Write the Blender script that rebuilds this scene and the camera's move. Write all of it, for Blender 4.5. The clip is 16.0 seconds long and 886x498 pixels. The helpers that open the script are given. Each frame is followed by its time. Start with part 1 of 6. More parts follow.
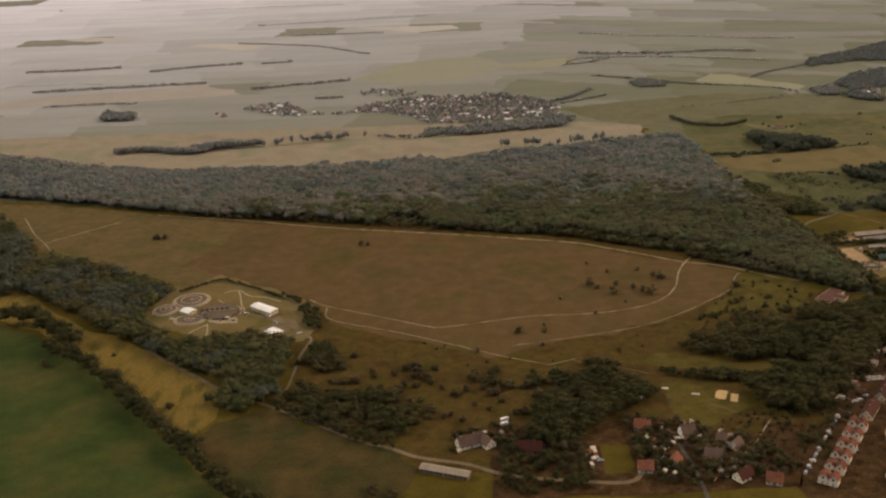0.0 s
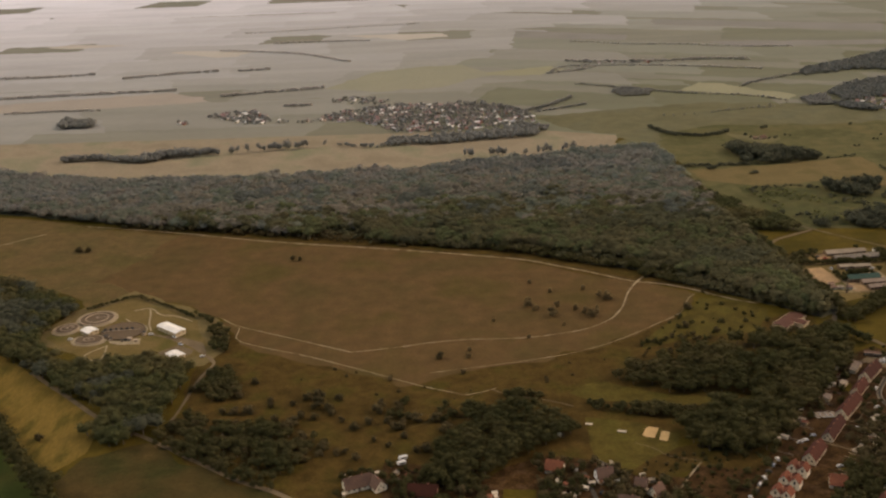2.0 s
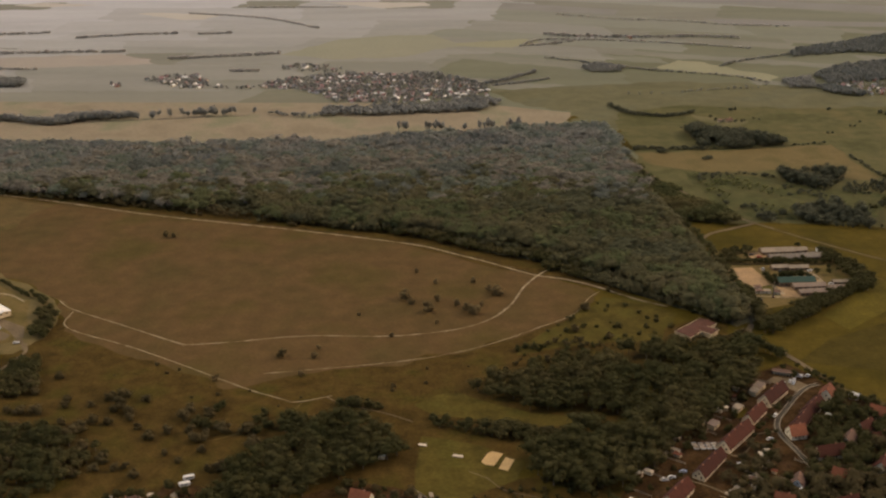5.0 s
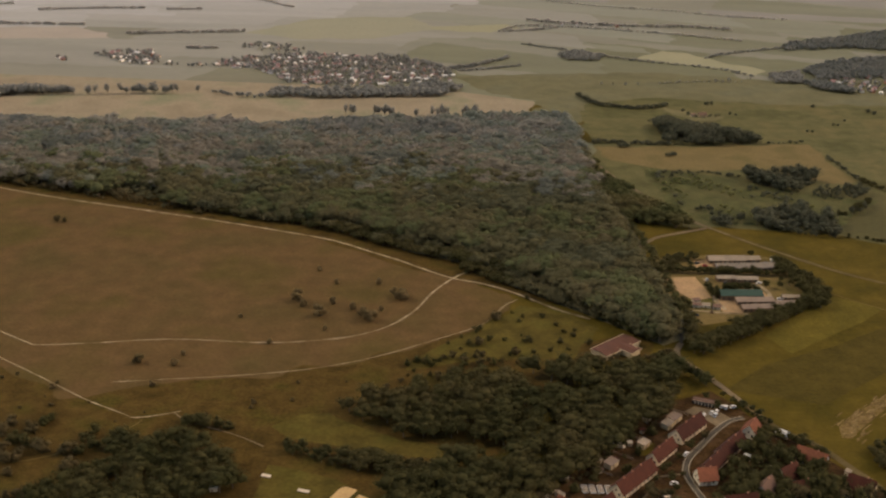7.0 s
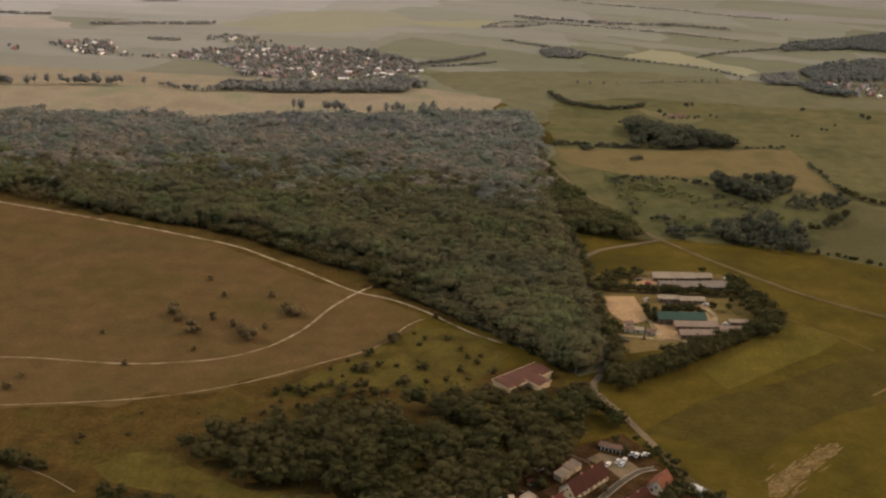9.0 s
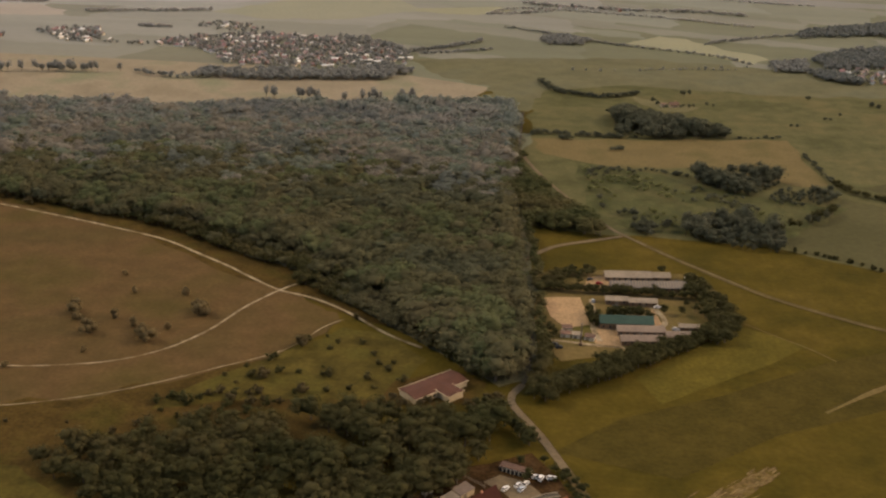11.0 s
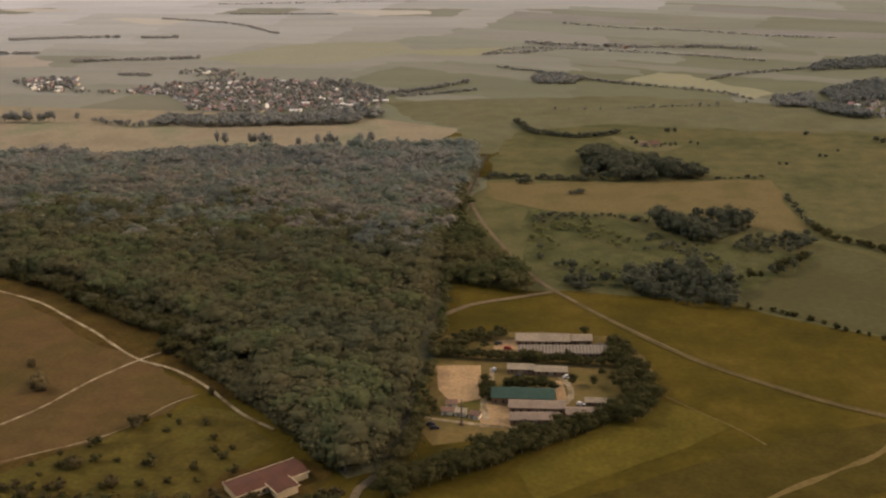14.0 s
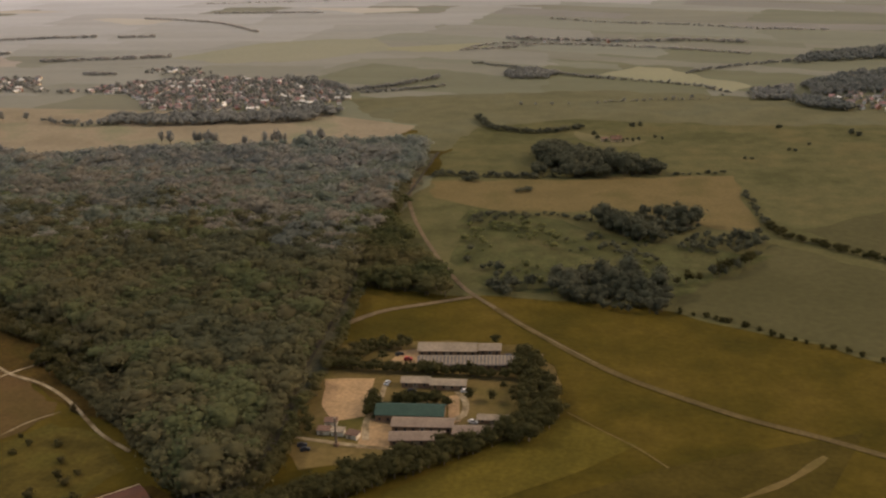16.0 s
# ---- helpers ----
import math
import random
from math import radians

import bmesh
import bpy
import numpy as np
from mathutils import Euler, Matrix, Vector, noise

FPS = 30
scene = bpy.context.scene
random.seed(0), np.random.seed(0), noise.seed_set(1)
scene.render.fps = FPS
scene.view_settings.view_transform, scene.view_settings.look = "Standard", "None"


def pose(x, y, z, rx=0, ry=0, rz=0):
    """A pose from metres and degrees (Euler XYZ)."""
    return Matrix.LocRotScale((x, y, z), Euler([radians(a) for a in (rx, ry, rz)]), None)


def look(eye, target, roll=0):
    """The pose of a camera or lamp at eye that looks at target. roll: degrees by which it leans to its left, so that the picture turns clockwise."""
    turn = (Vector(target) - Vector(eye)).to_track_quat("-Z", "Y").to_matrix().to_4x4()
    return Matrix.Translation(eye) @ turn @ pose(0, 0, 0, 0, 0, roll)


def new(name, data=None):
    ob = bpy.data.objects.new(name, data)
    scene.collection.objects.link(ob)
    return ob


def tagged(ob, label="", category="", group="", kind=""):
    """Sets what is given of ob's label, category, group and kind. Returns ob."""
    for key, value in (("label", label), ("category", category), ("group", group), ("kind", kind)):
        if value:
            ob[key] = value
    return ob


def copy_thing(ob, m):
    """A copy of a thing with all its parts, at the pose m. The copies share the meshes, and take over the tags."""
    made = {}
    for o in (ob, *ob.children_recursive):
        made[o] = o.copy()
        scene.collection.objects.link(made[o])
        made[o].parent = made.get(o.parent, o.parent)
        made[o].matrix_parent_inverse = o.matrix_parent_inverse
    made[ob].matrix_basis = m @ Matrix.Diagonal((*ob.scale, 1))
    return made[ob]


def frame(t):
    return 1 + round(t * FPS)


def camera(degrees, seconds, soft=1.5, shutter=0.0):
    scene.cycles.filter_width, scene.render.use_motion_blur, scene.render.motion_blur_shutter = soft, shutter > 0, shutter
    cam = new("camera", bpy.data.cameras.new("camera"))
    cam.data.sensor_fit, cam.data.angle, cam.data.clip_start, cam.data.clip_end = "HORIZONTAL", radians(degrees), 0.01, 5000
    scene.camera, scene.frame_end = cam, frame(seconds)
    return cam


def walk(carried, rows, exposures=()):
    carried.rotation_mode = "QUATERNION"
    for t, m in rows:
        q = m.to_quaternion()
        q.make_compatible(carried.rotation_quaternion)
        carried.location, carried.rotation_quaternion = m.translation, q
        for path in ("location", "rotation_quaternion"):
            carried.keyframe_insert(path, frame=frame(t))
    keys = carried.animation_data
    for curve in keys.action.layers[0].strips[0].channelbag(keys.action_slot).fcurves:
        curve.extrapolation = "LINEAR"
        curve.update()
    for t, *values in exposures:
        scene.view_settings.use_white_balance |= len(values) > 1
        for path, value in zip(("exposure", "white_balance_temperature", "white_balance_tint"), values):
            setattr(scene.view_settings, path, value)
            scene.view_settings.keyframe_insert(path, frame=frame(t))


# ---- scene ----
cam = camera(46.0, 16.0, soft=2.3)
# seconds; metres x, y, z; degrees of yaw, pitch and roll
ROWS = [
    (0.0, 0.0, -0.0, 254.9, -0.06, -20.55, -2.27),
    (0.5, 14.2, 12.6, 250.1, 0.27, -20.34, -2.30),
    (1.0, 28.3, 25.2, 245.3, 0.57, -20.14, -2.19),
    (1.5, 42.4, 37.7, 240.6, 0.93, -19.92, -2.31),
    (2.0, 56.3, 50.0, 236.1, 1.28, -19.77, -2.31),
    (2.5, 70.0, 62.0, 231.7, 1.68, -19.83, -2.27),
    (3.0, 83.5, 73.9, 227.4, 2.02, -20.02, -2.21),
    (3.5, 96.9, 85.8, 223.3, 2.33, -20.30, -2.03),
    (4.0, 110.2, 97.8, 219.2, 2.55, -20.54, -1.67),
    (6.5, 173.3, 167.3, 197.1, 3.68, -21.19, 0.54),
    (7.0, 185.1, 182.6, 192.7, 3.88, -21.33, 0.84),
    (7.5, 196.9, 197.8, 188.3, 4.21, -21.38, 1.01),
    (8.0, 208.6, 212.8, 184.0, 4.48, -21.33, 1.19),
    (8.5, 220.1, 227.4, 179.7, 4.86, -21.24, 1.25),
    (9.0, 231.5, 241.4, 175.6, 5.35, -21.16, 1.41),
    (11.5, 282.9, 289.0, 161.6, 8.83, -21.55, 0.47),
    (12.0, 292.1, 299.3, 159.0, 9.56, -21.08, 0.02),
    (12.5, 301.1, 309.8, 156.4, 10.21, -20.56, -0.40),
    (13.0, 309.8, 320.3, 153.9, 10.74, -20.01, -0.73),
    (13.5, 318.3, 330.6, 151.4, 11.28, -19.50, -1.06),
    (14.0, 326.7, 340.6, 149.0, 11.70, -18.94, -1.16),
    (14.5, 335.0, 350.1, 146.4, 12.08, -18.57, -1.35),
    (15.0, 343.3, 359.0, 143.8, 12.32, -18.51, -1.45),
    (15.5, 351.5, 367.6, 141.1, 12.60, -18.64, -1.65),
    (16.0, 359.8, 376.1, 138.4, 12.88, -18.80, -1.91),
]
walk(cam, [(t, pose(x, y, z, 0, 0, yaw) @ pose(0, 0, 0, 90 + pitch, 0, 0) @ pose(0, 0, 0, 0, 0, roll)) for t, x, y, z, yaw, pitch, roll in ROWS],
     exposures=[(0.0, 0.35), (3.5, 0.31), (7.0, 0.47), (9.0, 0.54), (12.5, 0.52), (14.0, 0.46), (15.2, 0.25), (16.0, 0.31)])

# ---- sky and sun ----
SUN_EL, SUN_AZ = 37.0, -78.0          # height of the sun, and its bearing from +y towards +x
world = bpy.data.worlds.new("sky")
scene.world = world
world.use_nodes = True
wn = world.node_tree.nodes
sky = wn.new("ShaderNodeTexSky")
sky.sky_type = "NISHITA"
sky.sun_disc = False
sky.sun_elevation, sky.sun_rotation = radians(SUN_EL), radians(-SUN_AZ)
sky.dust_density, sky.air_density = 4.0, 1.2
wn["Background"].inputs["Strength"].default_value = 0.15
haze = wn.new("ShaderNodeVectorMath")          # warm summer haze
haze.operation = "MULTIPLY"
haze.inputs[1].default_value = (1.03, 0.955, 0.90)
world.node_tree.links.new(sky.outputs["Color"], haze.inputs[0])
world.node_tree.links.new(haze.outputs["Vector"], wn["Background"].inputs["Color"])
sun = new("sun", bpy.data.lights.new("sun", "SUN"))
sun.data.energy, sun.data.angle, sun.data.color = 1.5, radians(4.0), (1.0, 0.86, 0.68)
_el, _az = radians(SUN_EL), radians(SUN_AZ)
sun.matrix_world = look((math.cos(_el) * math.sin(_az) * 900, math.cos(_el) * math.cos(_az) * 900, math.sin(_el) * 900), (0, 0, 0))


# ---- materials ----
def material(name, colors, size=6.0, fine=0.8, rough=0.9, sheen=0.0, bump=0.0, island=0.0, spec=0.2, metal=0.0, stretch=(1, 1, 1), turn=0.0, mottle=0.25, each=0.0, through_light=0.0, mid=0.0, mid_size=7.0):
    """A surface of two or three colours mixed by broad and fine noise at real size."""
    m = bpy.data.materials.new(name)
    m.use_nodes = True
    nt = m.node_tree
    nodes, links = nt.nodes, nt.links
    bsdf = nodes["Principled BSDF"]
    geo = nodes.new("ShaderNodeNewGeometry")
    mp = nodes.new("ShaderNodeMapping")
    mp.inputs["Scale"].default_value = stretch
    mp.inputs["Rotation"].default_value = (0, 0, radians(turn))
    links.new(geo.outputs["Position"], mp.inputs["Vector"])
    broad = nodes.new("ShaderNodeTexNoise")
    broad.inputs["Scale"].default_value, broad.inputs["Detail"].default_value = 1.0 / size, 6.0
    small = nodes.new("ShaderNodeTexNoise")
    small.inputs["Scale"].default_value, small.inputs["Detail"].default_value = 1.0 / fine, 4.0
    links.new(mp.outputs["Vector"], broad.inputs["Vector"])
    links.new(mp.outputs["Vector"], small.inputs["Vector"])
    ramp = nodes.new("ShaderNodeValToRGB")
    e = ramp.color_ramp.elements
    while len(e) < len(colors):
        e.new(0.5)
    for k, c in enumerate(colors):
        e[k].position = 0.34 + 0.32 * k / max(1, len(colors) - 1)
        e[k].color = (*c, 1)
    links.new(broad.outputs["Fac"], ramp.inputs["Fac"])
    span = nodes.new("ShaderNodeMapRange")
    span.inputs["From Min"].default_value, span.inputs["From Max"].default_value = 0.3, 0.7
    span.inputs["To Min"].default_value, span.inputs["To Max"].default_value = 1 - mottle, 1 + mottle
    links.new(small.outputs["Fac"], span.inputs["Value"])
    value = span.outputs["Result"]
    for wanted, source in ((island, geo.outputs["Random Per Island"]), (each, None)):
        if not wanted:
            continue
        if source is None:
            source = nodes.new("ShaderNodeObjectInfo").outputs["Random"]
        mr = nodes.new("ShaderNodeMapRange")
        mr.inputs["To Min"].default_value, mr.inputs["To Max"].default_value = 1 - wanted, 1 + wanted
        links.new(source, mr.inputs["Value"])
        mul = nodes.new("ShaderNodeMath")
        mul.operation = "MULTIPLY"
        links.new(mr.outputs["Result"], mul.inputs[0])
        links.new(value, mul.inputs[1])
        value = mul.outputs[0]
    if mid:
        third = nodes.new("ShaderNodeTexNoise")
        third.inputs["Scale"].default_value, third.inputs["Detail"].default_value = 1.0 / mid_size, 3.0
        links.new(mp.outputs["Vector"], third.inputs["Vector"])
        mr = nodes.new("ShaderNodeMapRange")
        mr.inputs["From Min"].default_value, mr.inputs["From Max"].default_value = 0.3, 0.7
        mr.inputs["To Min"].default_value, mr.inputs["To Max"].default_value = 1 - mid, 1 + mid
        links.new(third.outputs["Fac"], mr.inputs["Value"])
        mul = nodes.new("ShaderNodeMath")
        mul.operation = "MULTIPLY"
        links.new(mr.outputs["Result"], mul.inputs[0])
        links.new(value, mul.inputs[1])
        value = mul.outputs[0]
    mix = nodes.new("ShaderNodeVectorMath")
    mix.operation = "SCALE"
    links.new(ramp.outputs["Color"], mix.inputs[0])
    links.new(value, mix.inputs["Scale"])
    links.new(mix.outputs["Vector"], bsdf.inputs["Base Color"])
    bsdf.inputs["Roughness"].default_value = rough
    bsdf.inputs["Specular IOR Level"].default_value = spec
    bsdf.inputs["Metallic"].default_value = metal
    if sheen:
        bsdf.inputs["Sheen Weight"].default_value = sheen
        bsdf.inputs["Sheen Roughness"].default_value = 0.4
    if through_light:
        thin = nodes.new("ShaderNodeBsdfTranslucent")
        both = nodes.new("ShaderNodeMixShader")
        both.inputs["Fac"].default_value = through_light
        links.new(mix.outputs["Vector"], thin.inputs["Color"])
        links.new(bsdf.outputs["BSDF"], both.inputs[1])
        links.new(thin.outputs["BSDF"], both.inputs[2])
        links.new(both.outputs["Shader"], nodes["Material Output"].inputs["Surface"])
    if bump:
        b = nodes.new("ShaderNodeBump")
        b.inputs["Strength"].default_value, b.inputs["Distance"].default_value = 0.8, bump
        links.new(small.outputs["Fac"], b.inputs["Height"])
        links.new(b.outputs["Normal"], bsdf.inputs["Normal"])
    return m


M_MEADOW = material("meadow_grass", [(0.0459, 0.0342, 0.0049), (0.0648, 0.0450, 0.0063), (0.0774, 0.0522, 0.0084)], 26, 1.8, bump=0.15, mottle=0.12, spec=0.03, mid=0.12)
M_ROUGH = material("rough_grass", [(0.0414, 0.0255, 0.0058), (0.0620, 0.0370, 0.0090), (0.0498, 0.0361, 0.0070)], 16, 1.2, bump=0.15, mottle=0.22, spec=0.03, mid=0.22, mid_size=5)
M_HEATH = material("dry_heath", [(0.0686, 0.0461, 0.0151), (0.0872, 0.0512, 0.0187), (0.0666, 0.0470, 0.0130)], 55, 1.5, bump=0.15, mottle=0.11, spec=0.03, mid=0.12, mid_size=9)
M_GREEN = material("green_crop", [(0.027, 0.036, 0.0075), (0.038, 0.045, 0.0100), (0.055, 0.050, 0.0125)], 35, 1.2, bump=0.1, mottle=0.12, spec=0.03, mid=0.12)
M_YELLOW = material("mown_hay", [(0.105, 0.070, 0.014), (0.138, 0.088, 0.019), (0.076, 0.056, 0.011)], 10, 1.2, bump=0.1, stretch=(1, 0.35, 1), turn=-40, spec=0.03, mottle=0.15)
# Forty steps of crop colour, paling and greying to paint distance haze
HAZED_CROPS = []
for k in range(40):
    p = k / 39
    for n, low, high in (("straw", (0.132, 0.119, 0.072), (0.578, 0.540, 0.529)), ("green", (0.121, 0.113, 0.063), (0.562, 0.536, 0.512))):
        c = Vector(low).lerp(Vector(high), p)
        HAZED_CROPS.append(material("hazed_crop_" + n, [tuple(c * 0.93), tuple(c), tuple(c * 1.06)], 60, 4.0, mottle=0.06, stretch=(0.4, 1.6, 1), spec=0.05))
M_YOUNG = material("young_crop", [(0.062, 0.054, 0.021), (0.076, 0.065, 0.026)], 40, 3.0, mottle=0.1, spec=0.03)
M_STUBBLE = material("tan_stubble", [(0.185, 0.145, 0.088), (0.220, 0.170, 0.105), (0.165, 0.150, 0.085)], 40, 3.0, mottle=0.1, spec=0.03)
M_TAN = material("dry_pasture", [(0.096, 0.067, 0.020), (0.128, 0.087, 0.030), (0.080, 0.064, 0.016)], 30, 1.8, mottle=0.15, spec=0.03)
M_PASTURE = material("green_pasture", [(0.067, 0.061, 0.022), (0.087, 0.076, 0.029), (0.099, 0.081, 0.031)], 40, 1.8, mottle=0.1, spec=0.03, mid=0.12, mid_size=10)
M_DRY = material("dry_grass", [(0.110, 0.081, 0.031), (0.131, 0.094, 0.037), (0.097, 0.075, 0.027)], 30, 1.8, mottle=0.12, spec=0.03)
M_SOIL = material("garden_soil", [(0.0282, 0.0144, 0.0050), (0.0453, 0.0238, 0.0076), (0.0665, 0.0358, 0.0152)], 5, 1.0, mottle=0.4, spec=0.03)
M_TRACK = material("sandy_track", [(0.11, 0.075, 0.034), (0.23, 0.17, 0.095), (0.34, 0.26, 0.155)], 6, 1.0, mottle=0.25, spec=0.03)
M_ROAD = material("worn_road", [(0.15, 0.108, 0.060), (0.115, 0.080, 0.042)], 10, 1.0, mottle=0.2, spec=0.03, mid=0.15)
M_PAVE = material("pavement_slabs", [(0.25, 0.20, 0.135), (0.20, 0.16, 0.105)], 4, 0.8, mottle=0.15, spec=0.05)
M_LANE = material("dusty_lane", [(0.080, 0.057, 0.021), (0.098, 0.068, 0.027)], 10, 1.0, mottle=0.15, spec=0.03, mid=0.15)
M_ASPHALT = material("old_asphalt", [(0.062, 0.050, 0.034), (0.080, 0.064, 0.042)], 6, 1.0, mottle=0.2, spec=0.05, mid=0.15)
M_YARD = material("sandy_yard", [(0.33, 0.205, 0.098), (0.26, 0.165, 0.080)], 8, 1.2, mottle=0.2, spec=0.03)
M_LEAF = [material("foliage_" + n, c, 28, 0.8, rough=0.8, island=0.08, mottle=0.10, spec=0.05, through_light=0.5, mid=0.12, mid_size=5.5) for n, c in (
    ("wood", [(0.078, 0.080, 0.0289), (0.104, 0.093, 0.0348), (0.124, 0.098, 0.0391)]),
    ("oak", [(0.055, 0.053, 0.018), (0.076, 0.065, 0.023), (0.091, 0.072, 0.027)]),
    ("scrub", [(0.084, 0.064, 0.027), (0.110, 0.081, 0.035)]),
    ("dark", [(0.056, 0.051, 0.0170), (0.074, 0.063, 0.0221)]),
    # Tones for distant trees and hedges are paled and greyed to paint in haze
    ("hazed_hedge", [(0.340, 0.305, 0.262), (0.380, 0.340, 0.292)]),
    ("hazed_tree", [(0.216, 0.206, 0.174), (0.252, 0.236, 0.198)]),
    ("hazed_far_wood", [(0.214, 0.206, 0.164), (0.240, 0.222, 0.176), (0.252, 0.224, 0.180)]),
    ("hazed_mid_wood", [(0.212, 0.188, 0.136), (0.238, 0.204, 0.148), (0.252, 0.208, 0.152)]), ("field_maple", [(0.086, 0.086, 0.052), (0.112, 0.106, 0.064)]), ("young_birch", [(0.150, 0.150, 0.056), (0.185, 0.172, 0.066)]), ("near_wood", [(0.106, 0.096, 0.045), (0.128, 0.111, 0.052), (0.139, 0.114, 0.055)]),
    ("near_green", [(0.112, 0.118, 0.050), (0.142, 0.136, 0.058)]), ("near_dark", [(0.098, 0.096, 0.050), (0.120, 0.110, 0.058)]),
    ("hazed_mid_green", [(0.166, 0.176, 0.120), (0.198, 0.194, 0.134)]), ("hazed_mid_dark", [(0.140, 0.142, 0.108), (0.166, 0.160, 0.122)]),
    ("hazed_far_green", [(0.186, 0.196, 0.152), (0.214, 0.212, 0.166)]), ("hazed_far_dark", [(0.160, 0.162, 0.138), (0.186, 0.178, 0.150)]), ("dry_birch", [(0.150, 0.108, 0.048), (0.176, 0.126, 0.058)]))]
M_UNDER = material("forest_undergrowth", [(0.085, 0.078, 0.040), (0.110, 0.094, 0.050), (0.070, 0.070, 0.034)], 9, 1.2, mottle=0.3, spec=0.03, mid=0.25)
M_BARK = material("bark", [(0.09, 0.065, 0.045), (0.13, 0.10, 0.07)], 1.5, 0.3)
M_WALL = [material("render_" + n, c, 3, 0.6, mottle=0.08, each=0.1) for n, c in (
    ("cream", [(0.62, 0.52, 0.36), (0.54, 0.44, 0.30)]), ("white", [(0.75, 0.70, 0.62), (0.66, 0.61, 0.53)]), ("brick", [(0.36, 0.17, 0.10), (0.30, 0.14, 0.08)]))]
# The last three tile tones are greyed and paled to paint haze on villages
M_ROOF = [material("tiles_" + n, c, 3, 0.5, mottle=0.2, each=0.2) for n, c in (
    ("red", [(0.060, 0.0165, 0.0075), (0.047, 0.0135, 0.006)]), ("orange", [(0.190, 0.064, 0.029), (0.145, 0.050, 0.024)]), ("brown", [(0.13, 0.072, 0.045), (0.10, 0.058, 0.038)]), ("weathered", [(0.27, 0.19, 0.155), (0.23, 0.165, 0.14)]), ("hazed", [(0.31, 0.175, 0.15), (0.26, 0.15, 0.13)]), ("hazed_slate", [(0.22, 0.20, 0.19), (0.19, 0.175, 0.165)]))]
M_BARN = material("barn_boards", [(0.20, 0.125, 0.070), (0.155, 0.098, 0.056)], 3, 0.6, mottle=0.2)
M_RUSSET = material("russet_sheet", [(0.215, 0.152, 0.102), (0.170, 0.120, 0.082)], 4, 0.7, mottle=0.15)
M_BUFF = material("buff_render", [(0.50, 0.38, 0.22), (0.42, 0.32, 0.18)], 3, 0.6, mottle=0.1)
M_HALL = material("hall_roof", [(0.090, 0.036, 0.019), (0.074, 0.031, 0.017)], 4, 0.6, mottle=0.12)
M_GREY = material("weathered_sheet", [(0.27, 0.205, 0.135), (0.20, 0.152, 0.10)], 5, 0.8, mottle=0.15, spec=0.1)
M_LIGHT = material("pale_sheet", [(0.72, 0.66, 0.56), (0.62, 0.56, 0.47)], 5, 0.8, mottle=0.1, spec=0.1)
M_CREAM = material("cream_sheet", [(0.52, 0.42, 0.29), (0.43, 0.34, 0.23)], 4, 0.8, mottle=0.12, spec=0.05)
M_TEAL = material("green_sheet", [(0.034, 0.056, 0.040), (0.044, 0.066, 0.048)], 6, 0.8, mottle=0.12, rough=0.8, spec=0.05)
M_GLASS = material("window_pane", [(0.022, 0.019, 0.016), (0.034, 0.029, 0.024)], 2, 0.5, rough=0.4, spec=0.12)


# ---- helpers of the place ----
def mesh_from(name, verts, faces, mats=(), smooth=False):
    me = bpy.data.meshes.new(name)
    me.from_pydata([tuple(v) for v in verts], [], faces)
    for m in mats:
        me.materials.append(m)
    return me


def part(name, bm, mat, parent, label="", place=None):
    """Links a bmesh as one mesh object under a thing or a part."""
    me = bpy.data.meshes.new(name)
    bm.normal_update()
    bm.to_mesh(me)
    bm.free()
    me.materials.append(mat)
    ob = new(name, me)
    ob.parent = parent
    if place is not None:
        ob.matrix_basis = place
    return tagged(ob, label) if label else ob


def smooth_line(pts, step=3.0):
    p = [Vector((x, y, 0)) for x, y in pts]
    p = [p[0] * 2 - p[1]] + p + [p[-1] * 2 - p[-2]]
    out = []
    for a, b, c, d in zip(p, p[1:], p[2:], p[3:]):
        n = max(2, int((c - b).length / step))
        for k in range(n):
            t = k / n
            out.append(0.5 * (2 * b + (c - a) * t + (2 * a - 5 * b + 4 * c - d) * t * t + (3 * b - a - 3 * c + d) * t ** 3))
    out.append(p[-2])
    return out


def ribbon(name, pts, width, z, mat, label, wobble=0.25):
    line = smooth_line(pts)
    verts, faces = [], []
    for k, v in enumerate(line):
        d = (line[min(k + 1, len(line) - 1)] - line[max(k - 1, 0)]).normalized()
        n = Vector((-d.y, d.x, 0))
        j = 1 + wobble * noise.noise(v * 0.08 + Vector((3, 1, 0)))
        s = wobble * width * noise.noise(v * 0.05)
        for side in (-1, 1):
            q = v + n * (s + side * width * 0.5 * j)
            verts.append((q.x, q.y, z))
        if k:
            a = 2 * k
            faces.append((a - 2, a - 1, a + 1, a))
    return tagged(new(name, mesh_from(name, verts, faces, [mat])), label, kind="structure")


def patch(name, pts, z, mat, label, wobble=2.0):
    n, verts = len(pts), []
    for k in range(n):
        a, b = Vector((*pts[k], 0)), Vector((*pts[(k + 1) % n], 0))
        steps = max(1, int((b - a).length / 5))
        for s in range(steps):
            v = a.lerp(b, s / steps)
            ease = min(1.0, 3.0 * min(s, steps - s) / steps)
            o = Vector((noise.noise(v * 0.05), noise.noise(v * 0.05 + Vector((50, 9, 0))), 0)) * wobble * 2 * ease
            verts.append((v.x + o.x, v.y + o.y, z))
    return tagged(new(name, mesh_from(name, verts, [tuple(range(len(verts)))], [mat])), label, kind="structure")


def inside(x, y, poly):
    hit, n = False, len(poly)
    for k in range(n):
        (x1, y1), (x2, y2) = poly[k], poly[k - 1]
        if (y1 > y) != (y2 > y) and x < (x2 - x1) * (y - y1) / (y2 - y1) + x1:
            hit = not hit
    return hit


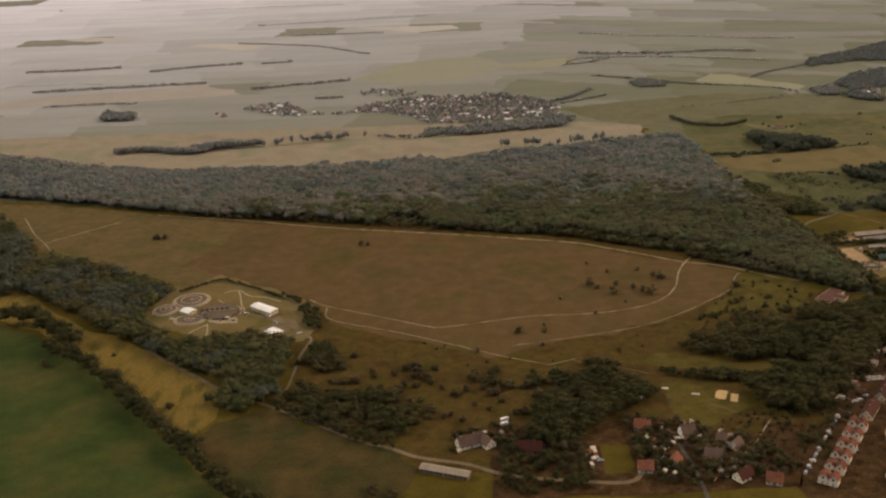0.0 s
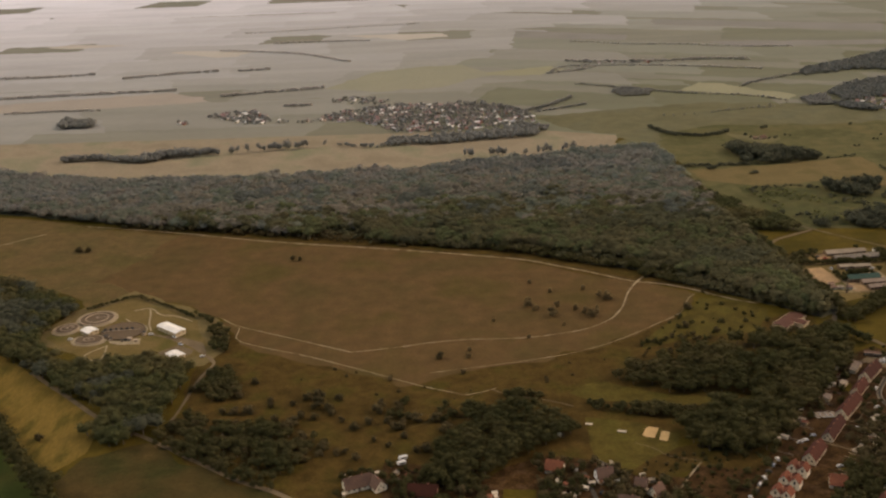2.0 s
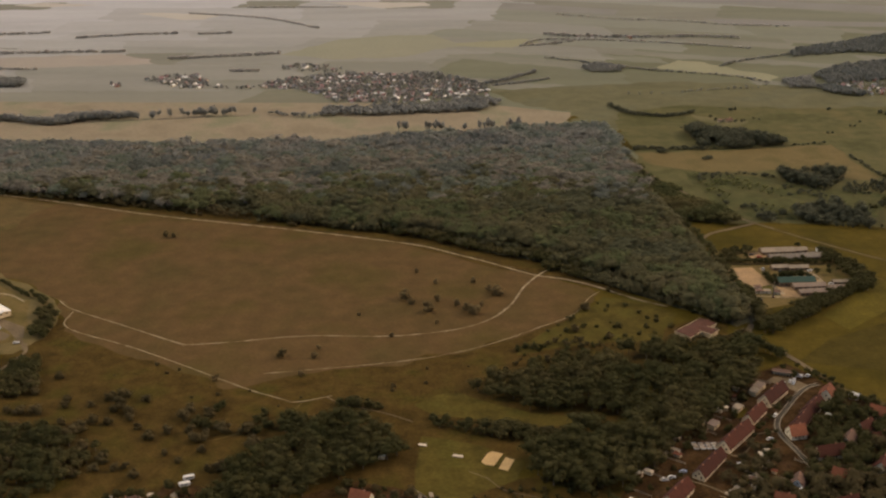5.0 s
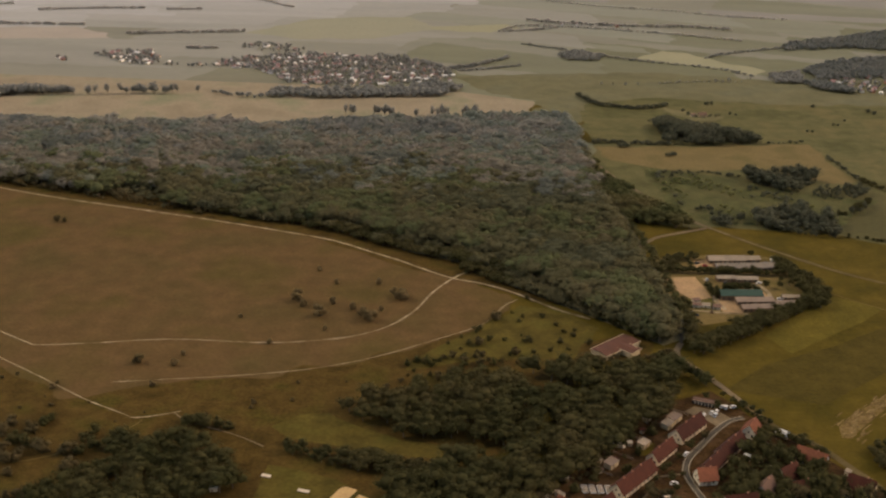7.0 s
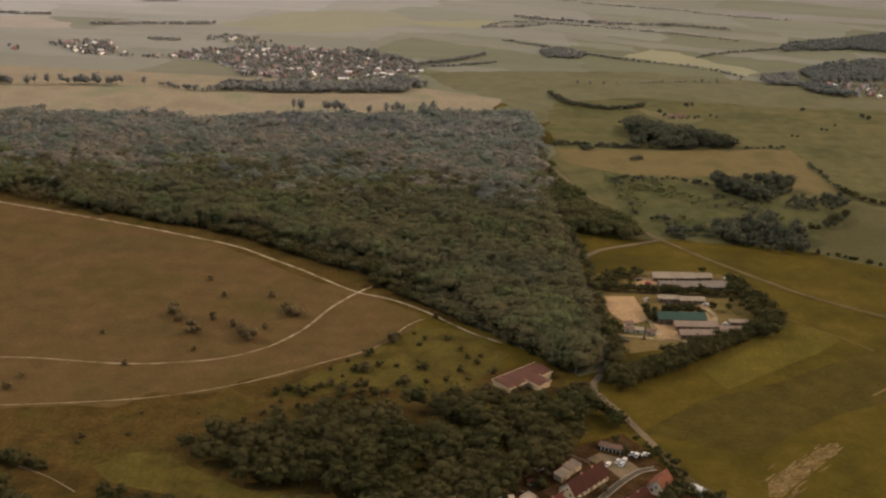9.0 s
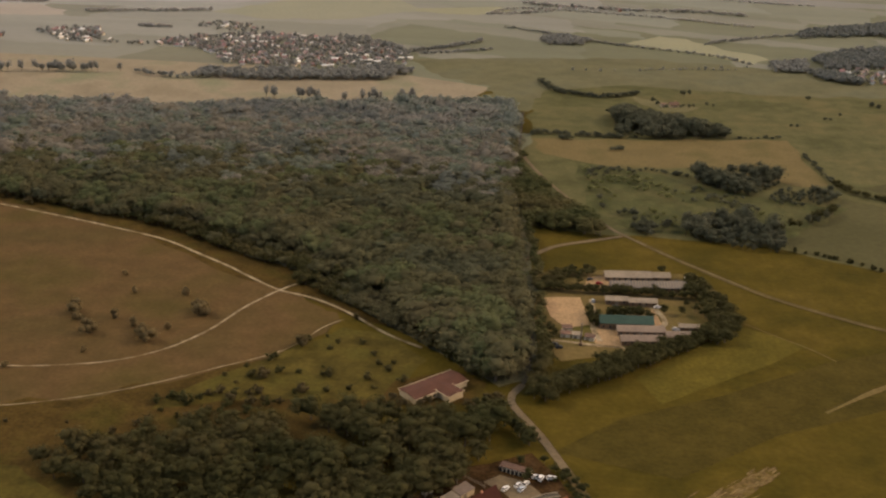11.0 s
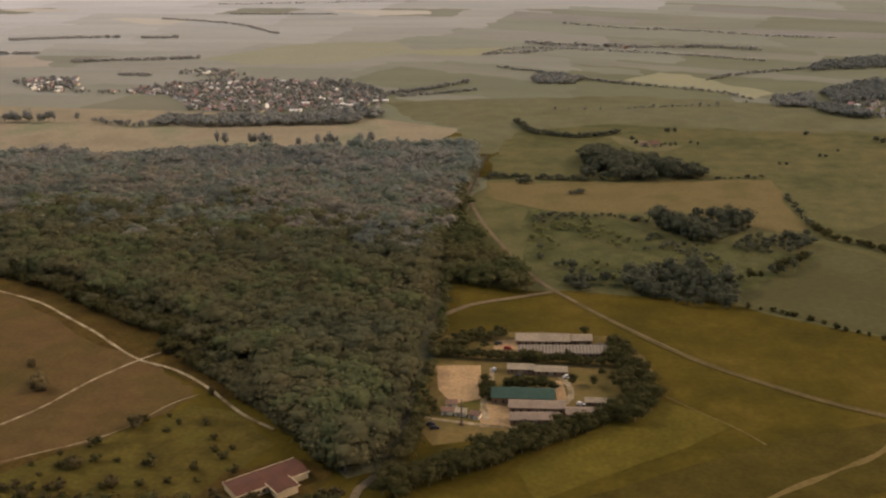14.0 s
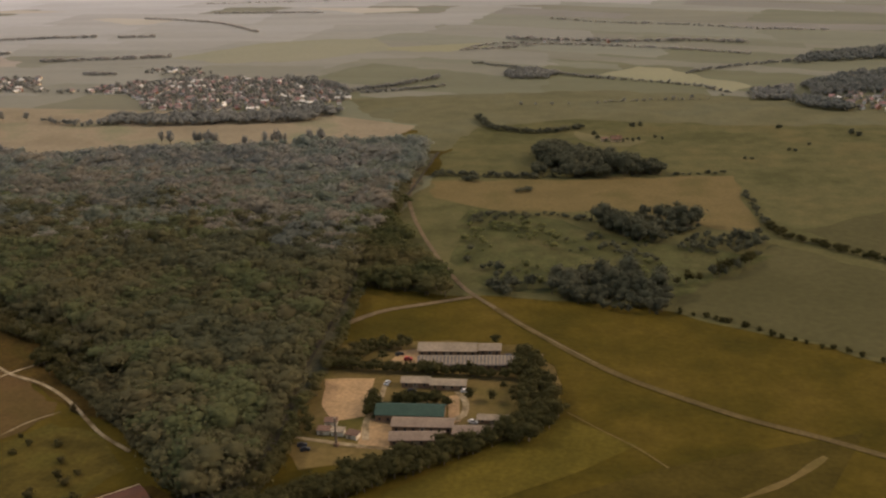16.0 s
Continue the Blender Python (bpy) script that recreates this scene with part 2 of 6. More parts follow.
def scatter(poly, gap, rng, keep=1.0, holes=()):
    xs, ys = [p[0] for p in poly], [p[1] for p in poly]
    out, row, y = [], 0, min(ys)
    while y < max(ys):
        x = min(xs) + (row % 2) * gap / 2
        while x < max(xs):
            px, py = x + rng.uniform(-0.4, 0.4) * gap, y + rng.uniform(-0.4, 0.4) * gap
            if inside(px, py, poly) and rng.random() < keep and not any(inside(px, py, h) for h in holes):
                out.append((px, py))
            x += gap
        y += gap * 0.87
        row += 1
    return out


# ---- trees ----
def ico(r=1):
    bm = bmesh.new()
    bmesh.ops.create_icosphere(bm, subdivisions=r, radius=1.0)
    v = np.array([p.co[:] for p in bm.verts])
    f = np.array([[q.index for q in p.verts] for p in bm.faces])
    bm.free()
    return v, f


ICO = ico(1)


def crown_arrays(seed, lobes=4, clumps=150, tall=1.0, spread=1.0, size=(0.13, 0.20), leaf=(0.030, 0.070), loose=1.3):
    """A crown of uneven lobes under a loose coat of small leaf clumps: height 1, from z 0.2 to 1. Returns vertices and triangles."""
    rng = np.random.RandomState(seed)
    vs, fs, n = [], [], 0
    centres, radii = [], []
    lean = rng.uniform(-0.08, 0.08, 2)
    for k in range(lobes):
        a = 2.4 * k + rng.uniform(-0.8, 0.8)
        h = 0.34 + 0.46 * (k + 0.5) / lobes + rng.uniform(-0.07, 0.07)
        reach = 0.30 * spread * (1.0 - 0.75 * abs(h - 0.5) / 0.5) * rng.uniform(0.3, 1.15)
        c = np.array([math.cos(a) * reach + lean[0] * h, math.sin(a) * reach + lean[1] * h, h])
        r = rng.uniform(*size) * (0.8 + 0.3 * spread)
        if k == 0:          # the main dome, which the other lobes break up
            c, r = np.array([lean[0] * 0.5, lean[1] * 0.5, 0.52]), size[1] * (0.75 + 0.75 * spread)
        vs.append(ICO[0] * (0.86 * r * (1 + rng.uniform(-0.42, 0.28, (len(ICO[0]), 1)))) * (1, 1, 0.9 * tall) + c)
        fs.append(ICO[1] + n)
        n += len(ICO[0])
        centres.append(c)
        radii.append(r)
    radii = np.array(radii)
    pick = rng.choice(lobes, clumps, p=radii ** 2 / (radii ** 2).sum())
    d = rng.normal(size=(clumps, 3))
    d[:, 2] = np.abs(d[:, 2]) * 0.95 - 0.32
    d /= np.linalg.norm(d, axis=1, keepdims=True)
    o = np.array(centres)[pick] + d * (1, 1, 0.92 * tall) * (radii[pick] * rng.uniform(0.82, loose, clumps))[:, None]
    facing = d + 0.32 * rng.normal(size=(clumps, 3))
    facing /= np.linalg.norm(facing, axis=1, keepdims=True)
    t1 = np.cross(facing, rng.normal(size=(clumps, 3)))
    t1 /= np.linalg.norm(t1, axis=1, keepdims=True) + 1e-9
    t2 = np.cross(facing, t1)
    w = rng.uniform(*leaf, (clumps, 1))
    vs.append(np.stack((o + t1 * w, o - 0.55 * t1 * w + 0.9 * t2 * w, o - 0.5 * t1 * w - 0.9 * t2 * w), 1).reshape(-1, 3))
    fs.append(np.arange(3 * clumps).reshape(-1, 3) + n)
    return np.concatenate(vs), np.concatenate(fs)


def trunk_arrays():
    vs, fs = [], []
    rings = ((0.0, 0.030), (0.05, 0.022), (0.35, 0.016), (0.6, 0.008))
    for z, r in rings:
        vs += [(r * math.cos(k * 2.0944), r * math.sin(k * 2.0944), z) for k in range(3)]
    for i in range(len(rings) - 1):
        for k in range(3):
            a, b = 3 * i + k, 3 * i + (k + 1) % 3
            fs += [(a, b, b + 3), (a, b + 3, a + 3)]
    return np.array(vs), np.array(fs)


def big_mesh(name, verts, tris, mats, index=None):
    me = bpy.data.meshes.new(name)
    me.vertices.add(len(verts))
    me.vertices.foreach_set("co", verts.astype(np.float32).ravel())
    me.loops.add(3 * len(tris))
    me.loops.foreach_set("vertex_index", tris.astype(np.int32).ravel())
    me.polygons.add(len(tris))
    me.polygons.foreach_set("loop_start", np.arange(0, 3 * len(tris), 3, dtype=np.int32))
    for m in mats:
        me.materials.append(m)
    if index is not None:
        me.polygons.foreach_set("material_index", index.astype(np.int32))
    me.update(calc_edges=True)
    me.validate()
    return me


NEAR_FORMS = [crown_arrays(s, 4, 156, 1.0, 1.15, (0.13, 0.21), (0.026, 0.060)) for s in range(14)]
MIDDLE_FORMS = [crown_arrays(60 + s, 3, 66, 1.0, 1.15, (0.16, 0.23), (0.05, 0.10)) for s in range(10)]
FAR_FORMS = [crown_arrays(90 + s, 2, 26, 1.0, 1.1, (0.19, 0.26), (0.07, 0.13)) for s in range(8)]
BUSH_FORMS = [(v * (1, 1, 1.3) - (0, 0, 0.31), f) for v, f in (crown_arrays(120 + s, 5, 130, 0.9, 1.3, (0.12, 0.19), (0.028, 0.062), 1.45) for s in range(8))]
TRUNK = trunk_arrays()
STEM = (np.array([(0.03, 0, 0), (-0.015, 0.026, 0), (-0.015, -0.026, 0), (0.006, 0, 0.55), (-0.006, 0.006, 0.55), (-0.006, -0.006, 0.55)]), np.array([(0, 1, 4), (0, 4, 3), (1, 2, 5), (1, 5, 4), (2, 0, 3), (2, 3, 5)]))


def wood(name, points, low, high, mat, label, rng, wide=1.0, category="wood", forms=None, uneven=0.15):
    """Many trees that grow together, as one mesh. Where several leaf materials are given, the kinds stand in groups."""
    mats = list(mat) if isinstance(mat, (list, tuple)) else [mat]
    forms = forms or MIDDLE_FORMS
    vs, fs, ids, n = [], [], [], 0
    for x, y in points:
        h = rng.uniform(low, high) * (1 + uneven * noise.noise(Vector((x, y, 0)) * 0.04))
        if rng.random() < 0.05:
            h *= 1.2
        w = h * wide * rng.uniform(0.8, 1.2)
        a = rng.uniform(0, 6.28)
        c, s = math.cos(a), math.sin(a)
        kind = int((0.5 + 0.9 * noise.noise(Vector((x, y, 7)) * 0.022) + rng.uniform(-0.2, 0.2)) * len(mats))
        kind = max(0, min(len(mats) - 1, kind))
        for (v, f), i in ((forms[rng.randrange(len(forms))], kind), (STEM, len(mats))):
            q = np.empty_like(v)
            q[:, 0] = (v[:, 0] * c - v[:, 1] * s) * w + x
            q[:, 1] = (v[:, 0] * s + v[:, 1] * c) * w + y
            q[:, 2] = v[:, 2] * h
            vs.append(q)
            fs.append(f + n)
            ids.append(np.full(len(f), i))
            n += len(v)
    me = big_mesh(name, np.concatenate(vs), np.concatenate(fs), mats + [M_BARK], np.concatenate(ids))
    return tagged(new(name, me), label, category, kind="stuff")


TREE_MESHES = {}


def tree(x, y, h, form="round", mat=None, wide=1.0, label="broad-crowned deciduous tree in dark summer leaf", group="", turn=0.0, category="tree", name="tree"):
    """One tree that stands by itself, or in a row: a trunk with limbs, and a crown."""
    mat = mat or M_LEAF[1]
    key = (form, mat.name)
    if key not in TREE_MESHES:
        made = []
        for s in range(6):
            tall, spread = {"round": (1.0, 1.0), "poplar": (1.5, 0.42), "bush": (0.95, 1.1)}[form]
            lobe = (0.14, 0.21) if form == "bush" else (0.10, 0.18)
            v, f = crown_arrays(40 + s, 8, 260, tall, spread * 1.08, lobe, (0.022, 0.050), 1.5)
            if form == "bush":
                v = v * (1, 1, 1.3) - (0, 0, 0.31)
            made.append(big_mesh("crown", v, f, [mat]))
        TREE_MESHES[key] = made
    if "trunk" not in TREE_MESHES:
        TREE_MESHES["trunk"] = big_mesh("trunk", *TRUNK, [M_BARK])
    root = new("bush" if form == "bush" else name)
    root.matrix_basis = pose(x, y, 0, 0, 0, turn) @ Matrix.Diagonal((h * wide, h * wide, h, 1))
    k = int(abs(x * 7 + y * 3)) % 6
    for n, me in (("trunk", TREE_MESHES["trunk"]), ("crown", TREE_MESHES[key][k])):
        ob = new(n, me)
        ob.parent = root
    return tagged(root, label, category, group)


def tree_row(pts, gap, low, high, rng, form="round", mat=None, group="", jitter=2.0, wide=1.0, label="broad-crowned deciduous tree in dark summer leaf"):
    line = smooth_line(pts, 2.0)
    due = 0.0
    for a, b in zip(line, line[1:]):
        due -= (b - a).length
        if due <= 0:
            due = gap * rng.uniform(0.6, 1.5)
            tree(b.x + rng.uniform(-jitter, jitter), b.y + rng.uniform(-jitter, jitter), rng.uniform(low, high), form, mat, wide * rng.uniform(0.85, 1.2), label, group, rng.uniform(0, 360))


# ---- ground ----
G = 9000
ground = tagged(new("ground", mesh_from("ground", [(-G, -G, 0), (G, -G, 0), (G, G, 0), (-G, G, 0)], [(0, 1, 2, 3)], [M_MEADOW])), "dry yellow-green meadow that reaches to the horizon", kind="structure")
rng = random.Random(5)
patch("far_plain", [(-4000, 1000), (4000, 1000), (4000, 5000), (-4000, 5000)], 0.006, HAZED_CROPS[6], "wide plain of distant summer fields", 1.0)
y, k, r = 870.0, 0, 0
while y < 3900:
    depth = rng.uniform(40, 80) * (0.5 + y / 1500)
    x = -1900 + rng.uniform(0, 250)
    while x < 1900:
        w = rng.uniform(120, 330)
        s = rng.uniform(-14, 14)
        mid_x = x + w / 2
        tilt = -0.03 if mid_x < 100 else -0.42
        # Fields pale with distance and to the left: haze put into the colour
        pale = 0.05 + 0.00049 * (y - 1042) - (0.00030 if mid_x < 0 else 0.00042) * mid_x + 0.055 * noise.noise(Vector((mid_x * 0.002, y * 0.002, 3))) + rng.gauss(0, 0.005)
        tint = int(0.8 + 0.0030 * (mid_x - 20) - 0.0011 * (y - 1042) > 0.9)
        field = HAZED_CROPS[2 * max(0, min(39, int(pale * 40))) + tint]
        if y < 1003 and mid_x < 205:
            x += w - 24
            continue
        patch("far_field", [(x, y + s), (x + w, y + s + tilt * w), (x + w + rng.uniform(-35, 35), y + depth + s + tilt * w), (x + rng.uniform(-35, 35), y + depth + s)], 0.004 + 0.0075 * (r % 6) + 0.0037 * (k % 2), field, "broad flat field, its crop colour paled for distance haze", 5.0)
        x += w - 24
        k += 1
    y += depth * 0.84
    r += 1

M_PALE_GRASS = material("pale_grass", [(0.078, 0.056, 0.019), (0.094, 0.061, 0.022), (0.074, 0.055, 0.017)], 40, 1.8, mottle=0.12, spec=0.03, mid=0.12)
M_MIDDLE = material("plain_pasture", [(0.094, 0.084, 0.040), (0.112, 0.098, 0.048), (0.104, 0.095, 0.050)], 50, 2.5, mottle=0.08, spec=0.03, mid=0.1, mid_size=12)
M_MIDGREEN = material("shrubby_pasture", [(0.052, 0.052, 0.018), (0.066, 0.062, 0.022), (0.080, 0.068, 0.026)], 18, 1.5, mottle=0.16, spec=0.03, mid=0.2)
M_FALLOWED = material("dry_fallow", [(0.112, 0.096, 0.042), (0.130, 0.108, 0.050)], 20, 1.5, mottle=0.12, spec=0.03)
M_GLADE = material("glade_grass", [(0.0546, 0.0403, 0.0087), (0.0721, 0.0519, 0.0107), (0.0634, 0.0497, 0.0098)], 14, 1.5, mottle=0.18, spec=0.03, mid=0.18)
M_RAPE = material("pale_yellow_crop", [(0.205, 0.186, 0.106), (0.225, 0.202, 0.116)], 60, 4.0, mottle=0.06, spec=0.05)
M_WOOD_BAND = material("hazed_wood_band", [(0.170, 0.152, 0.122), (0.190, 0.170, 0.138)], 60, 4.0, mottle=0.06, spec=0.05)
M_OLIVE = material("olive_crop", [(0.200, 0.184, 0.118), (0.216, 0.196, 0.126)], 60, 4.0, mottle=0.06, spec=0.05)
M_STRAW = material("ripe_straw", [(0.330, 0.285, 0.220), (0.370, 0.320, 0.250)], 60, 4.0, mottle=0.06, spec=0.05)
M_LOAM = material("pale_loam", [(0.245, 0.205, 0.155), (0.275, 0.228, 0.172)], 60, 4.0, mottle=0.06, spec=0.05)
# Crop colours of their own, paled to sit in the haze painted around them
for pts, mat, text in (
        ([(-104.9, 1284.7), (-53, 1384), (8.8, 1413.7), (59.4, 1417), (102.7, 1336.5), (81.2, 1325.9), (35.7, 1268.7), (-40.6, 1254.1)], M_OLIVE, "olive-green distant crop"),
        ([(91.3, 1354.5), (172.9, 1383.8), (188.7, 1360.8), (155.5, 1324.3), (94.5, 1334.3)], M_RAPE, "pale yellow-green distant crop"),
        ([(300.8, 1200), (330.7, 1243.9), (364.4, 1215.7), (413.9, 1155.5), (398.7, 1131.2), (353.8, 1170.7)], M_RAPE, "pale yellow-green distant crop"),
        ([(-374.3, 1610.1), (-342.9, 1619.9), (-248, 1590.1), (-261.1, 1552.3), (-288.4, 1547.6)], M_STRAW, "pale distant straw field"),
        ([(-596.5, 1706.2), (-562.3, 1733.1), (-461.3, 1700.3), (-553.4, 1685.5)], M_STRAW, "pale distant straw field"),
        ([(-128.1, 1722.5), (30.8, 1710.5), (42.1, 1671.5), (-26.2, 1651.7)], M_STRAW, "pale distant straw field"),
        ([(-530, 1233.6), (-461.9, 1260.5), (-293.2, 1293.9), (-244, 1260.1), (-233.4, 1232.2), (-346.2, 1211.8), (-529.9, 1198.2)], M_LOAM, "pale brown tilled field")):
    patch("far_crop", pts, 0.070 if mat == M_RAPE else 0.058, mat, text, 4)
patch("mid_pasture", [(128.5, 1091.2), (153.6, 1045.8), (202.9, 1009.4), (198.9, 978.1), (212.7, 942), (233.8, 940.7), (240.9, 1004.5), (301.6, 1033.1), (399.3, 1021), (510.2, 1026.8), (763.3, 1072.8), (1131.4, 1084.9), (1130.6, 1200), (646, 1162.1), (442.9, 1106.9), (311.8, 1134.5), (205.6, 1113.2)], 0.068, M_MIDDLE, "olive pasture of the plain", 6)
# Flat strips that stand in for far belts of woodland, haze in their colour
patch("far_fallow", [(144.4, 1708.5), (306.2, 1623.4), (298.9, 1574.4), (141.6, 1637)], 0.062, M_WOOD_BAND, "flat grey-brown strip standing in for hazy far woods", 4)
patch("far_fallow", [(373.5, 1783.7), (693, 1639.2), (667.8, 1573.8), (363, 1719.1)], 0.062, M_WOOD_BAND, "flat grey-brown strip standing in for hazy far woods", 4)
patch("far_fallow", [(409.8, 1535.3), (639.4, 1495.6), (625.8, 1459.1), (434.3, 1479.4)], 0.062, M_WOOD_BAND, "flat grey-brown strip standing in for hazy far woods", 4)
patch("back_field", [(-737.8, 1001.8), (-577.2, 1030.4), (-411.9, 962.4), (-314.5, 907.3), (-218.8, 883.1), (-134.7, 882.6), (-35.1, 886.7), (24.1, 891.2), (65.7, 909.2), (170.8, 926.9), (210.6, 938.5), (195.7, 977.8), (201.9, 1006), (122.6, 1040.3), (-737.9, 1061.1)], 0.05, M_STUBBLE, "pale stubble behind the forest", 1)
patch("west_grass", [(-493.2, 861), (-358.9, 825.2), (-288.8, 807.5), (-194.4, 768.3), (-146.9, 752.1), (-166.1, 687), (-195.9, 647.8), (-231.4, 668.5), (-273.3, 691.7), (-310.2, 741.1), (-438.7, 778)], 0.135, M_PALE_GRASS, "paler grass at the far end of the heath", 5)
patch("far_meadow", [(233.8, 727.2), (240.4, 893.8), (221.8, 1030.1), (763, 1128.9), (1392.3, 1124.1), (1133.7, 757.3), (557.4, 648), (423, 684.7), (362.6, 716.5), (313.9, 721.9)], 0.06, M_PASTURE, "olive pastures behind the country road", 4)
patch("heath", [(-491.4, 861.1), (-358.9, 825.2), (-288.8, 807.5), (-194.4, 768.3), (-57.4, 731.3), (17.8, 711.2), (88.1, 683.7), (129.4, 653.8), (164.8, 637.4), (153.5, 612.5), (137, 581.9), (119.5, 565.6), (71.2, 559.5), (-8.7, 547.4), (-44.8, 559.4), (-69.7, 580.5), (-83.6, 598.9), (-118.1, 626.6), (-145.5, 641.7), (-195.9, 647.8), (-231.4, 668.5), (-273.3, 691.7), (-310.2, 741.1), (-438.7, 776.9)], 0.12, M_HEATH, "wide dry heath meadow of brown grass", 3)
patch("rough_grass", [(-83.5, 580.7), (-8.7, 545.3), (71.3, 557.4), (119.5, 563.4), (140.1, 584.3), (156.6, 620.4), (189, 613.7), (174.5, 585.2), (227.1, 567.3), (167.7, 462.7), (37.4, 381.9), (-20.2, 404.5), (-83.1, 463)], 0.09, M_ROUGH, "rough uncut grass with shrubs", 5)
patch("heath_margin", [(-83.6, 596.7), (-71.7, 584.6), (-44.8, 562.6), (-7.7, 549.7), (73.3, 560.8), (119.5, 567.8), (139.1, 586.4), (155.5, 620.4), (160.7, 635), (172.2, 629.1), (185.8, 621.2), (189, 613.7), (174.5, 585.2), (145.4, 559.4), (119.6, 543.7), (77.5, 529.4), (42.9, 517.8), (22.7, 508.1), (-5.6, 527.1), (-27.7, 537.8), (-67.6, 563.4)], 0.105, M_HEATH, "brown grass between two field tracks", 4)
patch("glade_grass", [(146.5, 543), (155.8, 562.2), (174.5, 585.2), (191.1, 609.4), (207.9, 606), (224.9, 589.3), (220.7, 573.6), (213.4, 559.9), (187.2, 556.2), (166.3, 551.8)], 0.115, M_GLADE, "greener grass of a glade", 2)
patch("grass_strip", [(104, 497), (113.1, 506.2), (122.6, 508), (133.3, 500.6), (151.4, 491.8), (168.6, 489.4), (173.3, 484.9), (167.3, 481.6), (147.5, 482.8), (125.5, 487.3), (112, 490)], 0.098, M_GLADE, "greener grass between thickets", 1)
patch("green_field", [(-293.7, 595.2), (-231, 553.9), (-179.9, 496.6), (-155.5, 461.7), (-120.2, 414.4), (-82.7, 365.6), (-65.6, 304), (-384.1, 294.7), (-438, 541.9)], 0.12, M_GREEN, "lush green crop field", 2)
patch("hay_field", [(-342.7, 678.3), (-275.9, 634), (-221.5, 575.5), (-180.1, 545.2), (-140.1, 506.1), (-113.6, 480.8), (-114.5, 455.1), (-125.2, 436.5), (-135, 445.7), (-154.6, 467.1), (-173.1, 495.9), (-211.8, 544.5), (-269.1, 584.2), (-353.7, 636)], 0.14, M_YELLOW, "mown yellow hay field", 2)
M_LOW = material("low_pasture", [(0.030, 0.029, 0.008), (0.045, 0.033, 0.010), (0.060, 0.039, 0.012)], 24, 1.6, mottle=0.14, spec=0.03, mid=0.16)
patch("low_field", [(-114.5, 449.8), (-88, 461.7), (-52.2, 433.3), (-25.2, 416.2), (-14.1, 401.5), (-24.1, 378.5), (-8.7, 305.7), (-76.6, 328.3), (-89.7, 383.6), (-121.3, 429.2)], 0.13, M_LOW, "green and brown pasture", 3)
patch("grey_field", [(364.7, 740.2), (385.3, 754.1), (400.4, 794.7), (439.1, 767.3), (619.8, 702.7), (555.1, 638.7), (425.2, 687.1), (399.8, 700), (362.6, 718.7)], 0.12, M_YOUNG, "grey-green crop field behind a hedge", 2)
patch("dark_field", [(415.7, 814), (453.1, 846.5), (618.9, 867.5), (619.3, 788), (443.5, 785.7), (430.2, 790.3)], 0.13, M_YOUNG, "dull green crop field", 2)
patch("tan_field", [(239.4, 876), (390, 900.8), (398.1, 817.1), (380.7, 811.1), (339.2, 835.7), (288.7, 825.9), (249.1, 845.8)], 0.12, M_DRY, "dry tan pasture", 3)
patch("rough_pasture", [(268.3, 831.9), (301.5, 821.4), (328.6, 801.3), (362.2, 787.2), (400.5, 780.1), (376.6, 749), (362.5, 730), (336.5, 734.8), (313.8, 727.5), (294.5, 731.7), (275.1, 756.9)], 0.125, M_MIDGREEN, "rough green pasture between copses", 3)
patch("fallow", [(301.8, 998.6), (322.3, 986.2), (345, 972.8), (336.4, 960.8), (318.1, 960.1), (306.2, 975.6)], 0.14, M_FALLOWED, "pale fallow corner beside a farmhouse", 3)
patch("strip_field", [(-439.2, 954.3), (-325.8, 947.7), (-124.2, 928.3), (-16.3, 936.9), (79.8, 958.4), (180, 980.6), (200.9, 997), (138.1, 1033.2), (-16.6, 999.3), (-146.8, 980.1), (-234.3, 958.3), (-439.3, 977.9)], 0.13, M_STUBBLE, "pale stubble field behind the forest", 4)

patch("pale_grass", [(-198.9, 651.3), (-193.3, 657.8), (-183.7, 662.4), (-169.5, 661.9), (-157.5, 652.5), (-147.9, 639.5), (-162.2, 626), (-169.4, 620.2), (-176.6, 634.2)], 0.137, M_PALE_GRASS, "paler grass beside the sewage works", 1)

TRACK = "pale sandy field track"
ribbon("field_track", [(-328.1, 785.7), (-307.2, 747.2), (-290.7, 722.7), (-274.4, 696.4), (-259.3, 683.5)], 0.7, 0.19, M_TRACK, TRACK)
ribbon("field_track", [(-205, 642), (-198.9, 651.3), (-193.3, 657.8), (-183.7, 662.4), (-169.5, 661.9), (-157.5, 652.5), (-147.9, 641), (-126, 628), (-100.8, 607), (-83.1, 599.4), (-73.2, 587.1)], 0.4, 0.2, M_DRY, "faint trodden path beside the works", 0.4)
ribbon("field_track", [(-230, 783), (-154, 760), (-85, 735), (-40, 722), (16, 706.5), (63, 692), (93.5, 681), (112, 669.5), (131, 657), (143, 648), (159, 637), (173, 632), (188.5, 622.8), (208, 606.3), (221.5, 598)], 1.15, 0.22, M_TRACK, TRACK)
ribbon("field_track", [(168, 649), (159, 636.5), (151.3, 619.9), (145, 599.5), (138.5, 587)], 0.95, 0.206, M_TRACK, TRACK)
ribbon("field_track", [(168, 649), (159, 636.5), (151.3, 619.9), (145, 599.5), (136, 583), (122, 571), (103.7, 564.5), (85, 561.2), (47.9, 560.6), (16.4, 553.7), (-3.5, 550.2), (-8.5, 551.6), (-23.9, 560.3), (-42.2, 571), (-73, 588.7), (-83.6, 598.9)], 0.6, 0.20, M_TRACK, TRACK)
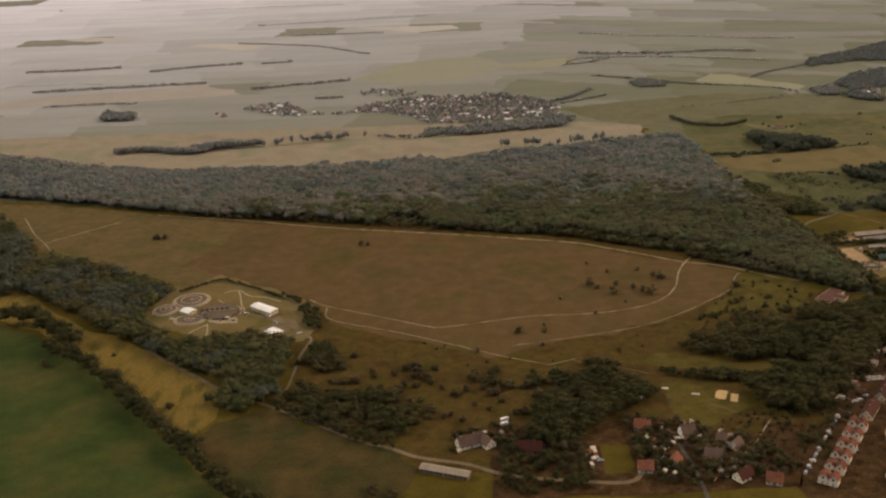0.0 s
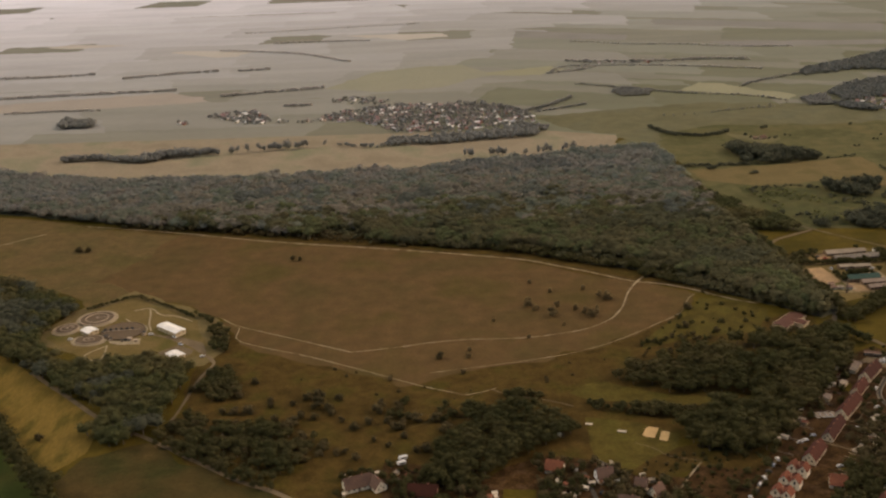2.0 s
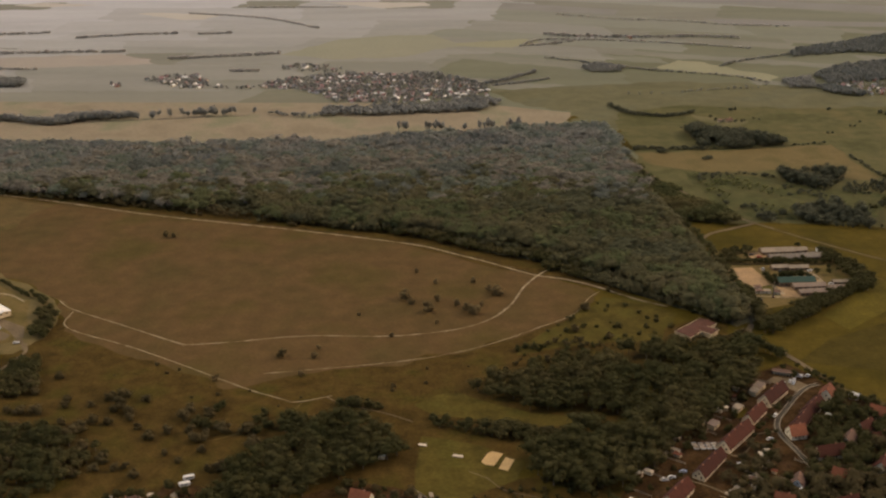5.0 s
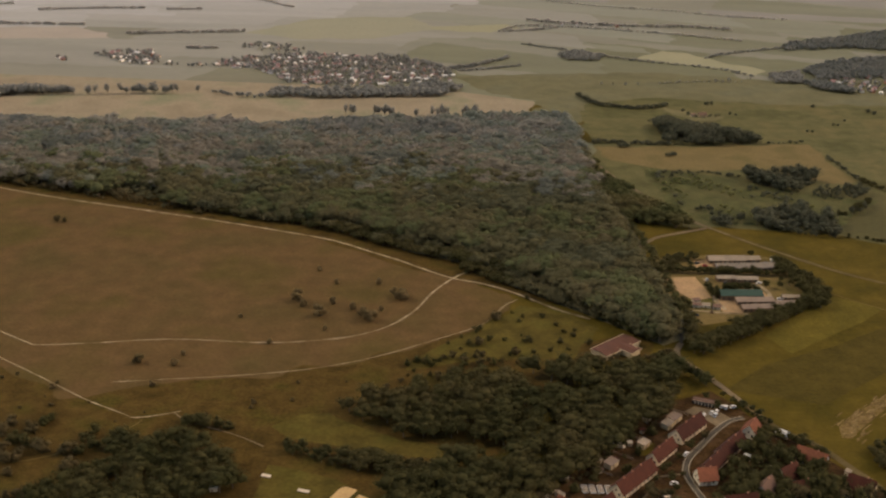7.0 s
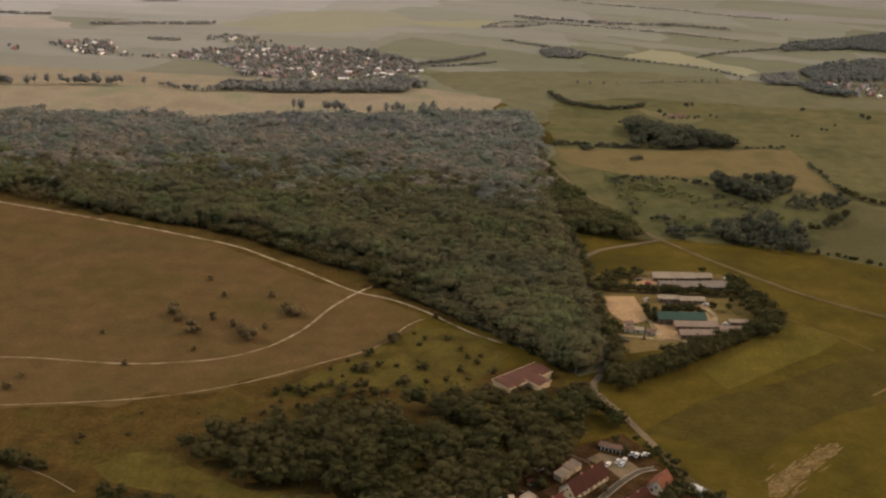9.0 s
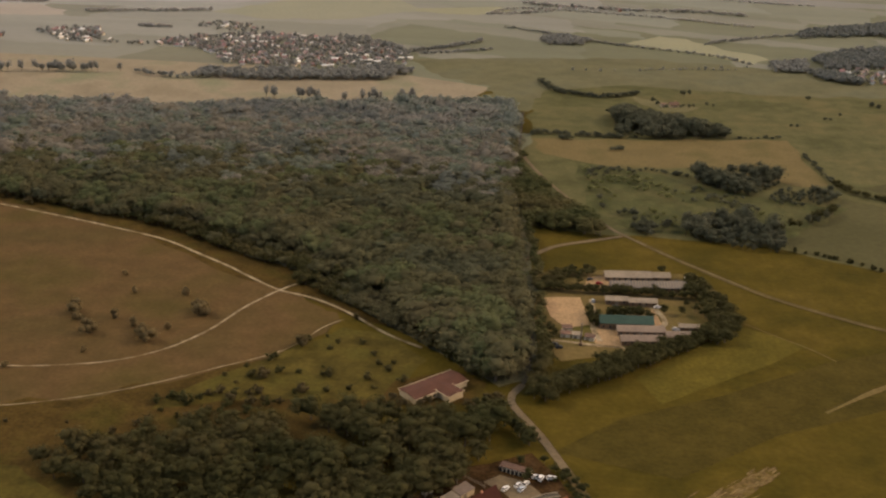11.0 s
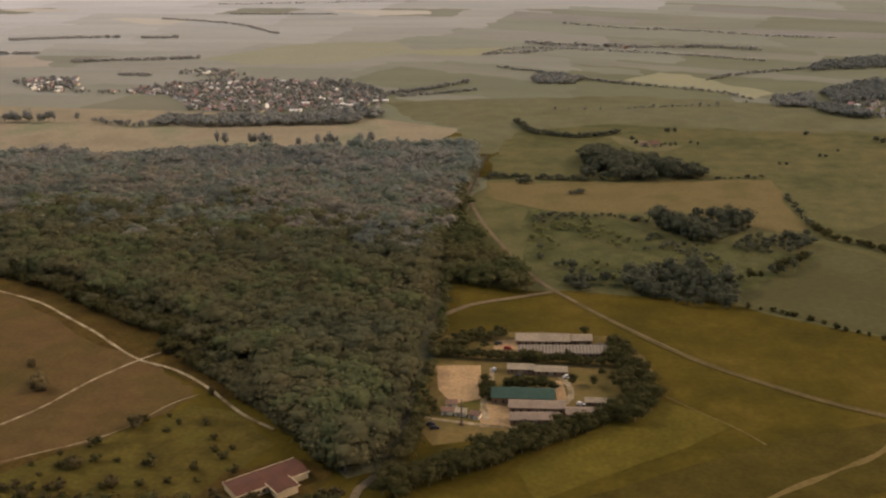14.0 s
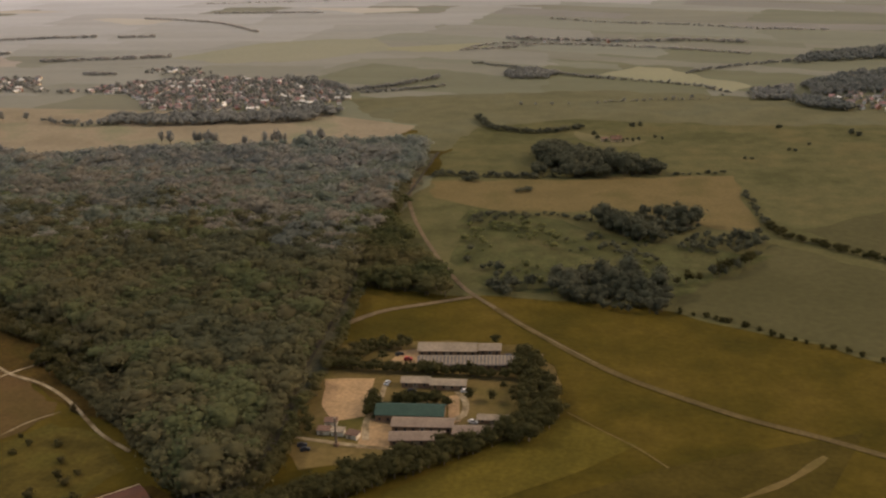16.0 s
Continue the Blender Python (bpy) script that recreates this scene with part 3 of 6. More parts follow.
ribbon("field_track", [(-71.7, 585.7), (-67.6, 567.5), (-31.7, 548.4), (-16.7, 539.7), (5, 526.4), (32.1, 509.3), (50, 500.2), (54.1, 498.1), (61.6, 500.3), (69.5, 504.2)], 0.5, 0.18, M_TRACK, TRACK)
ribbon("field_track", [(36.8, 522.9), (52, 526), (92, 535), (116, 543.5), (134.5, 554), (153, 568.5), (175, 588), (184, 608), (190, 616)], 0.4, 0.17, M_TRACK, "faint trodden path in grass", 0.5)
ribbon("field_track", [(-291.9, 725), (-248.4, 765.8)], 1.0, 0.18, M_TRACK, TRACK)
ribbon("road", [(230.9, 879.6), (238.4, 839), (254.6, 794.3), (275.4, 749.9), (287, 729), (303, 709)], 1.8, 0.20, M_ROAD, "worn country road through the meadows", 0.15)
ribbon("road", [(301, 711), (318, 692), (347, 664), (377, 644.5), (407, 630.8), (490, 589), (620, 523)], 2.5, 0.205, M_LANE, "worn country road through the meadows", 0.15)
ribbon("wheel_track", [(305, 706.5), (318, 692.6), (340, 671)], 0.5, 0.215, M_ROAD, "pale worn wheel track on the road", 0.5)
# Road colour is darkened along the forest to stand for its shade
ribbon("road", [(230.7, 938.2), (235.4, 838), (235.6, 783.8), (245.5, 714.7), (251.1, 654.1), (257.6, 617.9), (258.8, 586.9), (256.8, 573.4)], 1.4, 0.22, M_ASPHALT, "narrow road along the edge of the forest", 0.1)
ribbon("road", [(257.8, 577.9), (254.9, 566.7), (264.4, 549.4), (274, 529.9)], 2.6, 0.225, M_ROAD, "narrow pale road between meadow and gardens", 0.1)
ribbon("road", [(273.4, 531.1), (282.7, 512.6), (293.4, 503.1), (302.1, 487.9), (308.6, 475.9), (326.1, 430.8), (364.4, 368.3)], 2.8, 0.22, M_LANE, "narrow dusty road between meadow and gardens", 0.1)
ribbon("road", [(250.5, 684), (254.2, 692), (263.4, 704.2), (277.1, 712.3), (291.1, 721.2)], 2.4, 0.18, M_ROAD, "pale side road", 0.2)
ribbon("road", [(-80.5, 549.5), (-76.6, 541.2), (-78.6, 531), (-80.4, 521.5), (-81.6, 503), (-84, 476)], 1.6, 0.18, M_ROAD, "overgrown dirt track")
ribbon("road", [(-171.3, 537.3), (-140.1, 506.1), (-113.6, 480.8), (-90, 464.8), (-64.2, 444.6), (-41.2, 427.4), (-25.2, 418.3), (-14.2, 411.3), (8, 403.5), (25.2, 393.4), (49.5, 387.8), (76.1, 384.4), (85.3, 393.5)], 2.4, 0.19, M_ROAD, "narrow lane beside a hedge", 0.15)
STREET = [(253.5, 447), (249.7, 465.1), (246.8, 475.7), (246.2, 482.8), (248.4, 490), (254, 498.9), (260, 508.3), (266.5, 516.2), (272, 519)]
ribbon("street", STREET, 1.25, 0.21, M_ASPHALT, "curved residential street", 0.05)
ribbon("street", [(102.6, 427), (104.7, 410.7), (106.9, 392.2), (107, 359.4)], 1.9, 0.21, M_ASPHALT, "residential street", 0.05)

for side in (-1, 1):
    edge = []
    for k, (x, y) in enumerate(STREET):
        (x0, y0), (x1, y1) = STREET[max(0, k - 1)], STREET[min(len(STREET) - 1, k + 1)]
        d = math.hypot(x1 - x0, y1 - y0)
        edge.append((x + 0.95 * side * (y1 - y0) / d, y - 0.95 * side * (x1 - x0) / d))
    ribbon("pavement", edge, 0.36, 0.26, M_PAVE, "pale pavement along the street", 0.1)
for pts in ([(205.2, 446.3), (213, 441.6), (219.9, 435.5), (226.5, 432.5)], [(222.9, 464.5), (227.6, 461.9), (234.6, 471.4)], [(236.3, 477.7), (241.8, 479.5), (245.3, 480.4)], [(251.8, 453.5), (257.9, 455.1), (267.2, 457.6)], [(250.7, 446.3), (254.2, 441.6), (256.6, 436.3)], [(240.7, 425.3), (246.7, 428.9), (258.3, 432.5)]):
    ribbon("garden_path", pts, 0.8, 0.2, M_ROAD, "pale path between gardens", 0.2)
ribbon("field_path", [(334, 638), (343, 630), (354, 621), (362, 612)], 0.6, 0.2, M_TAN, "thin trodden path in the meadow", 0.4)
M_BARE = material("bare_meadow", [(0.088, 0.059, 0.015), (0.118, 0.075, 0.027), (0.080, 0.055, 0.012)], 4, 1.2, mottle=0.3, spec=0.03, mid=0.3)
patch("worn_patch", [(304, 508.5), (307.5, 508.5), (315, 518), (323, 527.5), (331, 538.5), (332, 543), (324, 537), (312.5, 525.5), (305, 516)], 0.0875, M_BARE, "bare dry patch worn into the meadow", 1.2)
M_DUST = material("dusty_earth", [(0.125, 0.082, 0.029), (0.148, 0.098, 0.040), (0.100, 0.068, 0.020)], 3, 0.8, mottle=0.3, spec=0.03, mid=0.3, mid_size=2)
for k in range(60):
    u, v = rng.random(), rng.gauss(0, 0.5)
    x, y, a = 306 + 25 * u - 4.2 * v * (1.2 - 0.7 * u), 510.5 + 30 * u + 3.6 * v * (1.2 - 0.7 * u), rng.uniform(0.75, 1.0)
    L, W = rng.uniform(1.2, 4.8) * (1.2 - 0.6 * u), rng.uniform(0.15, 0.6)
    patch("worn_streak", [(x + L * math.cos(q) * math.cos(a) - W * math.sin(q) * math.sin(a), y + L * math.cos(q) * math.sin(a) + W * math.sin(q) * math.cos(a)) for q in (0, 0.5, 1.2, 2.0, 2.7, 3.3, 3.9, 4.7, 5.6)], 0.089 + 0.001 * k, M_DUST if k % 3 else M_BARE, "streak of dry earth worn into the meadow", 0.5)
ribbon("worn_strip", [(352, 576), (366, 590), (380, 601.5), (391, 612), (401, 624)], 1.6, 0.16, M_TAN, "worn dry strip in the meadow", 0.9)
patch("meadow_parcel", [(294.1, 589), (311.2, 610.1), (333.7, 634.9), (354.4, 622.8), (339.3, 606.2), (318.8, 588.2), (301.7, 572.7)], 0.08, material("bright_meadow", [(0.066, 0.050, 0.008), (0.088, 0.064, 0.010)], 18, 1.5, mottle=0.15, spec=0.03, mid=0.12), "greener parcel of the meadow", 0.3)
patch("meadow_parcel", [(269.7, 539.7), (288.9, 561.9), (321, 581.6), (359.9, 611.9), (412.2, 638.8), (396, 596.1), (335.2, 560), (304, 531.5)], 0.085, material("dark_meadow", [(0.044, 0.032, 0.006), (0.060, 0.042, 0.008)], 18, 1.5, mottle=0.15, spec=0.03, mid=0.15), "browner parcel of the meadow", 0.4)

# ---- woods ----
rng = random.Random(11)
GLADES = ([(176.8, 769.1), (183, 774), (205.2, 749.3), (207.3, 740.7), (195.7, 746.4)], [(214.7, 739), (223.1, 740.7), (231.6, 728.1), (231.7, 715.9), (222.2, 724.1)])
FOREST = [(-498.6, 876.7), (-364.5, 842.3), (-290.7, 816.8), (-196.3, 777.6), (-92.1, 750), (-50.4, 736.2), (-37.6, 755.4), (-15.5, 745.3), (-7.4, 724.4), (17.8, 715.5), (93.2, 702.6), (138.7, 679.6), (174.1, 665.5), (182.5, 655.1), (195.2, 639.4), (213.2, 617.4), (225.9, 598.2), (247.2, 575.1), (254.6, 586.6), (252.2, 634.2), (246.7, 686), (241.2, 723.3), (231.2, 813.3), (225.4, 924.4), (215.9, 941.2), (170.8, 932.4), (65.6, 914.6), (24.1, 896.6), (-35.1, 892.1), (-134.7, 888), (-218.8, 888.4), (-314.5, 913.5), (-411.9, 968.6), (-577.2, 1038.5)]
stands = ([], [], [])
for x, y in scatter(FOREST, 5.0, rng, 0.99, GLADES):
    # Farther and more westerly trees get paler leaf colour, as painted haze
    haze_step = (y + 40 * noise.noise(Vector((x, y, 0)) * 0.012) + rng.uniform(-35, 35) - 707 + 0.10 * max(0, 60 - x)) / 75
    stands[max(0, min(2, int(haze_step)))].append((x, y))
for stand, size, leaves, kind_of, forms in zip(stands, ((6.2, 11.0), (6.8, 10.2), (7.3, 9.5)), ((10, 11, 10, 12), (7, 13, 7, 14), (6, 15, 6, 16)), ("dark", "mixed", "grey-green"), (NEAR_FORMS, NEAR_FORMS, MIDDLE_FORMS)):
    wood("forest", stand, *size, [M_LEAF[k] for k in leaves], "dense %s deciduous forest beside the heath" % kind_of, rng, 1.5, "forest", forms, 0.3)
patch("forest_floor", [(-498.6, 874.7), (-290.7, 814.7), (-92.1, 747.9), (17.8, 714.4), (88.1, 692.4), (131.5, 667), (162.7, 651.6), (161.7, 643.8), (186.8, 627.8), (209, 611.6), (250.4, 575.3), (263.1, 584.9), (260.8, 629.2), (254.2, 673.2), (250.8, 717.3), (242, 783.2), (237.5, 832.6), (231.7, 935), (65.6, 919), (-134.8, 893.3), (-314.5, 917.7), (-577.2, 1040.5)], 0.055, M_UNDER, "leaf litter and low growth under the forest", 2)
for glade in GLADES:
    patch("glade", glade, 0.12, M_MEADOW, "grassy ground under young trees", 2)
    wood("young_trees", scatter(glade, 4.0, rng, 0.9), 4.4, 6.4, M_LEAF[9], "bright green young trees inside the forest", rng, 1.5, "trees")
FRINGE = [(17.8, 715.5), (88.1, 694.6), (131.4, 669.2), (162.7, 653.8), (161.7, 644.9), (186.8, 628.9), (209, 612.7), (213.2, 617.4), (195.2, 639.4), (182.5, 655.1), (174.1, 665.5), (138.7, 679.6), (93.2, 702.6), (17.8, 719.8)]
wood("forest_fringe", scatter(FRINGE, 2.7, rng, 0.95), 2.4, 6.0, [M_LEAF[10], M_LEAF[1]], "low scrub along the forest edge", rng, 1.25, "scrub", NEAR_FORMS, 0.3)
TRACK_SIDE = [(176, 636), (190, 627), (209, 611), (222, 601), (226, 606), (214, 618), (198, 636), (186, 650), (178, 652)]
wood("forest_fringe", scatter(TRACK_SIDE, 2.4, rng, 0.95), 2.0, 4.6, [M_LEAF[10], M_LEAF[1]], "low scrub beside the field track", rng, 1.3, "scrub", NEAR_FORMS, 0.3)
SOUTH_TIP = [(221, 601), (246, 576.5), (254.4, 587), (252.4, 634.2), (248.5, 634.2), (249.5, 592), (245.5, 585), (224, 606)]
wood("forest_fringe", scatter(SOUTH_TIP, 2.7, rng, 0.95), 3.0, 6.4, [M_LEAF[10], M_LEAF[1]], "low trees at the tip of the forest", rng, 1.25, "scrub", NEAR_FORMS, 0.3)
WEST_FRINGE = [(-196.3, 773.4), (-92, 745.8), (-50.4, 731.9), (-28.5, 727.1), (-7.4, 720.1), (17.8, 711.2), (17.8, 719.8), (-7.5, 728.7), (-15.5, 746.4), (-37.6, 756.5), (-50.5, 740.5), (-92.1, 753.2), (-196.3, 780.8)]
wood("forest_fringe", scatter(WEST_FRINGE, 3.8, rng, 0.75), 2.0, 5.0, [M_LEAF[10], M_LEAF[2]], "low brown scrub along the forest edge", rng, 1.3, "scrub")
patch("verge", [(-195.3, 768.2), (-57.4, 729.2), (17.8, 709), (88.1, 681.5), (129.5, 651.6), (164.9, 635.2), (189, 620.3), (209, 611.6), (186.8, 631.1), (162.7, 656), (131.4, 671.4), (93.2, 704.8), (17.8, 719.8), (-7.5, 728.7), (-15.6, 747.5), (-37.6, 757.6), (-50.5, 740.5), (-92.1, 754.3), (-196.4, 781.9)], 0.128, M_ROUGH, "rough grass verge between track and forest", 2)
WORKS = ([(-185, 579.9), (-170.7, 617.8), (-146.5, 640.6), (-97.4, 599.1), (-89.5, 590), (-79.5, 553.1), (-81.4, 543.4), (-101.1, 541.2), (-115.9, 553.2), (-122.7, 538.9), (-158.7, 538)], [(-82, 550), (-82.5, 540), (-84.4, 521), (-85.6, 503), (-87.5, 474.7), (-80.1, 474.9), (-77.6, 503), (-76.4, 521), (-72.6, 541), (-74.5, 552)])


def plant(name, poly, gap, low, high, leaf):
    """A wood, belt or thicket that fills an outline."""
    gap *= 0.62 if name in ("copse", "far_clump", "far_wood") else 0.8 if name in ("scrub", "thicket") else 1.0
    spots = scatter(poly, gap, rng, 0.95, WORKS)
    if name == "spinney":
        for x, y in spots:
            if noise.noise(Vector((x, y, 9)) * 0.05) < 0.45:
                dark = noise.noise(Vector((x, y, 4)) * 0.035) + rng.uniform(-0.25, 0.25) > 0.1
                tree(x, y, rng.uniform(low, high), "round", M_LEAF[3 if dark else 1], rng.uniform(1.15, 1.45), "broad dark-leaved tree in a dense spinney", "trees of the spinney", rng.uniform(0, 360), "tree", "spinney_tree")
        return
    if name == "copse":
        spots = [p for p in spots if noise.noise(Vector((*p, 6)) * 0.09) > -0.28]
        wood("copse_scrub", scatter(poly, 5.5, rng, 0.7), 1.2, 3.0, M_LEAF[8], "low scrub at the foot of a copse", rng, 1.5, "scrub", NEAR_FORMS, 0.4)
        wood(name, spots, low, high, M_LEAF[8], "uneven dark copse among pastures", rng, 1.05, "wood", NEAR_FORMS, 0.6)
        return
    if name == "shelter_belt":
        mixed = [p for p in spots if noise.noise(Vector((*p, 4)) * 0.035) + rng.uniform(-0.2, 0.2) > 0.12]
        spots = [p for p in spots if p not in mixed]
        wood(name, mixed or [poly[0]], low * 0.9, high, M_LEAF[8 if leaf == 0 else 3], "dense group of mixed leafy trees", rng, 1.3, "wood", NEAR_FORMS, 0.25)
    wood(name, spots, low, high, M_LEAF[leaf], "dense group of dark leafy trees", rng, 1.3, "wood", FAR_FORMS if poly[0][1] > 965 else NEAR_FORMS, 0.25)


plant("thicket", [(-102.6, 608.7), (-87, 595.5), (-79.5, 585.7), (-72.6, 562.2), (-74, 552), (-79.8, 555.2), (-84.6, 573.1), (-100, 600.5)], 3.8, 2.6, 5.2, 1)
plant("roadside_wood", [(235.5, 799.3), (248.3, 785.9), (260.1, 764.6), (282.7, 729.7), (281.7, 718.5), (250.7, 724), (240, 758.6)], 4.2, 5.8, 8.6, 0)
plant("spinney", [(123.5, 513), (134.7, 516), (150.7, 525), (169, 533.7), (186.1, 540.6), (202.1, 548.5), (223, 548.3), (239.9, 550.3), (254.8, 547.8), (246.4, 519.4), (226.4, 497.3), (199.2, 458.6), (185.6, 440.4), (165.8, 436.2), (149.1, 437.7), (146.9, 459.6), (161.4, 473.6), (176, 484.2), (169.6, 491.4), (151.4, 494.3), (133.3, 502.6)], 5.6, 6.6, 10.6, 1)
plant("thicket", [(104.4, 482.8), (123, 477.1), (141.7, 470.3), (154.1, 467.6), (169.8, 466.1), (169.8, 474.9), (149.9, 478.4), (121.9, 481.4)], 3.4, 2.9, 5.2, 1)
plant("shelter_belt", [(-380.1, 788.2), (-340.2, 776), (-301.7, 715.7), (-277, 679.9), (-266.6, 683.8), (-218.9, 652.6), (-173.6, 618.7), (-164.8, 595.9), (-178.2, 575), (-159.8, 553.8), (-135.4, 546.7), (-109, 541.8), (-83.3, 534.7), (-83.1, 482.3), (-89, 467), (-112.6, 453.1), (-119.5, 469.8), (-114.6, 483.9), (-150.9, 517.2), (-200.4, 562), (-244.5, 603.6), (-270.2, 629.1), (-309.8, 619.2)], 5.4, 6.6, 10.8, 0)
plant("thicket", [(-89, 466), (-79.2, 484.6), (-55.4, 476.1), (-26.4, 467.8), (-3.3, 451.7), (-27.3, 423.6), (-52.2, 434.4)], 5.4, 2.8, 6.6, 1)
plant("thicket", [(-76.3, 507.2), (-77.4, 527.5), (-65.5, 532.5), (-57.5, 505), (-65.4, 493.9)], 3.6, 2.9, 5.8, 1)
plant("copse", [(290.3, 890), (313.1, 888.6), (336.5, 891.4), (357.3, 900), (354.8, 908.1), (336, 914.6), (318.9, 929.7), (300.7, 945.7), (286.2, 944.1)], 4.8, 5.0, 10.0, 8)
plant("copse", [(329.4, 809), (334.2, 802.2), (344.2, 791.5), (355.9, 787.6), (364.6, 799.1), (373.9, 814.9), (363, 821.1), (347.3, 822.9), (331.3, 820.8)], 5.2, 3.4, 9.0, 8)
plant("copse", [(362.3, 791.8), (373.2, 800.3), (385.9, 799.9), (396.7, 803.5), (397.8, 793.3), (388.4, 780.2), (376.1, 775.9), (363.9, 775.5)], 5.6, 2.2, 5.4, 8)
plant("copse", [(318.5, 728), (327.6, 718.9), (342.4, 713.7), (358.4, 711.2), (360.6, 726.4), (358.1, 739.2), (351.5, 742.7), (341.8, 745.2), (330.2, 743.5), (320.6, 739.3)], 5.0, 3.0, 8.0, 8)
plant("thicket", [(296.6, 733), (305.5, 732.7), (306.5, 723.6), (298.9, 722.5)], 4.4, 3.4, 5.6, 8)
plant("far_clump", [(223.1, 1205.8), (245.2, 1227.4), (269.7, 1203.9), (263.5, 1180.9), (234.8, 1177.4)], 5.4, 2.6, 4.4, 5)
plant("far_clump", [(413, 1135.1), (443.8, 1149.9), (435.2, 1103.8), (410.9, 1098.8)], 5.4, 3.0, 4.8, 5)
plant("scrub", [(286, 758.3), (293, 753), (302.5, 742.4), (305.9, 728.9), (298.9, 722.5), (293.3, 735.4)], 6.0, 2.0, 5.0, 8)
plant("shelter_belt", [(260, 569.2), (266.4, 569), (284.5, 584.5), (302.6, 600.6), (314.4, 611.9), (311.2, 615.6), (304.7, 610.8), (291.9, 601.6), (271.7, 583.2), (261, 573.7)], 2.4, 4.4, 6.6, 3)
plant("shelter_belt", [(314.1, 666.1), (317.3, 675.3), (322.8, 664.4), (328.2, 650.3), (332.1, 636), (327.3, 622.2), (323, 617.5), (319.2, 620.6), (320.8, 628.5), (320.7, 639.7), (318.5, 650.7)], 3.2, 4.2, 6.4, 3)
plant("shelter_belt", [(311.2, 611.2), (323, 618.6), (333.7, 631.6), (331.5, 637), (320.8, 626.3), (310.1, 615.6)], 2.8, 3.6, 5.6, 3)
plant("thicket", [(257.5, 655.6), (264.8, 673.9), (279.7, 678.3), (279.8, 673.8), (269.1, 667.5), (260.7, 654.7)], 3.4, 2.6, 4.4, 1)
plant("thicket", [(310.7, 498.3), (317.1, 504.2), (324.6, 503.5), (319.3, 488.7), (309.6, 489.3)], 3.4, 3.2, 5.2, 1)
plant("thicket", [(269.8, 534.1), (274, 529.9), (284.8, 508.2), (296.7, 495.4), (292.4, 495.2), (280.6, 505.8), (269.8, 526.4)], 3.6, 1.6, 3.4, 1)
# Distant trees in leaf tones 5 and 16 carry haze in their colour
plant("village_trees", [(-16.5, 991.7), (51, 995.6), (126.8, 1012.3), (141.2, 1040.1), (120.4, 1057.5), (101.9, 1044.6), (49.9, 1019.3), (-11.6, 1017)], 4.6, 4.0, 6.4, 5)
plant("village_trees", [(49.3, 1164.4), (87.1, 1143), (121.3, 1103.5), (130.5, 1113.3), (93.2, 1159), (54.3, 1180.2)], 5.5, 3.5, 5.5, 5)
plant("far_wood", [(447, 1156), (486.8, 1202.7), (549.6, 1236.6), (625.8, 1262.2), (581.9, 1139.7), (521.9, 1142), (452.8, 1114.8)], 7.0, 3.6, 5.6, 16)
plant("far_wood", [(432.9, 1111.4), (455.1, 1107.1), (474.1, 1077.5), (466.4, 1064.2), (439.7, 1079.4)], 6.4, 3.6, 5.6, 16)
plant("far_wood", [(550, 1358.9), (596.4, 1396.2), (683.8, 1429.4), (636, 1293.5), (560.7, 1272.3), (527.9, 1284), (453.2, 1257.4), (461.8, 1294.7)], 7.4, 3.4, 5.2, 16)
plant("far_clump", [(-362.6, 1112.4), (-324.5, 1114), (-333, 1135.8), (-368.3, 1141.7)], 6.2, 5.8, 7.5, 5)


def wood_line(name, pts, gap, low, high, leaf, label, rng, jitter=1.5, wide=1.0):
    out, due = [], 0.0
    line = smooth_line(pts, 1.0)
    for a, b in zip(line, line[1:]):
        due -= (b - a).length
        if due <= 0:
            due = gap * rng.uniform(0.5, 1.5)
            out.append((b.x + rng.uniform(-jitter, jitter), b.y + rng.uniform(-jitter, jitter)))
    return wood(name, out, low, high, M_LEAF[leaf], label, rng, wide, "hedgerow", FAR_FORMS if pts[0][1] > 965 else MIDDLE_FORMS)


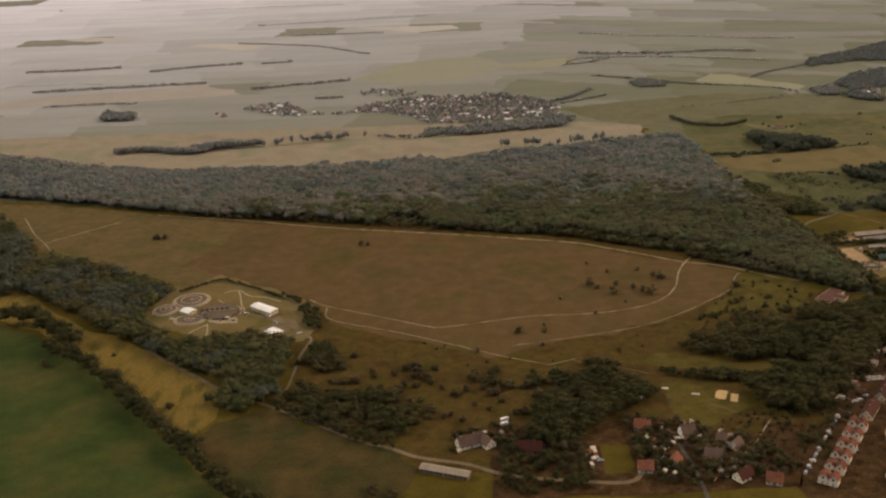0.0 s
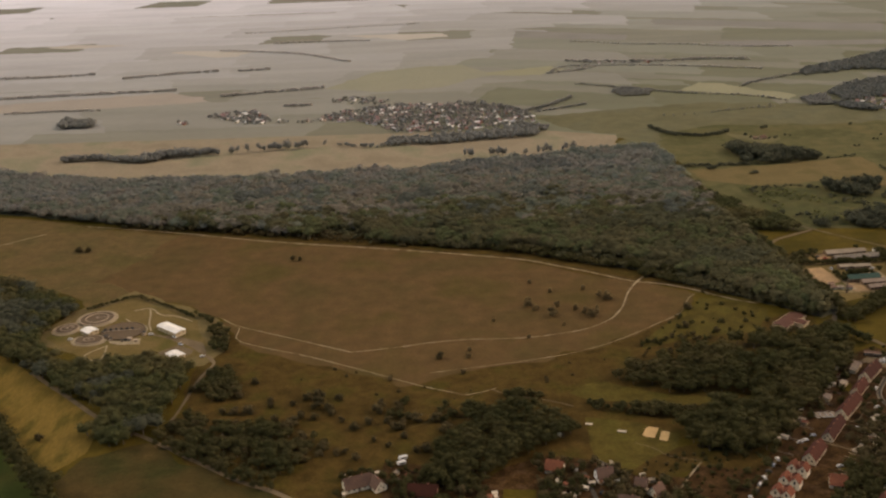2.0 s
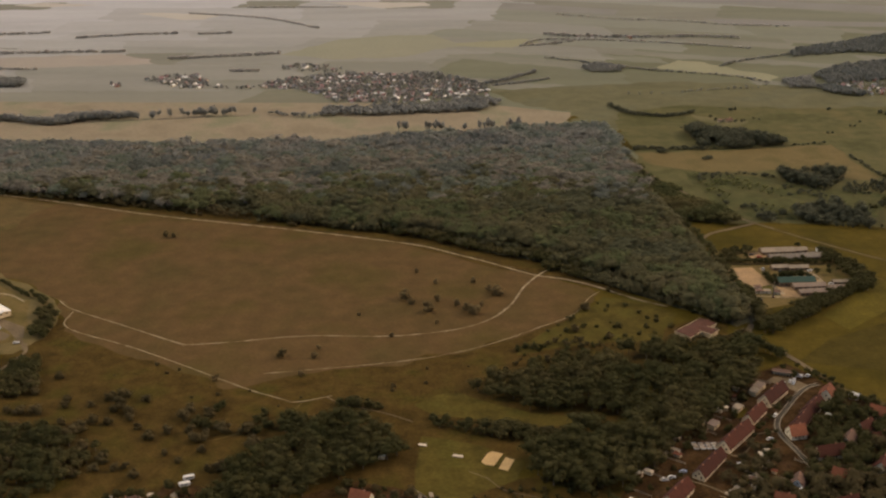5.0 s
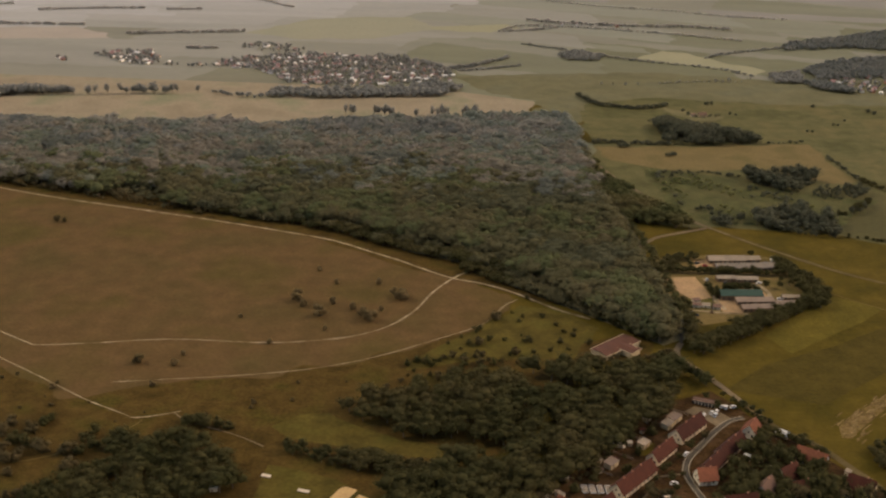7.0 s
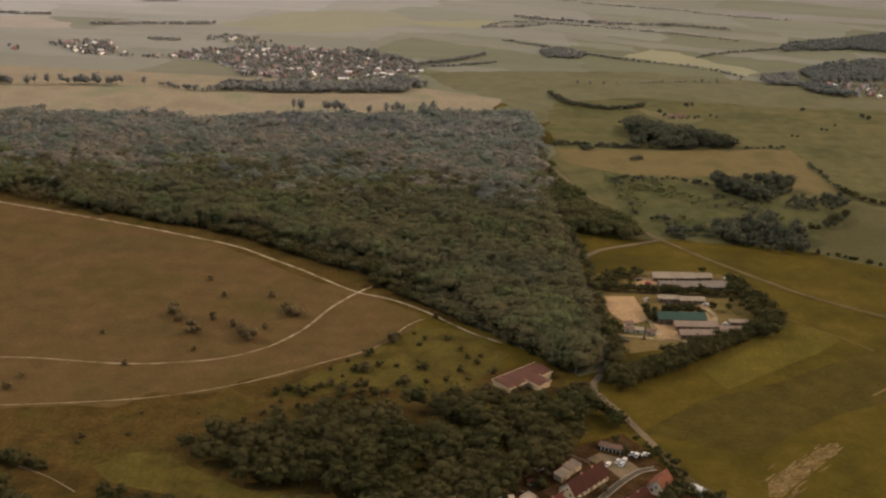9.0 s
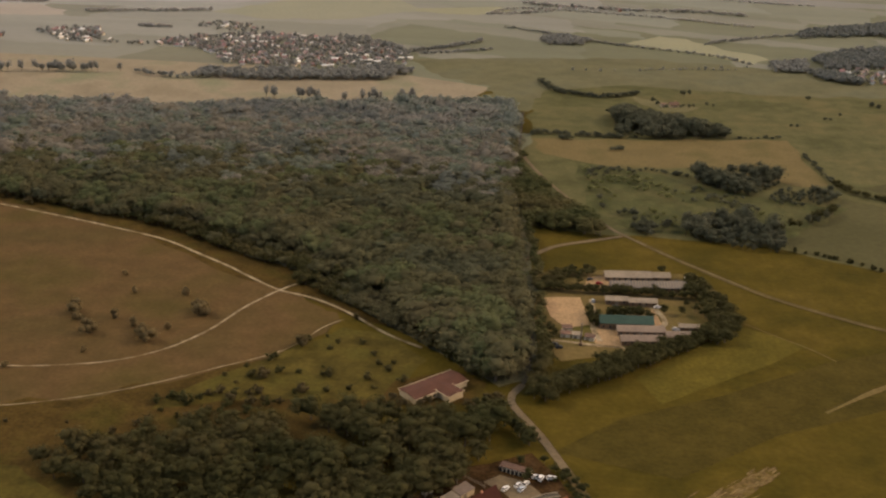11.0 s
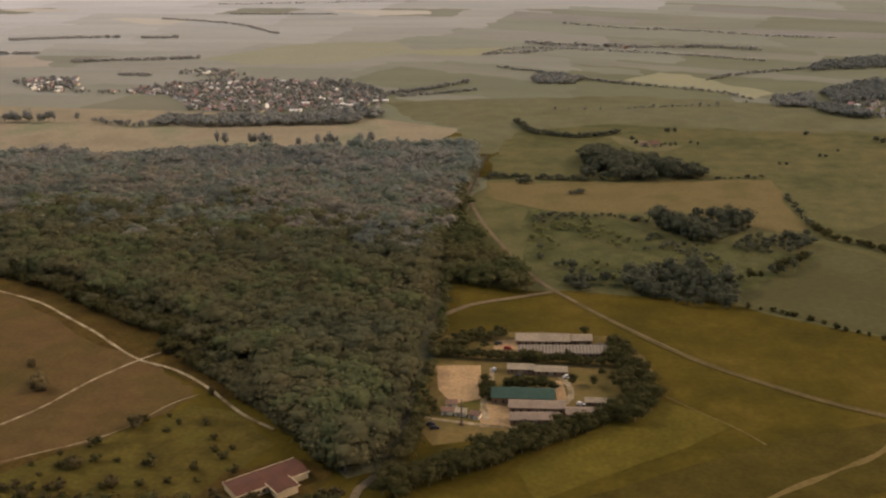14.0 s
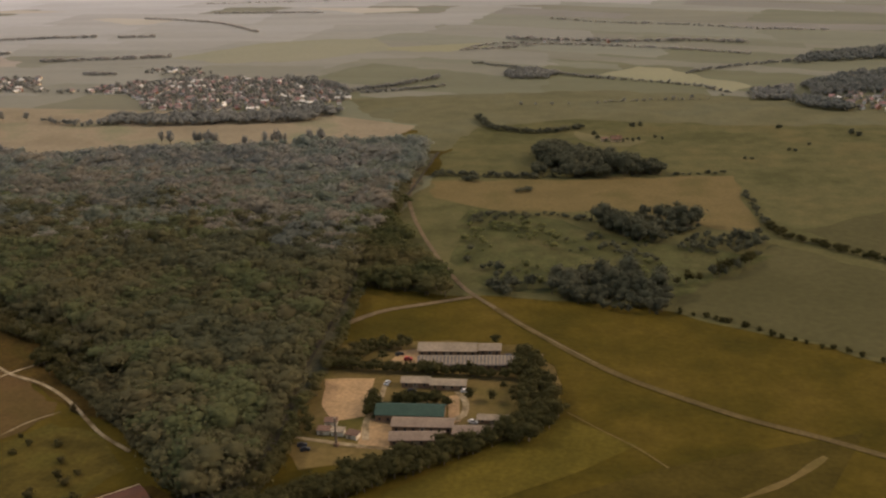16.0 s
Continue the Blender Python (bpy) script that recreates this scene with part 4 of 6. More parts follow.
FAR_HEDGE = "distant dark hedgerow of trees between fields"
# Hedges in leaf tones 4 and 5 have haze painted into their colour
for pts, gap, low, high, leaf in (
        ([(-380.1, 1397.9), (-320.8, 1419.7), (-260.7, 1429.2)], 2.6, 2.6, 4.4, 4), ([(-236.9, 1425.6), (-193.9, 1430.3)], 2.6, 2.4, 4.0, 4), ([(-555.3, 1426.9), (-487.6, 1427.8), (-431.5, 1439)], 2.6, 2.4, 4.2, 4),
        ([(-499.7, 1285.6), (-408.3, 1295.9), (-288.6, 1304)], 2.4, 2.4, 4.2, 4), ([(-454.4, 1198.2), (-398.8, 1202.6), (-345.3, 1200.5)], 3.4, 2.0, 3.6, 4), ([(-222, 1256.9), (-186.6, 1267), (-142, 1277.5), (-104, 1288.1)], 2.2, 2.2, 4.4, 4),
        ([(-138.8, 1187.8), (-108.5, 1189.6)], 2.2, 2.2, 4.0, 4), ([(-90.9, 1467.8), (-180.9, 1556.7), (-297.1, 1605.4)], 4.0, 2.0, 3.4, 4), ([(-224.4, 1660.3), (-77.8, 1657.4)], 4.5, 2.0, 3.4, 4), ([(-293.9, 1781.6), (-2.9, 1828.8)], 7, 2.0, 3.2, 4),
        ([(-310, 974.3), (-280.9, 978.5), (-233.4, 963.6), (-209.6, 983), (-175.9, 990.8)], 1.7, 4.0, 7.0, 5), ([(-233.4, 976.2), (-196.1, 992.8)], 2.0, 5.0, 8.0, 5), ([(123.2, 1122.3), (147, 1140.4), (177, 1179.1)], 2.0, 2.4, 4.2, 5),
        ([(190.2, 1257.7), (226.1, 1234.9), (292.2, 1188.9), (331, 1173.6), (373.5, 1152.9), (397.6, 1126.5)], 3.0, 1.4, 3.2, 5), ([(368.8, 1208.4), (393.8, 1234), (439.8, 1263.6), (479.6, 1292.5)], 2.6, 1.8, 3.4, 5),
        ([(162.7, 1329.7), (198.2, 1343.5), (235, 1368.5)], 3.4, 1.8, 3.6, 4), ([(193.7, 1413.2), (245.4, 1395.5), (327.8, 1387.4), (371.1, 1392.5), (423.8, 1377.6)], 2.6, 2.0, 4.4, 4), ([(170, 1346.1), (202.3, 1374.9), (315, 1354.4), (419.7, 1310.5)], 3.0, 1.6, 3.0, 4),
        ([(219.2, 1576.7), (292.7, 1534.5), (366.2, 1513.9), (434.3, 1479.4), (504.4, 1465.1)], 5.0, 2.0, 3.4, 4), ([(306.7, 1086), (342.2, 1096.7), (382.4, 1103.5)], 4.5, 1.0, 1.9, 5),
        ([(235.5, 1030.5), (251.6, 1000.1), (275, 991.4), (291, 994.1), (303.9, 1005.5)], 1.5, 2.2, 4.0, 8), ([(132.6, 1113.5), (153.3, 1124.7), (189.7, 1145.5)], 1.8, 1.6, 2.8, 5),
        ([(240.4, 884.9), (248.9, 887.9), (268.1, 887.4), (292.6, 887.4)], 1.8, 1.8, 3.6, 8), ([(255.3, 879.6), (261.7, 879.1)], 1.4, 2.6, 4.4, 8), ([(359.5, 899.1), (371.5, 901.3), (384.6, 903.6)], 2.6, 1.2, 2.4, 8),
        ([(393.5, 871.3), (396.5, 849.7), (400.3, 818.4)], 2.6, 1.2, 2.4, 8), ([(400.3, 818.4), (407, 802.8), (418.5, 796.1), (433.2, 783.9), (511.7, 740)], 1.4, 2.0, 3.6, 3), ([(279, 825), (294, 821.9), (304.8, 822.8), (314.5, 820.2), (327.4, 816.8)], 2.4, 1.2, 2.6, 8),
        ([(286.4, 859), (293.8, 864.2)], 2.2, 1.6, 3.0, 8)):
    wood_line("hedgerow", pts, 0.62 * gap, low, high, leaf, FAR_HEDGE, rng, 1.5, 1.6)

for pts in ([(261, 574.8), (264.1, 591.6), (261.9, 616)], [(250.5, 553.1), (256.9, 550.1), (263.3, 540.5)]):
    wood_line("roadside_trees", pts, 2.2, 4.0, 7.0, 1, "leafy trees leaning over the forest road", rng, 0.8, 1.3)
NEAR = "leafy tree in a row beside the field"
tree_row([(-266, 578), (-254.7, 578), (-245.9, 578.3), (-229.4, 557.8), (-216.7, 546.4), (-210.5, 543.3)], 4.6, 11, 14.5, rng, mat=M_LEAF[3], group="trees of the field hedge", label=NEAR, jitter=2, wide=1.2)
tree_row([(-226.9, 539), (-209.3, 523.6), (-195.7, 512.3), (-183.6, 499.1), (-160.9, 472.1), (-149.1, 454.3), (-134.4, 435.3), (-121.8, 419.5), (-112.6, 406.5), (-103.8, 395.8), (-76.7, 361.5)], 5.2, 9.5, 13.5, rng, mat=M_LEAF[3], group="trees of the field hedge", label=NEAR, jitter=1.5, wide=1.15)
tree_row([(-85, 458.6), (-64.2, 444.6), (-41.2, 426.3), (-25.2, 418.3)], 3.0, 3.5, 5.5, rng, group="trees of the lane hedge", label=NEAR, jitter=1.2)
ROUGH = [(271.5, 830), (301.6, 818), (328.6, 796.8), (362.3, 783.8), (396.1, 777.5), (374.4, 748.8), (362.5, 732.2), (336.4, 740.4), (313.8, 733.1), (296.6, 734), (279.4, 755)]
wood("scrub", [p for p in scatter(ROUGH, 4.6, rng, 0.6) if noise.noise(Vector((*p, 2)) * 0.045) > -0.1], 1.2, 3.6, [M_LEAF[8], M_LEAF[9]], "rounded green shrubs on rough pasture", rng, 1.5, "scrub", NEAR_FORMS, 0.4)
for x, y in ((376.6, 751.2), (378.8, 753.6), (381, 752.7), (385.3, 759.8), (309.5, 731.6), (311.7, 732.9), (298.8, 728.6), (302, 730)):
    tree(x, y, rng.uniform(4.5, 6.5), "round", M_LEAF[8], 0.8, "upright dark tree at the edge of rough pasture", "trees of the rough pasture", x * 7)
tree_row([(362.6, 715.4), (373.5, 712.8), (387.8, 704.8), (398.7, 697.7), (412, 691.8), (425.2, 684.8), (467.4, 665)], 2.8, 1.4, 3.0, rng, "bush", M_LEAF[3], "hedge bushes", 0.8, 1.2, "low dark hedge bush at the field edge")
tree_row([(360.3, 739.9), (372.3, 746.4), (383.1, 758.5), (392.9, 773.8)], 3.5, 4, 7, rng, "round", M_LEAF[3], "hedge trees", 1.5)
wood_line("forest_edge_trees", [(150, 929), (178, 934), (200, 938.5), (216, 939.5), (224, 926), (226.5, 905), (228, 880)], 2.6, 8.5, 11.5, 15, "tall trees at the far corner of the forest, leaf colour paled for haze", rng, 2.2, 1.2)
wood_line("roadside_trees", [(228, 880), (232.2, 830), (233.4, 785), (243.2, 715), (248.8, 655), (255, 618), (256.2, 592), (252.5, 581)], 2.2, 5.0, 8.0, 10, "leafy trees leaning over the forest road", rng, 0.7, 1.3)
wood_line("farm_hedge", [(258, 655.5), (266, 656), (275, 656), (286.6, 656.6), (301.8, 656.6), (315.3, 657.2)], 1.0, 3.0, 4.4, 3, "dense dark hedge across the farmyard", rng, 0.8, 1.3)
wood_line("farm_hedge", [(284.2, 635.6), (289.4, 636), (295.5, 637), (300.4, 637.2)], 0.9, 3.4, 5.0, 3, "dark trees before a row of stables", rng, 1.2, 1.2)
wood_line("farm_hedge", [(278.1, 638.8), (279, 629.6), (279.8, 625.2)], 1.6, 3.0, 5.0, 3, "dark trees beside the riding yard", rng, 0.8, 0.9)
tree_row([(237.5, 832.6), (239.8, 788.5), (249.7, 722.8), (255.2, 678.8), (259.7, 640.2), (262, 601.5)], 3.4, 4.0, 6.5, rng, "round", M_LEAF[0], "roadside trees", 1.0, 1.1, "leafy roadside tree along the forest road")
# Leaf tone 5 is paled, which puts haze on these far rows
for pts in ([(59.4, 943.3), (67.6, 942)], [(81.9, 942.3), (95.2, 942.5)], [(110.6, 943), (114.7, 943.4)], [(124, 944.3), (136.4, 947.7)], [(146.8, 950.9), (157.2, 954.1)]):
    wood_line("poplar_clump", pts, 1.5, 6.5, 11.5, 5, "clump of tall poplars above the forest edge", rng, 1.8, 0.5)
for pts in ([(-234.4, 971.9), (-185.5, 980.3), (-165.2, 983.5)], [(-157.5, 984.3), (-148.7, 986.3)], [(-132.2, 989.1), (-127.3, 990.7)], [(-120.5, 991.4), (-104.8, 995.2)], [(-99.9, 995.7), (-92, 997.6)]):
    wood_line("tall_hedge", pts, 2.0, 6.5, 9.5, 5, "tall row of trees beyond the stubble, leaf colour paled for haze", rng, 1.5, 0.8)
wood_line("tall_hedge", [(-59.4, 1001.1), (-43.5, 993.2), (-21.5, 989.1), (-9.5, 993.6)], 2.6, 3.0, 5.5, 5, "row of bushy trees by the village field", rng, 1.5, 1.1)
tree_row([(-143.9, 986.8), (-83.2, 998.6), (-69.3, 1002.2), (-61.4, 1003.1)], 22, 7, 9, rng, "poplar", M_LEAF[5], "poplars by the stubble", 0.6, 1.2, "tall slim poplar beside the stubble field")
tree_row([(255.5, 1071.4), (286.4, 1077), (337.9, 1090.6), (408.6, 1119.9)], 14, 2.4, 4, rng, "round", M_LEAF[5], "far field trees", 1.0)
for x, y, h, w in ((91.4, 604.6, 6.6, 1.1), (103.8, 588.8, 6.4, 1.1), (108, 602.1, 4.6, 0.8), (117.9, 596.4, 4.8, 0.9), (125.8, 586.2, 6.6, 1.2), (125.5, 625.7, 4.6, 0.8), (137.8, 611, 6.6, 1.2), (105.9, 624.3, 3.4, 0.9), (130, 596.9, 3.2, 0.9), (95.3, 598, 4.4, 1), (122.9, 591.4, 5.2, 1), (133.6, 615.4, 4.4, 1), (94.9, 639.7, 3, 1), (71, 584, 2.6, 0.9), (109, 575, 2.8, 0.9), (56, 538, 3.6, 1.1), (57, 547, 2.8, 1.0), (89, 560.5, 3.0, 0.9), (17, 515.5, 3.0, 1.0), (53, 521, 3.0, 1.1)):
    tree(x, y, h, "bush", M_LEAF[17], w, "thin brownish birch bush on dry grass", "bushes of the heath", rng.uniform(0, 360), "bush")
for x, y, h, w in ((42, 539, 4.0, 1.1), (94, 511.7, 2.0, 1.0), (180.5, 592, 4.0, 1.3), (174, 568, 3.6, 1.3), (189, 561, 3.2, 1.3), (194.2, 616.2, 2.6, 1.0), (-209, 724, 4.2, 1.3), (-203, 723, 3.6, 1.2), (-57, 693, 4.0, 0.8), (-52, 692, 3.2, 0.9)):
    tree(x, y, h * 1.25, "bush", M_LEAF[2], w, "lone brown-green bush on dry grass", "bushes of the heath", rng.uniform(0, 360), "bush")
for x, y, h, w in ((-185.8, 529.1, 2.4, 1.0), (-221.3, 519.7, 4.5, 1.0), (-140, 465.7, 4.0, 1.0), (-44.3, 455.2, 4.0, 1.2), (-34.1, 384.6, 4.5, 1.3), (-25.1, 380.6, 4.0, 1.3), (18.8, 473.2, 3.5, 1.2), (23.8, 485.4, 3.5, 1.2), (79.7, 497.9, 3.2, 1.8)):
    tree(x, y, h * 1.25, "bush", M_LEAF[2], w, "lone brown-green bush on dry grass", "bushes of the heath", rng.uniform(0, 360), "bush")
SHRUBLAND = [(-82.3, 511.2), (-57.5, 521.1), (-7.5, 499), (32.9, 484.7), (53.3, 464), (28, 435.7), (-2.2, 439.8), (-27.3, 438.7), (-72.2, 463.5)]
for x, y in scatter(SHRUBLAND, 8.5, rng, 0.62):
    tree(x, y, rng.uniform(3.0, 6.2), "bush", M_LEAF[2], rng.uniform(1.0, 1.5), "rounded brown-green shrub on rough grass", "shrubs of the rough grass", rng.uniform(0, 360), "bush")
for x, y in scatter([(33.2, 421.9), (52.2, 470), (54.5, 481.5), (65.2, 482.4), (81.7, 484.2), (89.8, 477.2), (99.9, 465.8), (102.9, 458.3), (88, 446.4), (53.5, 417.3)], 5.4, rng, 0.97):
    tree(x, y, rng.uniform(6.0, 9.6), "round", M_LEAF[rng.choice((1, 3, 3))], rng.uniform(1.15, 1.5), "dark broad-crowned tree in a dense copse", "trees of the copse", rng.uniform(0, 360), "tree", "copse_tree")
wood("rough_bushes", scatter([(-57.6, 544.7), (-7.7, 534.6), (22.6, 516.7), (63.3, 510.2), (122.7, 535.1), (145.4, 553.9), (120.8, 513.1), (100.2, 494.6), (73.6, 493.3), (32.9, 493.4), (-17.6, 506), (-57.6, 525.4)], 11, rng, 0.5), 0.9, 2.2, M_LEAF[2], "small brown bushes on rough grass", rng, 1.2, "bushes", BUSH_FORMS)
for x, y, h in ((73.9, 496.6, 3.6), (77.5, 495.5, 4.6), (81, 495, 4.8), (85.5, 495.4, 3.8), (89.6, 494, 3.0), (19.5, 478.6, 4.4), (24, 477.5, 4.0), (28.2, 476.4, 3.4), (24.9, 491, 3.4), (26.1, 494.2, 2.8), (45, 486.6, 4.0), (44.8, 473.6, 3.6), (47, 478, 4.4), (43, 482, 3.4), (118, 484.4, 3.2), (112, 486, 2.8)):
    tree(x, y, h * 1.15, "bush", M_LEAF[1], 1.3, "dense dark bush beside a field path", "bushes beside the path", x * 7, "bush")
wood("glade_shrubs", scatter([(150.3, 555.8), (164.4, 566.3), (177.3, 564.3), (191.7, 555.4), (180.9, 543.9), (165.5, 536.2), (152, 530.5), (138, 523)], 4.6, rng, 0.62), 1.6, 4.6, [M_LEAF[1], M_LEAF[2]], "rounded green shrubs beside the spinney", rng, 1.2, "shrubs", BUSH_FORMS, 0.3)
GLADE = [(171.4, 579.6), (186.9, 608), (213.3, 593.1), (223.9, 577.1), (208.2, 559.6), (166.3, 551.8), (145.5, 539.6), (155.8, 562.2)]
wood("glade_shrubs", scatter(GLADE, 7.5, rng, 0.6), 1.4, 3.6, M_LEAF[1], "rounded green shrubs in a glade", rng, 1.3, "shrubs", BUSH_FORMS, 0.3)
for x, y, h in ((280, 627.1, 5), (281, 630.5, 5.5), (305.7, 641, 4.5), (287.4, 637.6, 4), (291.7, 637.3, 4.4), (296, 637, 4.6), (299.2, 636.1, 4), (266.2, 615.1, 4), (264, 618.3, 4.5), (312.1, 641.4, 4), (317.5, 645.1, 4.5), (321.8, 639.8, 5), (326.1, 646.8, 5), (327.2, 635.7, 5), (323.9, 655.6, 5), (306.5, 681.2, 4), (260.6, 662.5, 4.5), (267, 665.2, 4), (273.4, 663.4, 4), (314.2, 649.3, 3.4)):
    tree(x, y, h, "round", M_LEAF[rng.choice((1, 3))], rng.uniform(0.9, 1.3), "dark leafy tree in the farmyard", "farmyard trees", rng.uniform(0, 360))


for x, y, h in ((243.5, 556.5, 4.6), (246.5, 559, 5.2), (249.5, 556, 5.6), (252.3, 558.5, 5.0), (248, 562.5, 4.2), (251, 563.5, 4.4), (245, 552.8, 5.4), (252.2, 552.5, 5.8), (241.8, 560.2, 3.2), (224.5, 556, 3.2), (227.5, 558.2, 2.8), (230.2, 560.6, 3.0), (221.5, 557.5, 3.4), (218.5, 560.5, 3.2)):
    tree(x, y, h * 1.15, "round", M_LEAF[2 if h < 5 else 1], 1.25, "brownish leafy tree beside the hall", "trees beside the hall", x * 7)

# ---- buildings ----
def box(bm, x0, y0, z0, x1, y1, z1):
    v = [bm.verts.new(p) for p in ((x0, y0, z0), (x1, y0, z0), (x1, y1, z0), (x0, y1, z0), (x0, y0, z1), (x1, y0, z1), (x1, y1, z1), (x0, y1, z1))]
    for f in ((3, 2, 1, 0), (4, 5, 6, 7), (0, 1, 5, 4), (1, 2, 6, 5), (2, 3, 7, 6), (3, 0, 4, 7)):
        bm.faces.new([v[k] for k in f])
    return bm


def boxed(*args):
    return box(bmesh.new(), *args)


def gable_body(L, W, eave, ridge):
    bm = bmesh.new()
    a, b = L / 2, W / 2
    ring = ((-b, 0), (b, 0), (b, eave), (0, ridge), (-b, eave))
    v1 = [bm.verts.new((-a, y, z)) for y, z in ring]
    v2 = [bm.verts.new((a, y, z)) for y, z in ring]
    bm.faces.new(v1[::-1])
    bm.faces.new(v2)
    for k in range(5):
        bm.faces.new((v1[k], v1[(k + 1) % 5], v2[(k + 1) % 5], v2[k]))
    return bm


def gable_roof(L, W, eave, ridge, over=0.35, thick=0.16):
    """Two slabs that meet at the ridge and overhang the walls."""
    bm = bmesh.new()
    a, b = L / 2 + over, W / 2
    s = (ridge - eave) / b
    ring = [(-b - over, eave - over * s + 0.02), (0, ridge + 0.02), (b + over, eave - over * s + 0.02), (b + over, eave - over * s + thick), (0, ridge + thick * 1.3), (-b - over, eave - over * s + thick)]
    v1 = [bm.verts.new((-a, y, z)) for y, z in ring]
    v2 = [bm.verts.new((a, y, z)) for y, z in ring]
    for f in ((0, 1, 4, 5), (1, 2, 3, 4)):
        bm.faces.new([v1[k] for k in f])
        bm.faces.new([v2[k] for k in f[::-1]])
    for k in range(6):
        bm.faces.new((v1[k], v2[k], v2[(k + 1) % 6], v1[(k + 1) % 6]))
    return bm


def house(name, L, W, eave, ridge, wall, roof, label, category="house", group="", windows=2, chimney=True, door=None, rows=1, place=None):
    """A gabled building, its ridge along x: walls, roof, chimney, windows and a door."""
    root = new(name)
    part("wall", gable_body(L, W, eave, ridge), wall, root)
    cover = part("roof", gable_roof(L, W, eave, ridge), roof, root)
    for k in range(max(1, int(L / 6)) if chimney else 0):
        x = L * 0.2 - 5.0 * k
        part("chimney", boxed(x - 0.28, -0.22, ridge - 0.6, x + 0.14, 0.2, ridge + 0.55), M_WALL[2], cover)
    if windows:
        n = max(2, int(L / 2.2)) if windows > 1 else 2
        for row in range(rows):
            z = 0.75 + row * 1.7
            for side in (-1, 1):
                for k in range(n):
                    x = -L / 2 + L * (k + 0.5) / n
                    y = side * (W / 2 + 0.02)
                    part("window", boxed(x - 0.32, y - 0.04, z, x + 0.32, y + 0.04, z + 0.8), M_GLASS, root)
        for end in (-1, 1) if windows > 1 else ():
            for k in (-1, 1):
                x = end * (L / 2 + 0.02)
                part("window", boxed(x - 0.04, k * W * 0.22 - 0.35, eave - 1.1, x + 0.04, k * W * 0.22 + 0.35, eave - 0.25), M_GLASS, root)
            part("window", boxed(end * (L / 2 + 0.02) - 0.04, -0.3, eave + 0.25, end * (L / 2 + 0.02) + 0.04, 0.3, eave + 0.95), M_GLASS, root)
    if door:
        part("door", boxed(-0.7, -W / 2 - 0.06, 0, 0.7, -W / 2 + 0.02, min(1.9, eave * 0.8)), door, root)
    tagged(root, label, category, group)
    if place is not None:
        root.matrix_basis = place
    return root


def shed(x, y, ang, L, W, h, roof, wall, label, name="shed", slope=0.35, category="shed", group=""):
    """A low building with a single-pitch roof."""
    root = new(name)
    part("wall", boxed(-L / 2, -W / 2, 0, L / 2, W / 2, h), wall, root)
    bm = bmesh.new()
    a, b = L / 2 + 0.2, W / 2 + 0.2
    v = [bm.verts.new(p) for p in ((-a, -b, h), (a, -b, h), (a, b, h + slope), (-a, b, h + slope), (-a, -b, h + 0.12), (a, -b, h + 0.12), (a, b, h + slope + 0.12), (-a, b, h + slope + 0.12))]
    for f in ((3, 2, 1, 0), (4, 5, 6, 7), (0, 1, 5, 4), (1, 2, 6, 5), (2, 3, 7, 6), (3, 0, 4, 7)):
        bm.faces.new([v[k] for k in f])
    part("roof", bm, roof, root)
    part("door", boxed(-L * 0.3, -W / 2 - 0.05, 0, -L * 0.3 + min(1.2, L * 0.3), -W / 2 + 0.02, h * 0.8), M_GREY, root)
    root.matrix_basis = pose(x, y, 0, 0, 0, ang)
    return tagged(root, label, category, group)


M_PAINT = {n: material("car_paint_" + n, [c, c], 2, 0.5, rough=0.45, spec=0.2, mottle=0.05) for n, c in (("white", (0.66, 0.60, 0.51)), ("dark", (0.03, 0.028, 0.026)), ("red", (0.35, 0.03, 0.02)), ("silver", (0.45, 0.45, 0.44)))}
M_TYRE = material("tyre_rubber", [(0.02, 0.02, 0.02), (0.03, 0.03, 0.03)], 1, 0.3)
CARS = {}


def car(x, y, ang, colour="white", group="parked cars"):
    """A parked car: body, glazed cabin and four wheels."""
    if colour not in CARS:
        root = new("car")
        bm = bmesh.new()
        ring = ((-1.35, 0.25), (1.35, 0.25), (1.35, 0.62), (0.75, 0.75), (-1.3, 0.78))
        v1, v2 = [bm.verts.new((px, -0.55, z)) for px, z in ring], [bm.verts.new((px, 0.55, z)) for px, z in ring]
        bm.faces.new(v1), bm.faces.new(v2[::-1])
        for k in range(5):
            bm.faces.new((v1[k], v2[k], v2[(k + 1) % 5], v1[(k + 1) % 5]))
        part("body", bm, M_PAINT[colour], root)
        bm = bmesh.new()
        ring = ((-1.15, 0.77), (0.65, 0.75), (0.2, 1.08), (-0.95, 1.08))
        v1, v2 = [bm.verts.new((px, -0.5 + 0.1 * (z > 1), z)) for px, z in ring], [bm.verts.new((px, 0.5 - 0.1 * (z > 1), z)) for px, z in ring]
        bm.faces.new(v1), bm.faces.new(v2[::-1])
        for k in range(4):
            bm.faces.new((v1[k], v2[k], v2[(k + 1) % 4], v1[(k + 1) % 4]))
        part("cabin", bm, M_GLASS, root)
        part("roof_panel", boxed(-0.93, -0.39, 1.08, 0.18, 0.39, 1.12), M_PAINT[colour], root)
        for px in (-0.85, 0.85):
            for py in (-0.52, 0.52):
                bm = bmesh.new()
                bmesh.ops.create_cone(bm, cap_ends=True, segments=10, radius1=0.27, radius2=0.27, depth=0.16, matrix=pose(px, py, 0.27, 90))
                part("wheel", bm, M_TYRE, root)
        root.matrix_basis = pose(x, y, 0.22, 0, 0, ang)
        CARS[colour] = tagged(root, "small %s parked car" % colour, "car", group)
        return root
    return copy_thing(CARS[colour], pose(x, y, 0.22, 0, 0, ang))


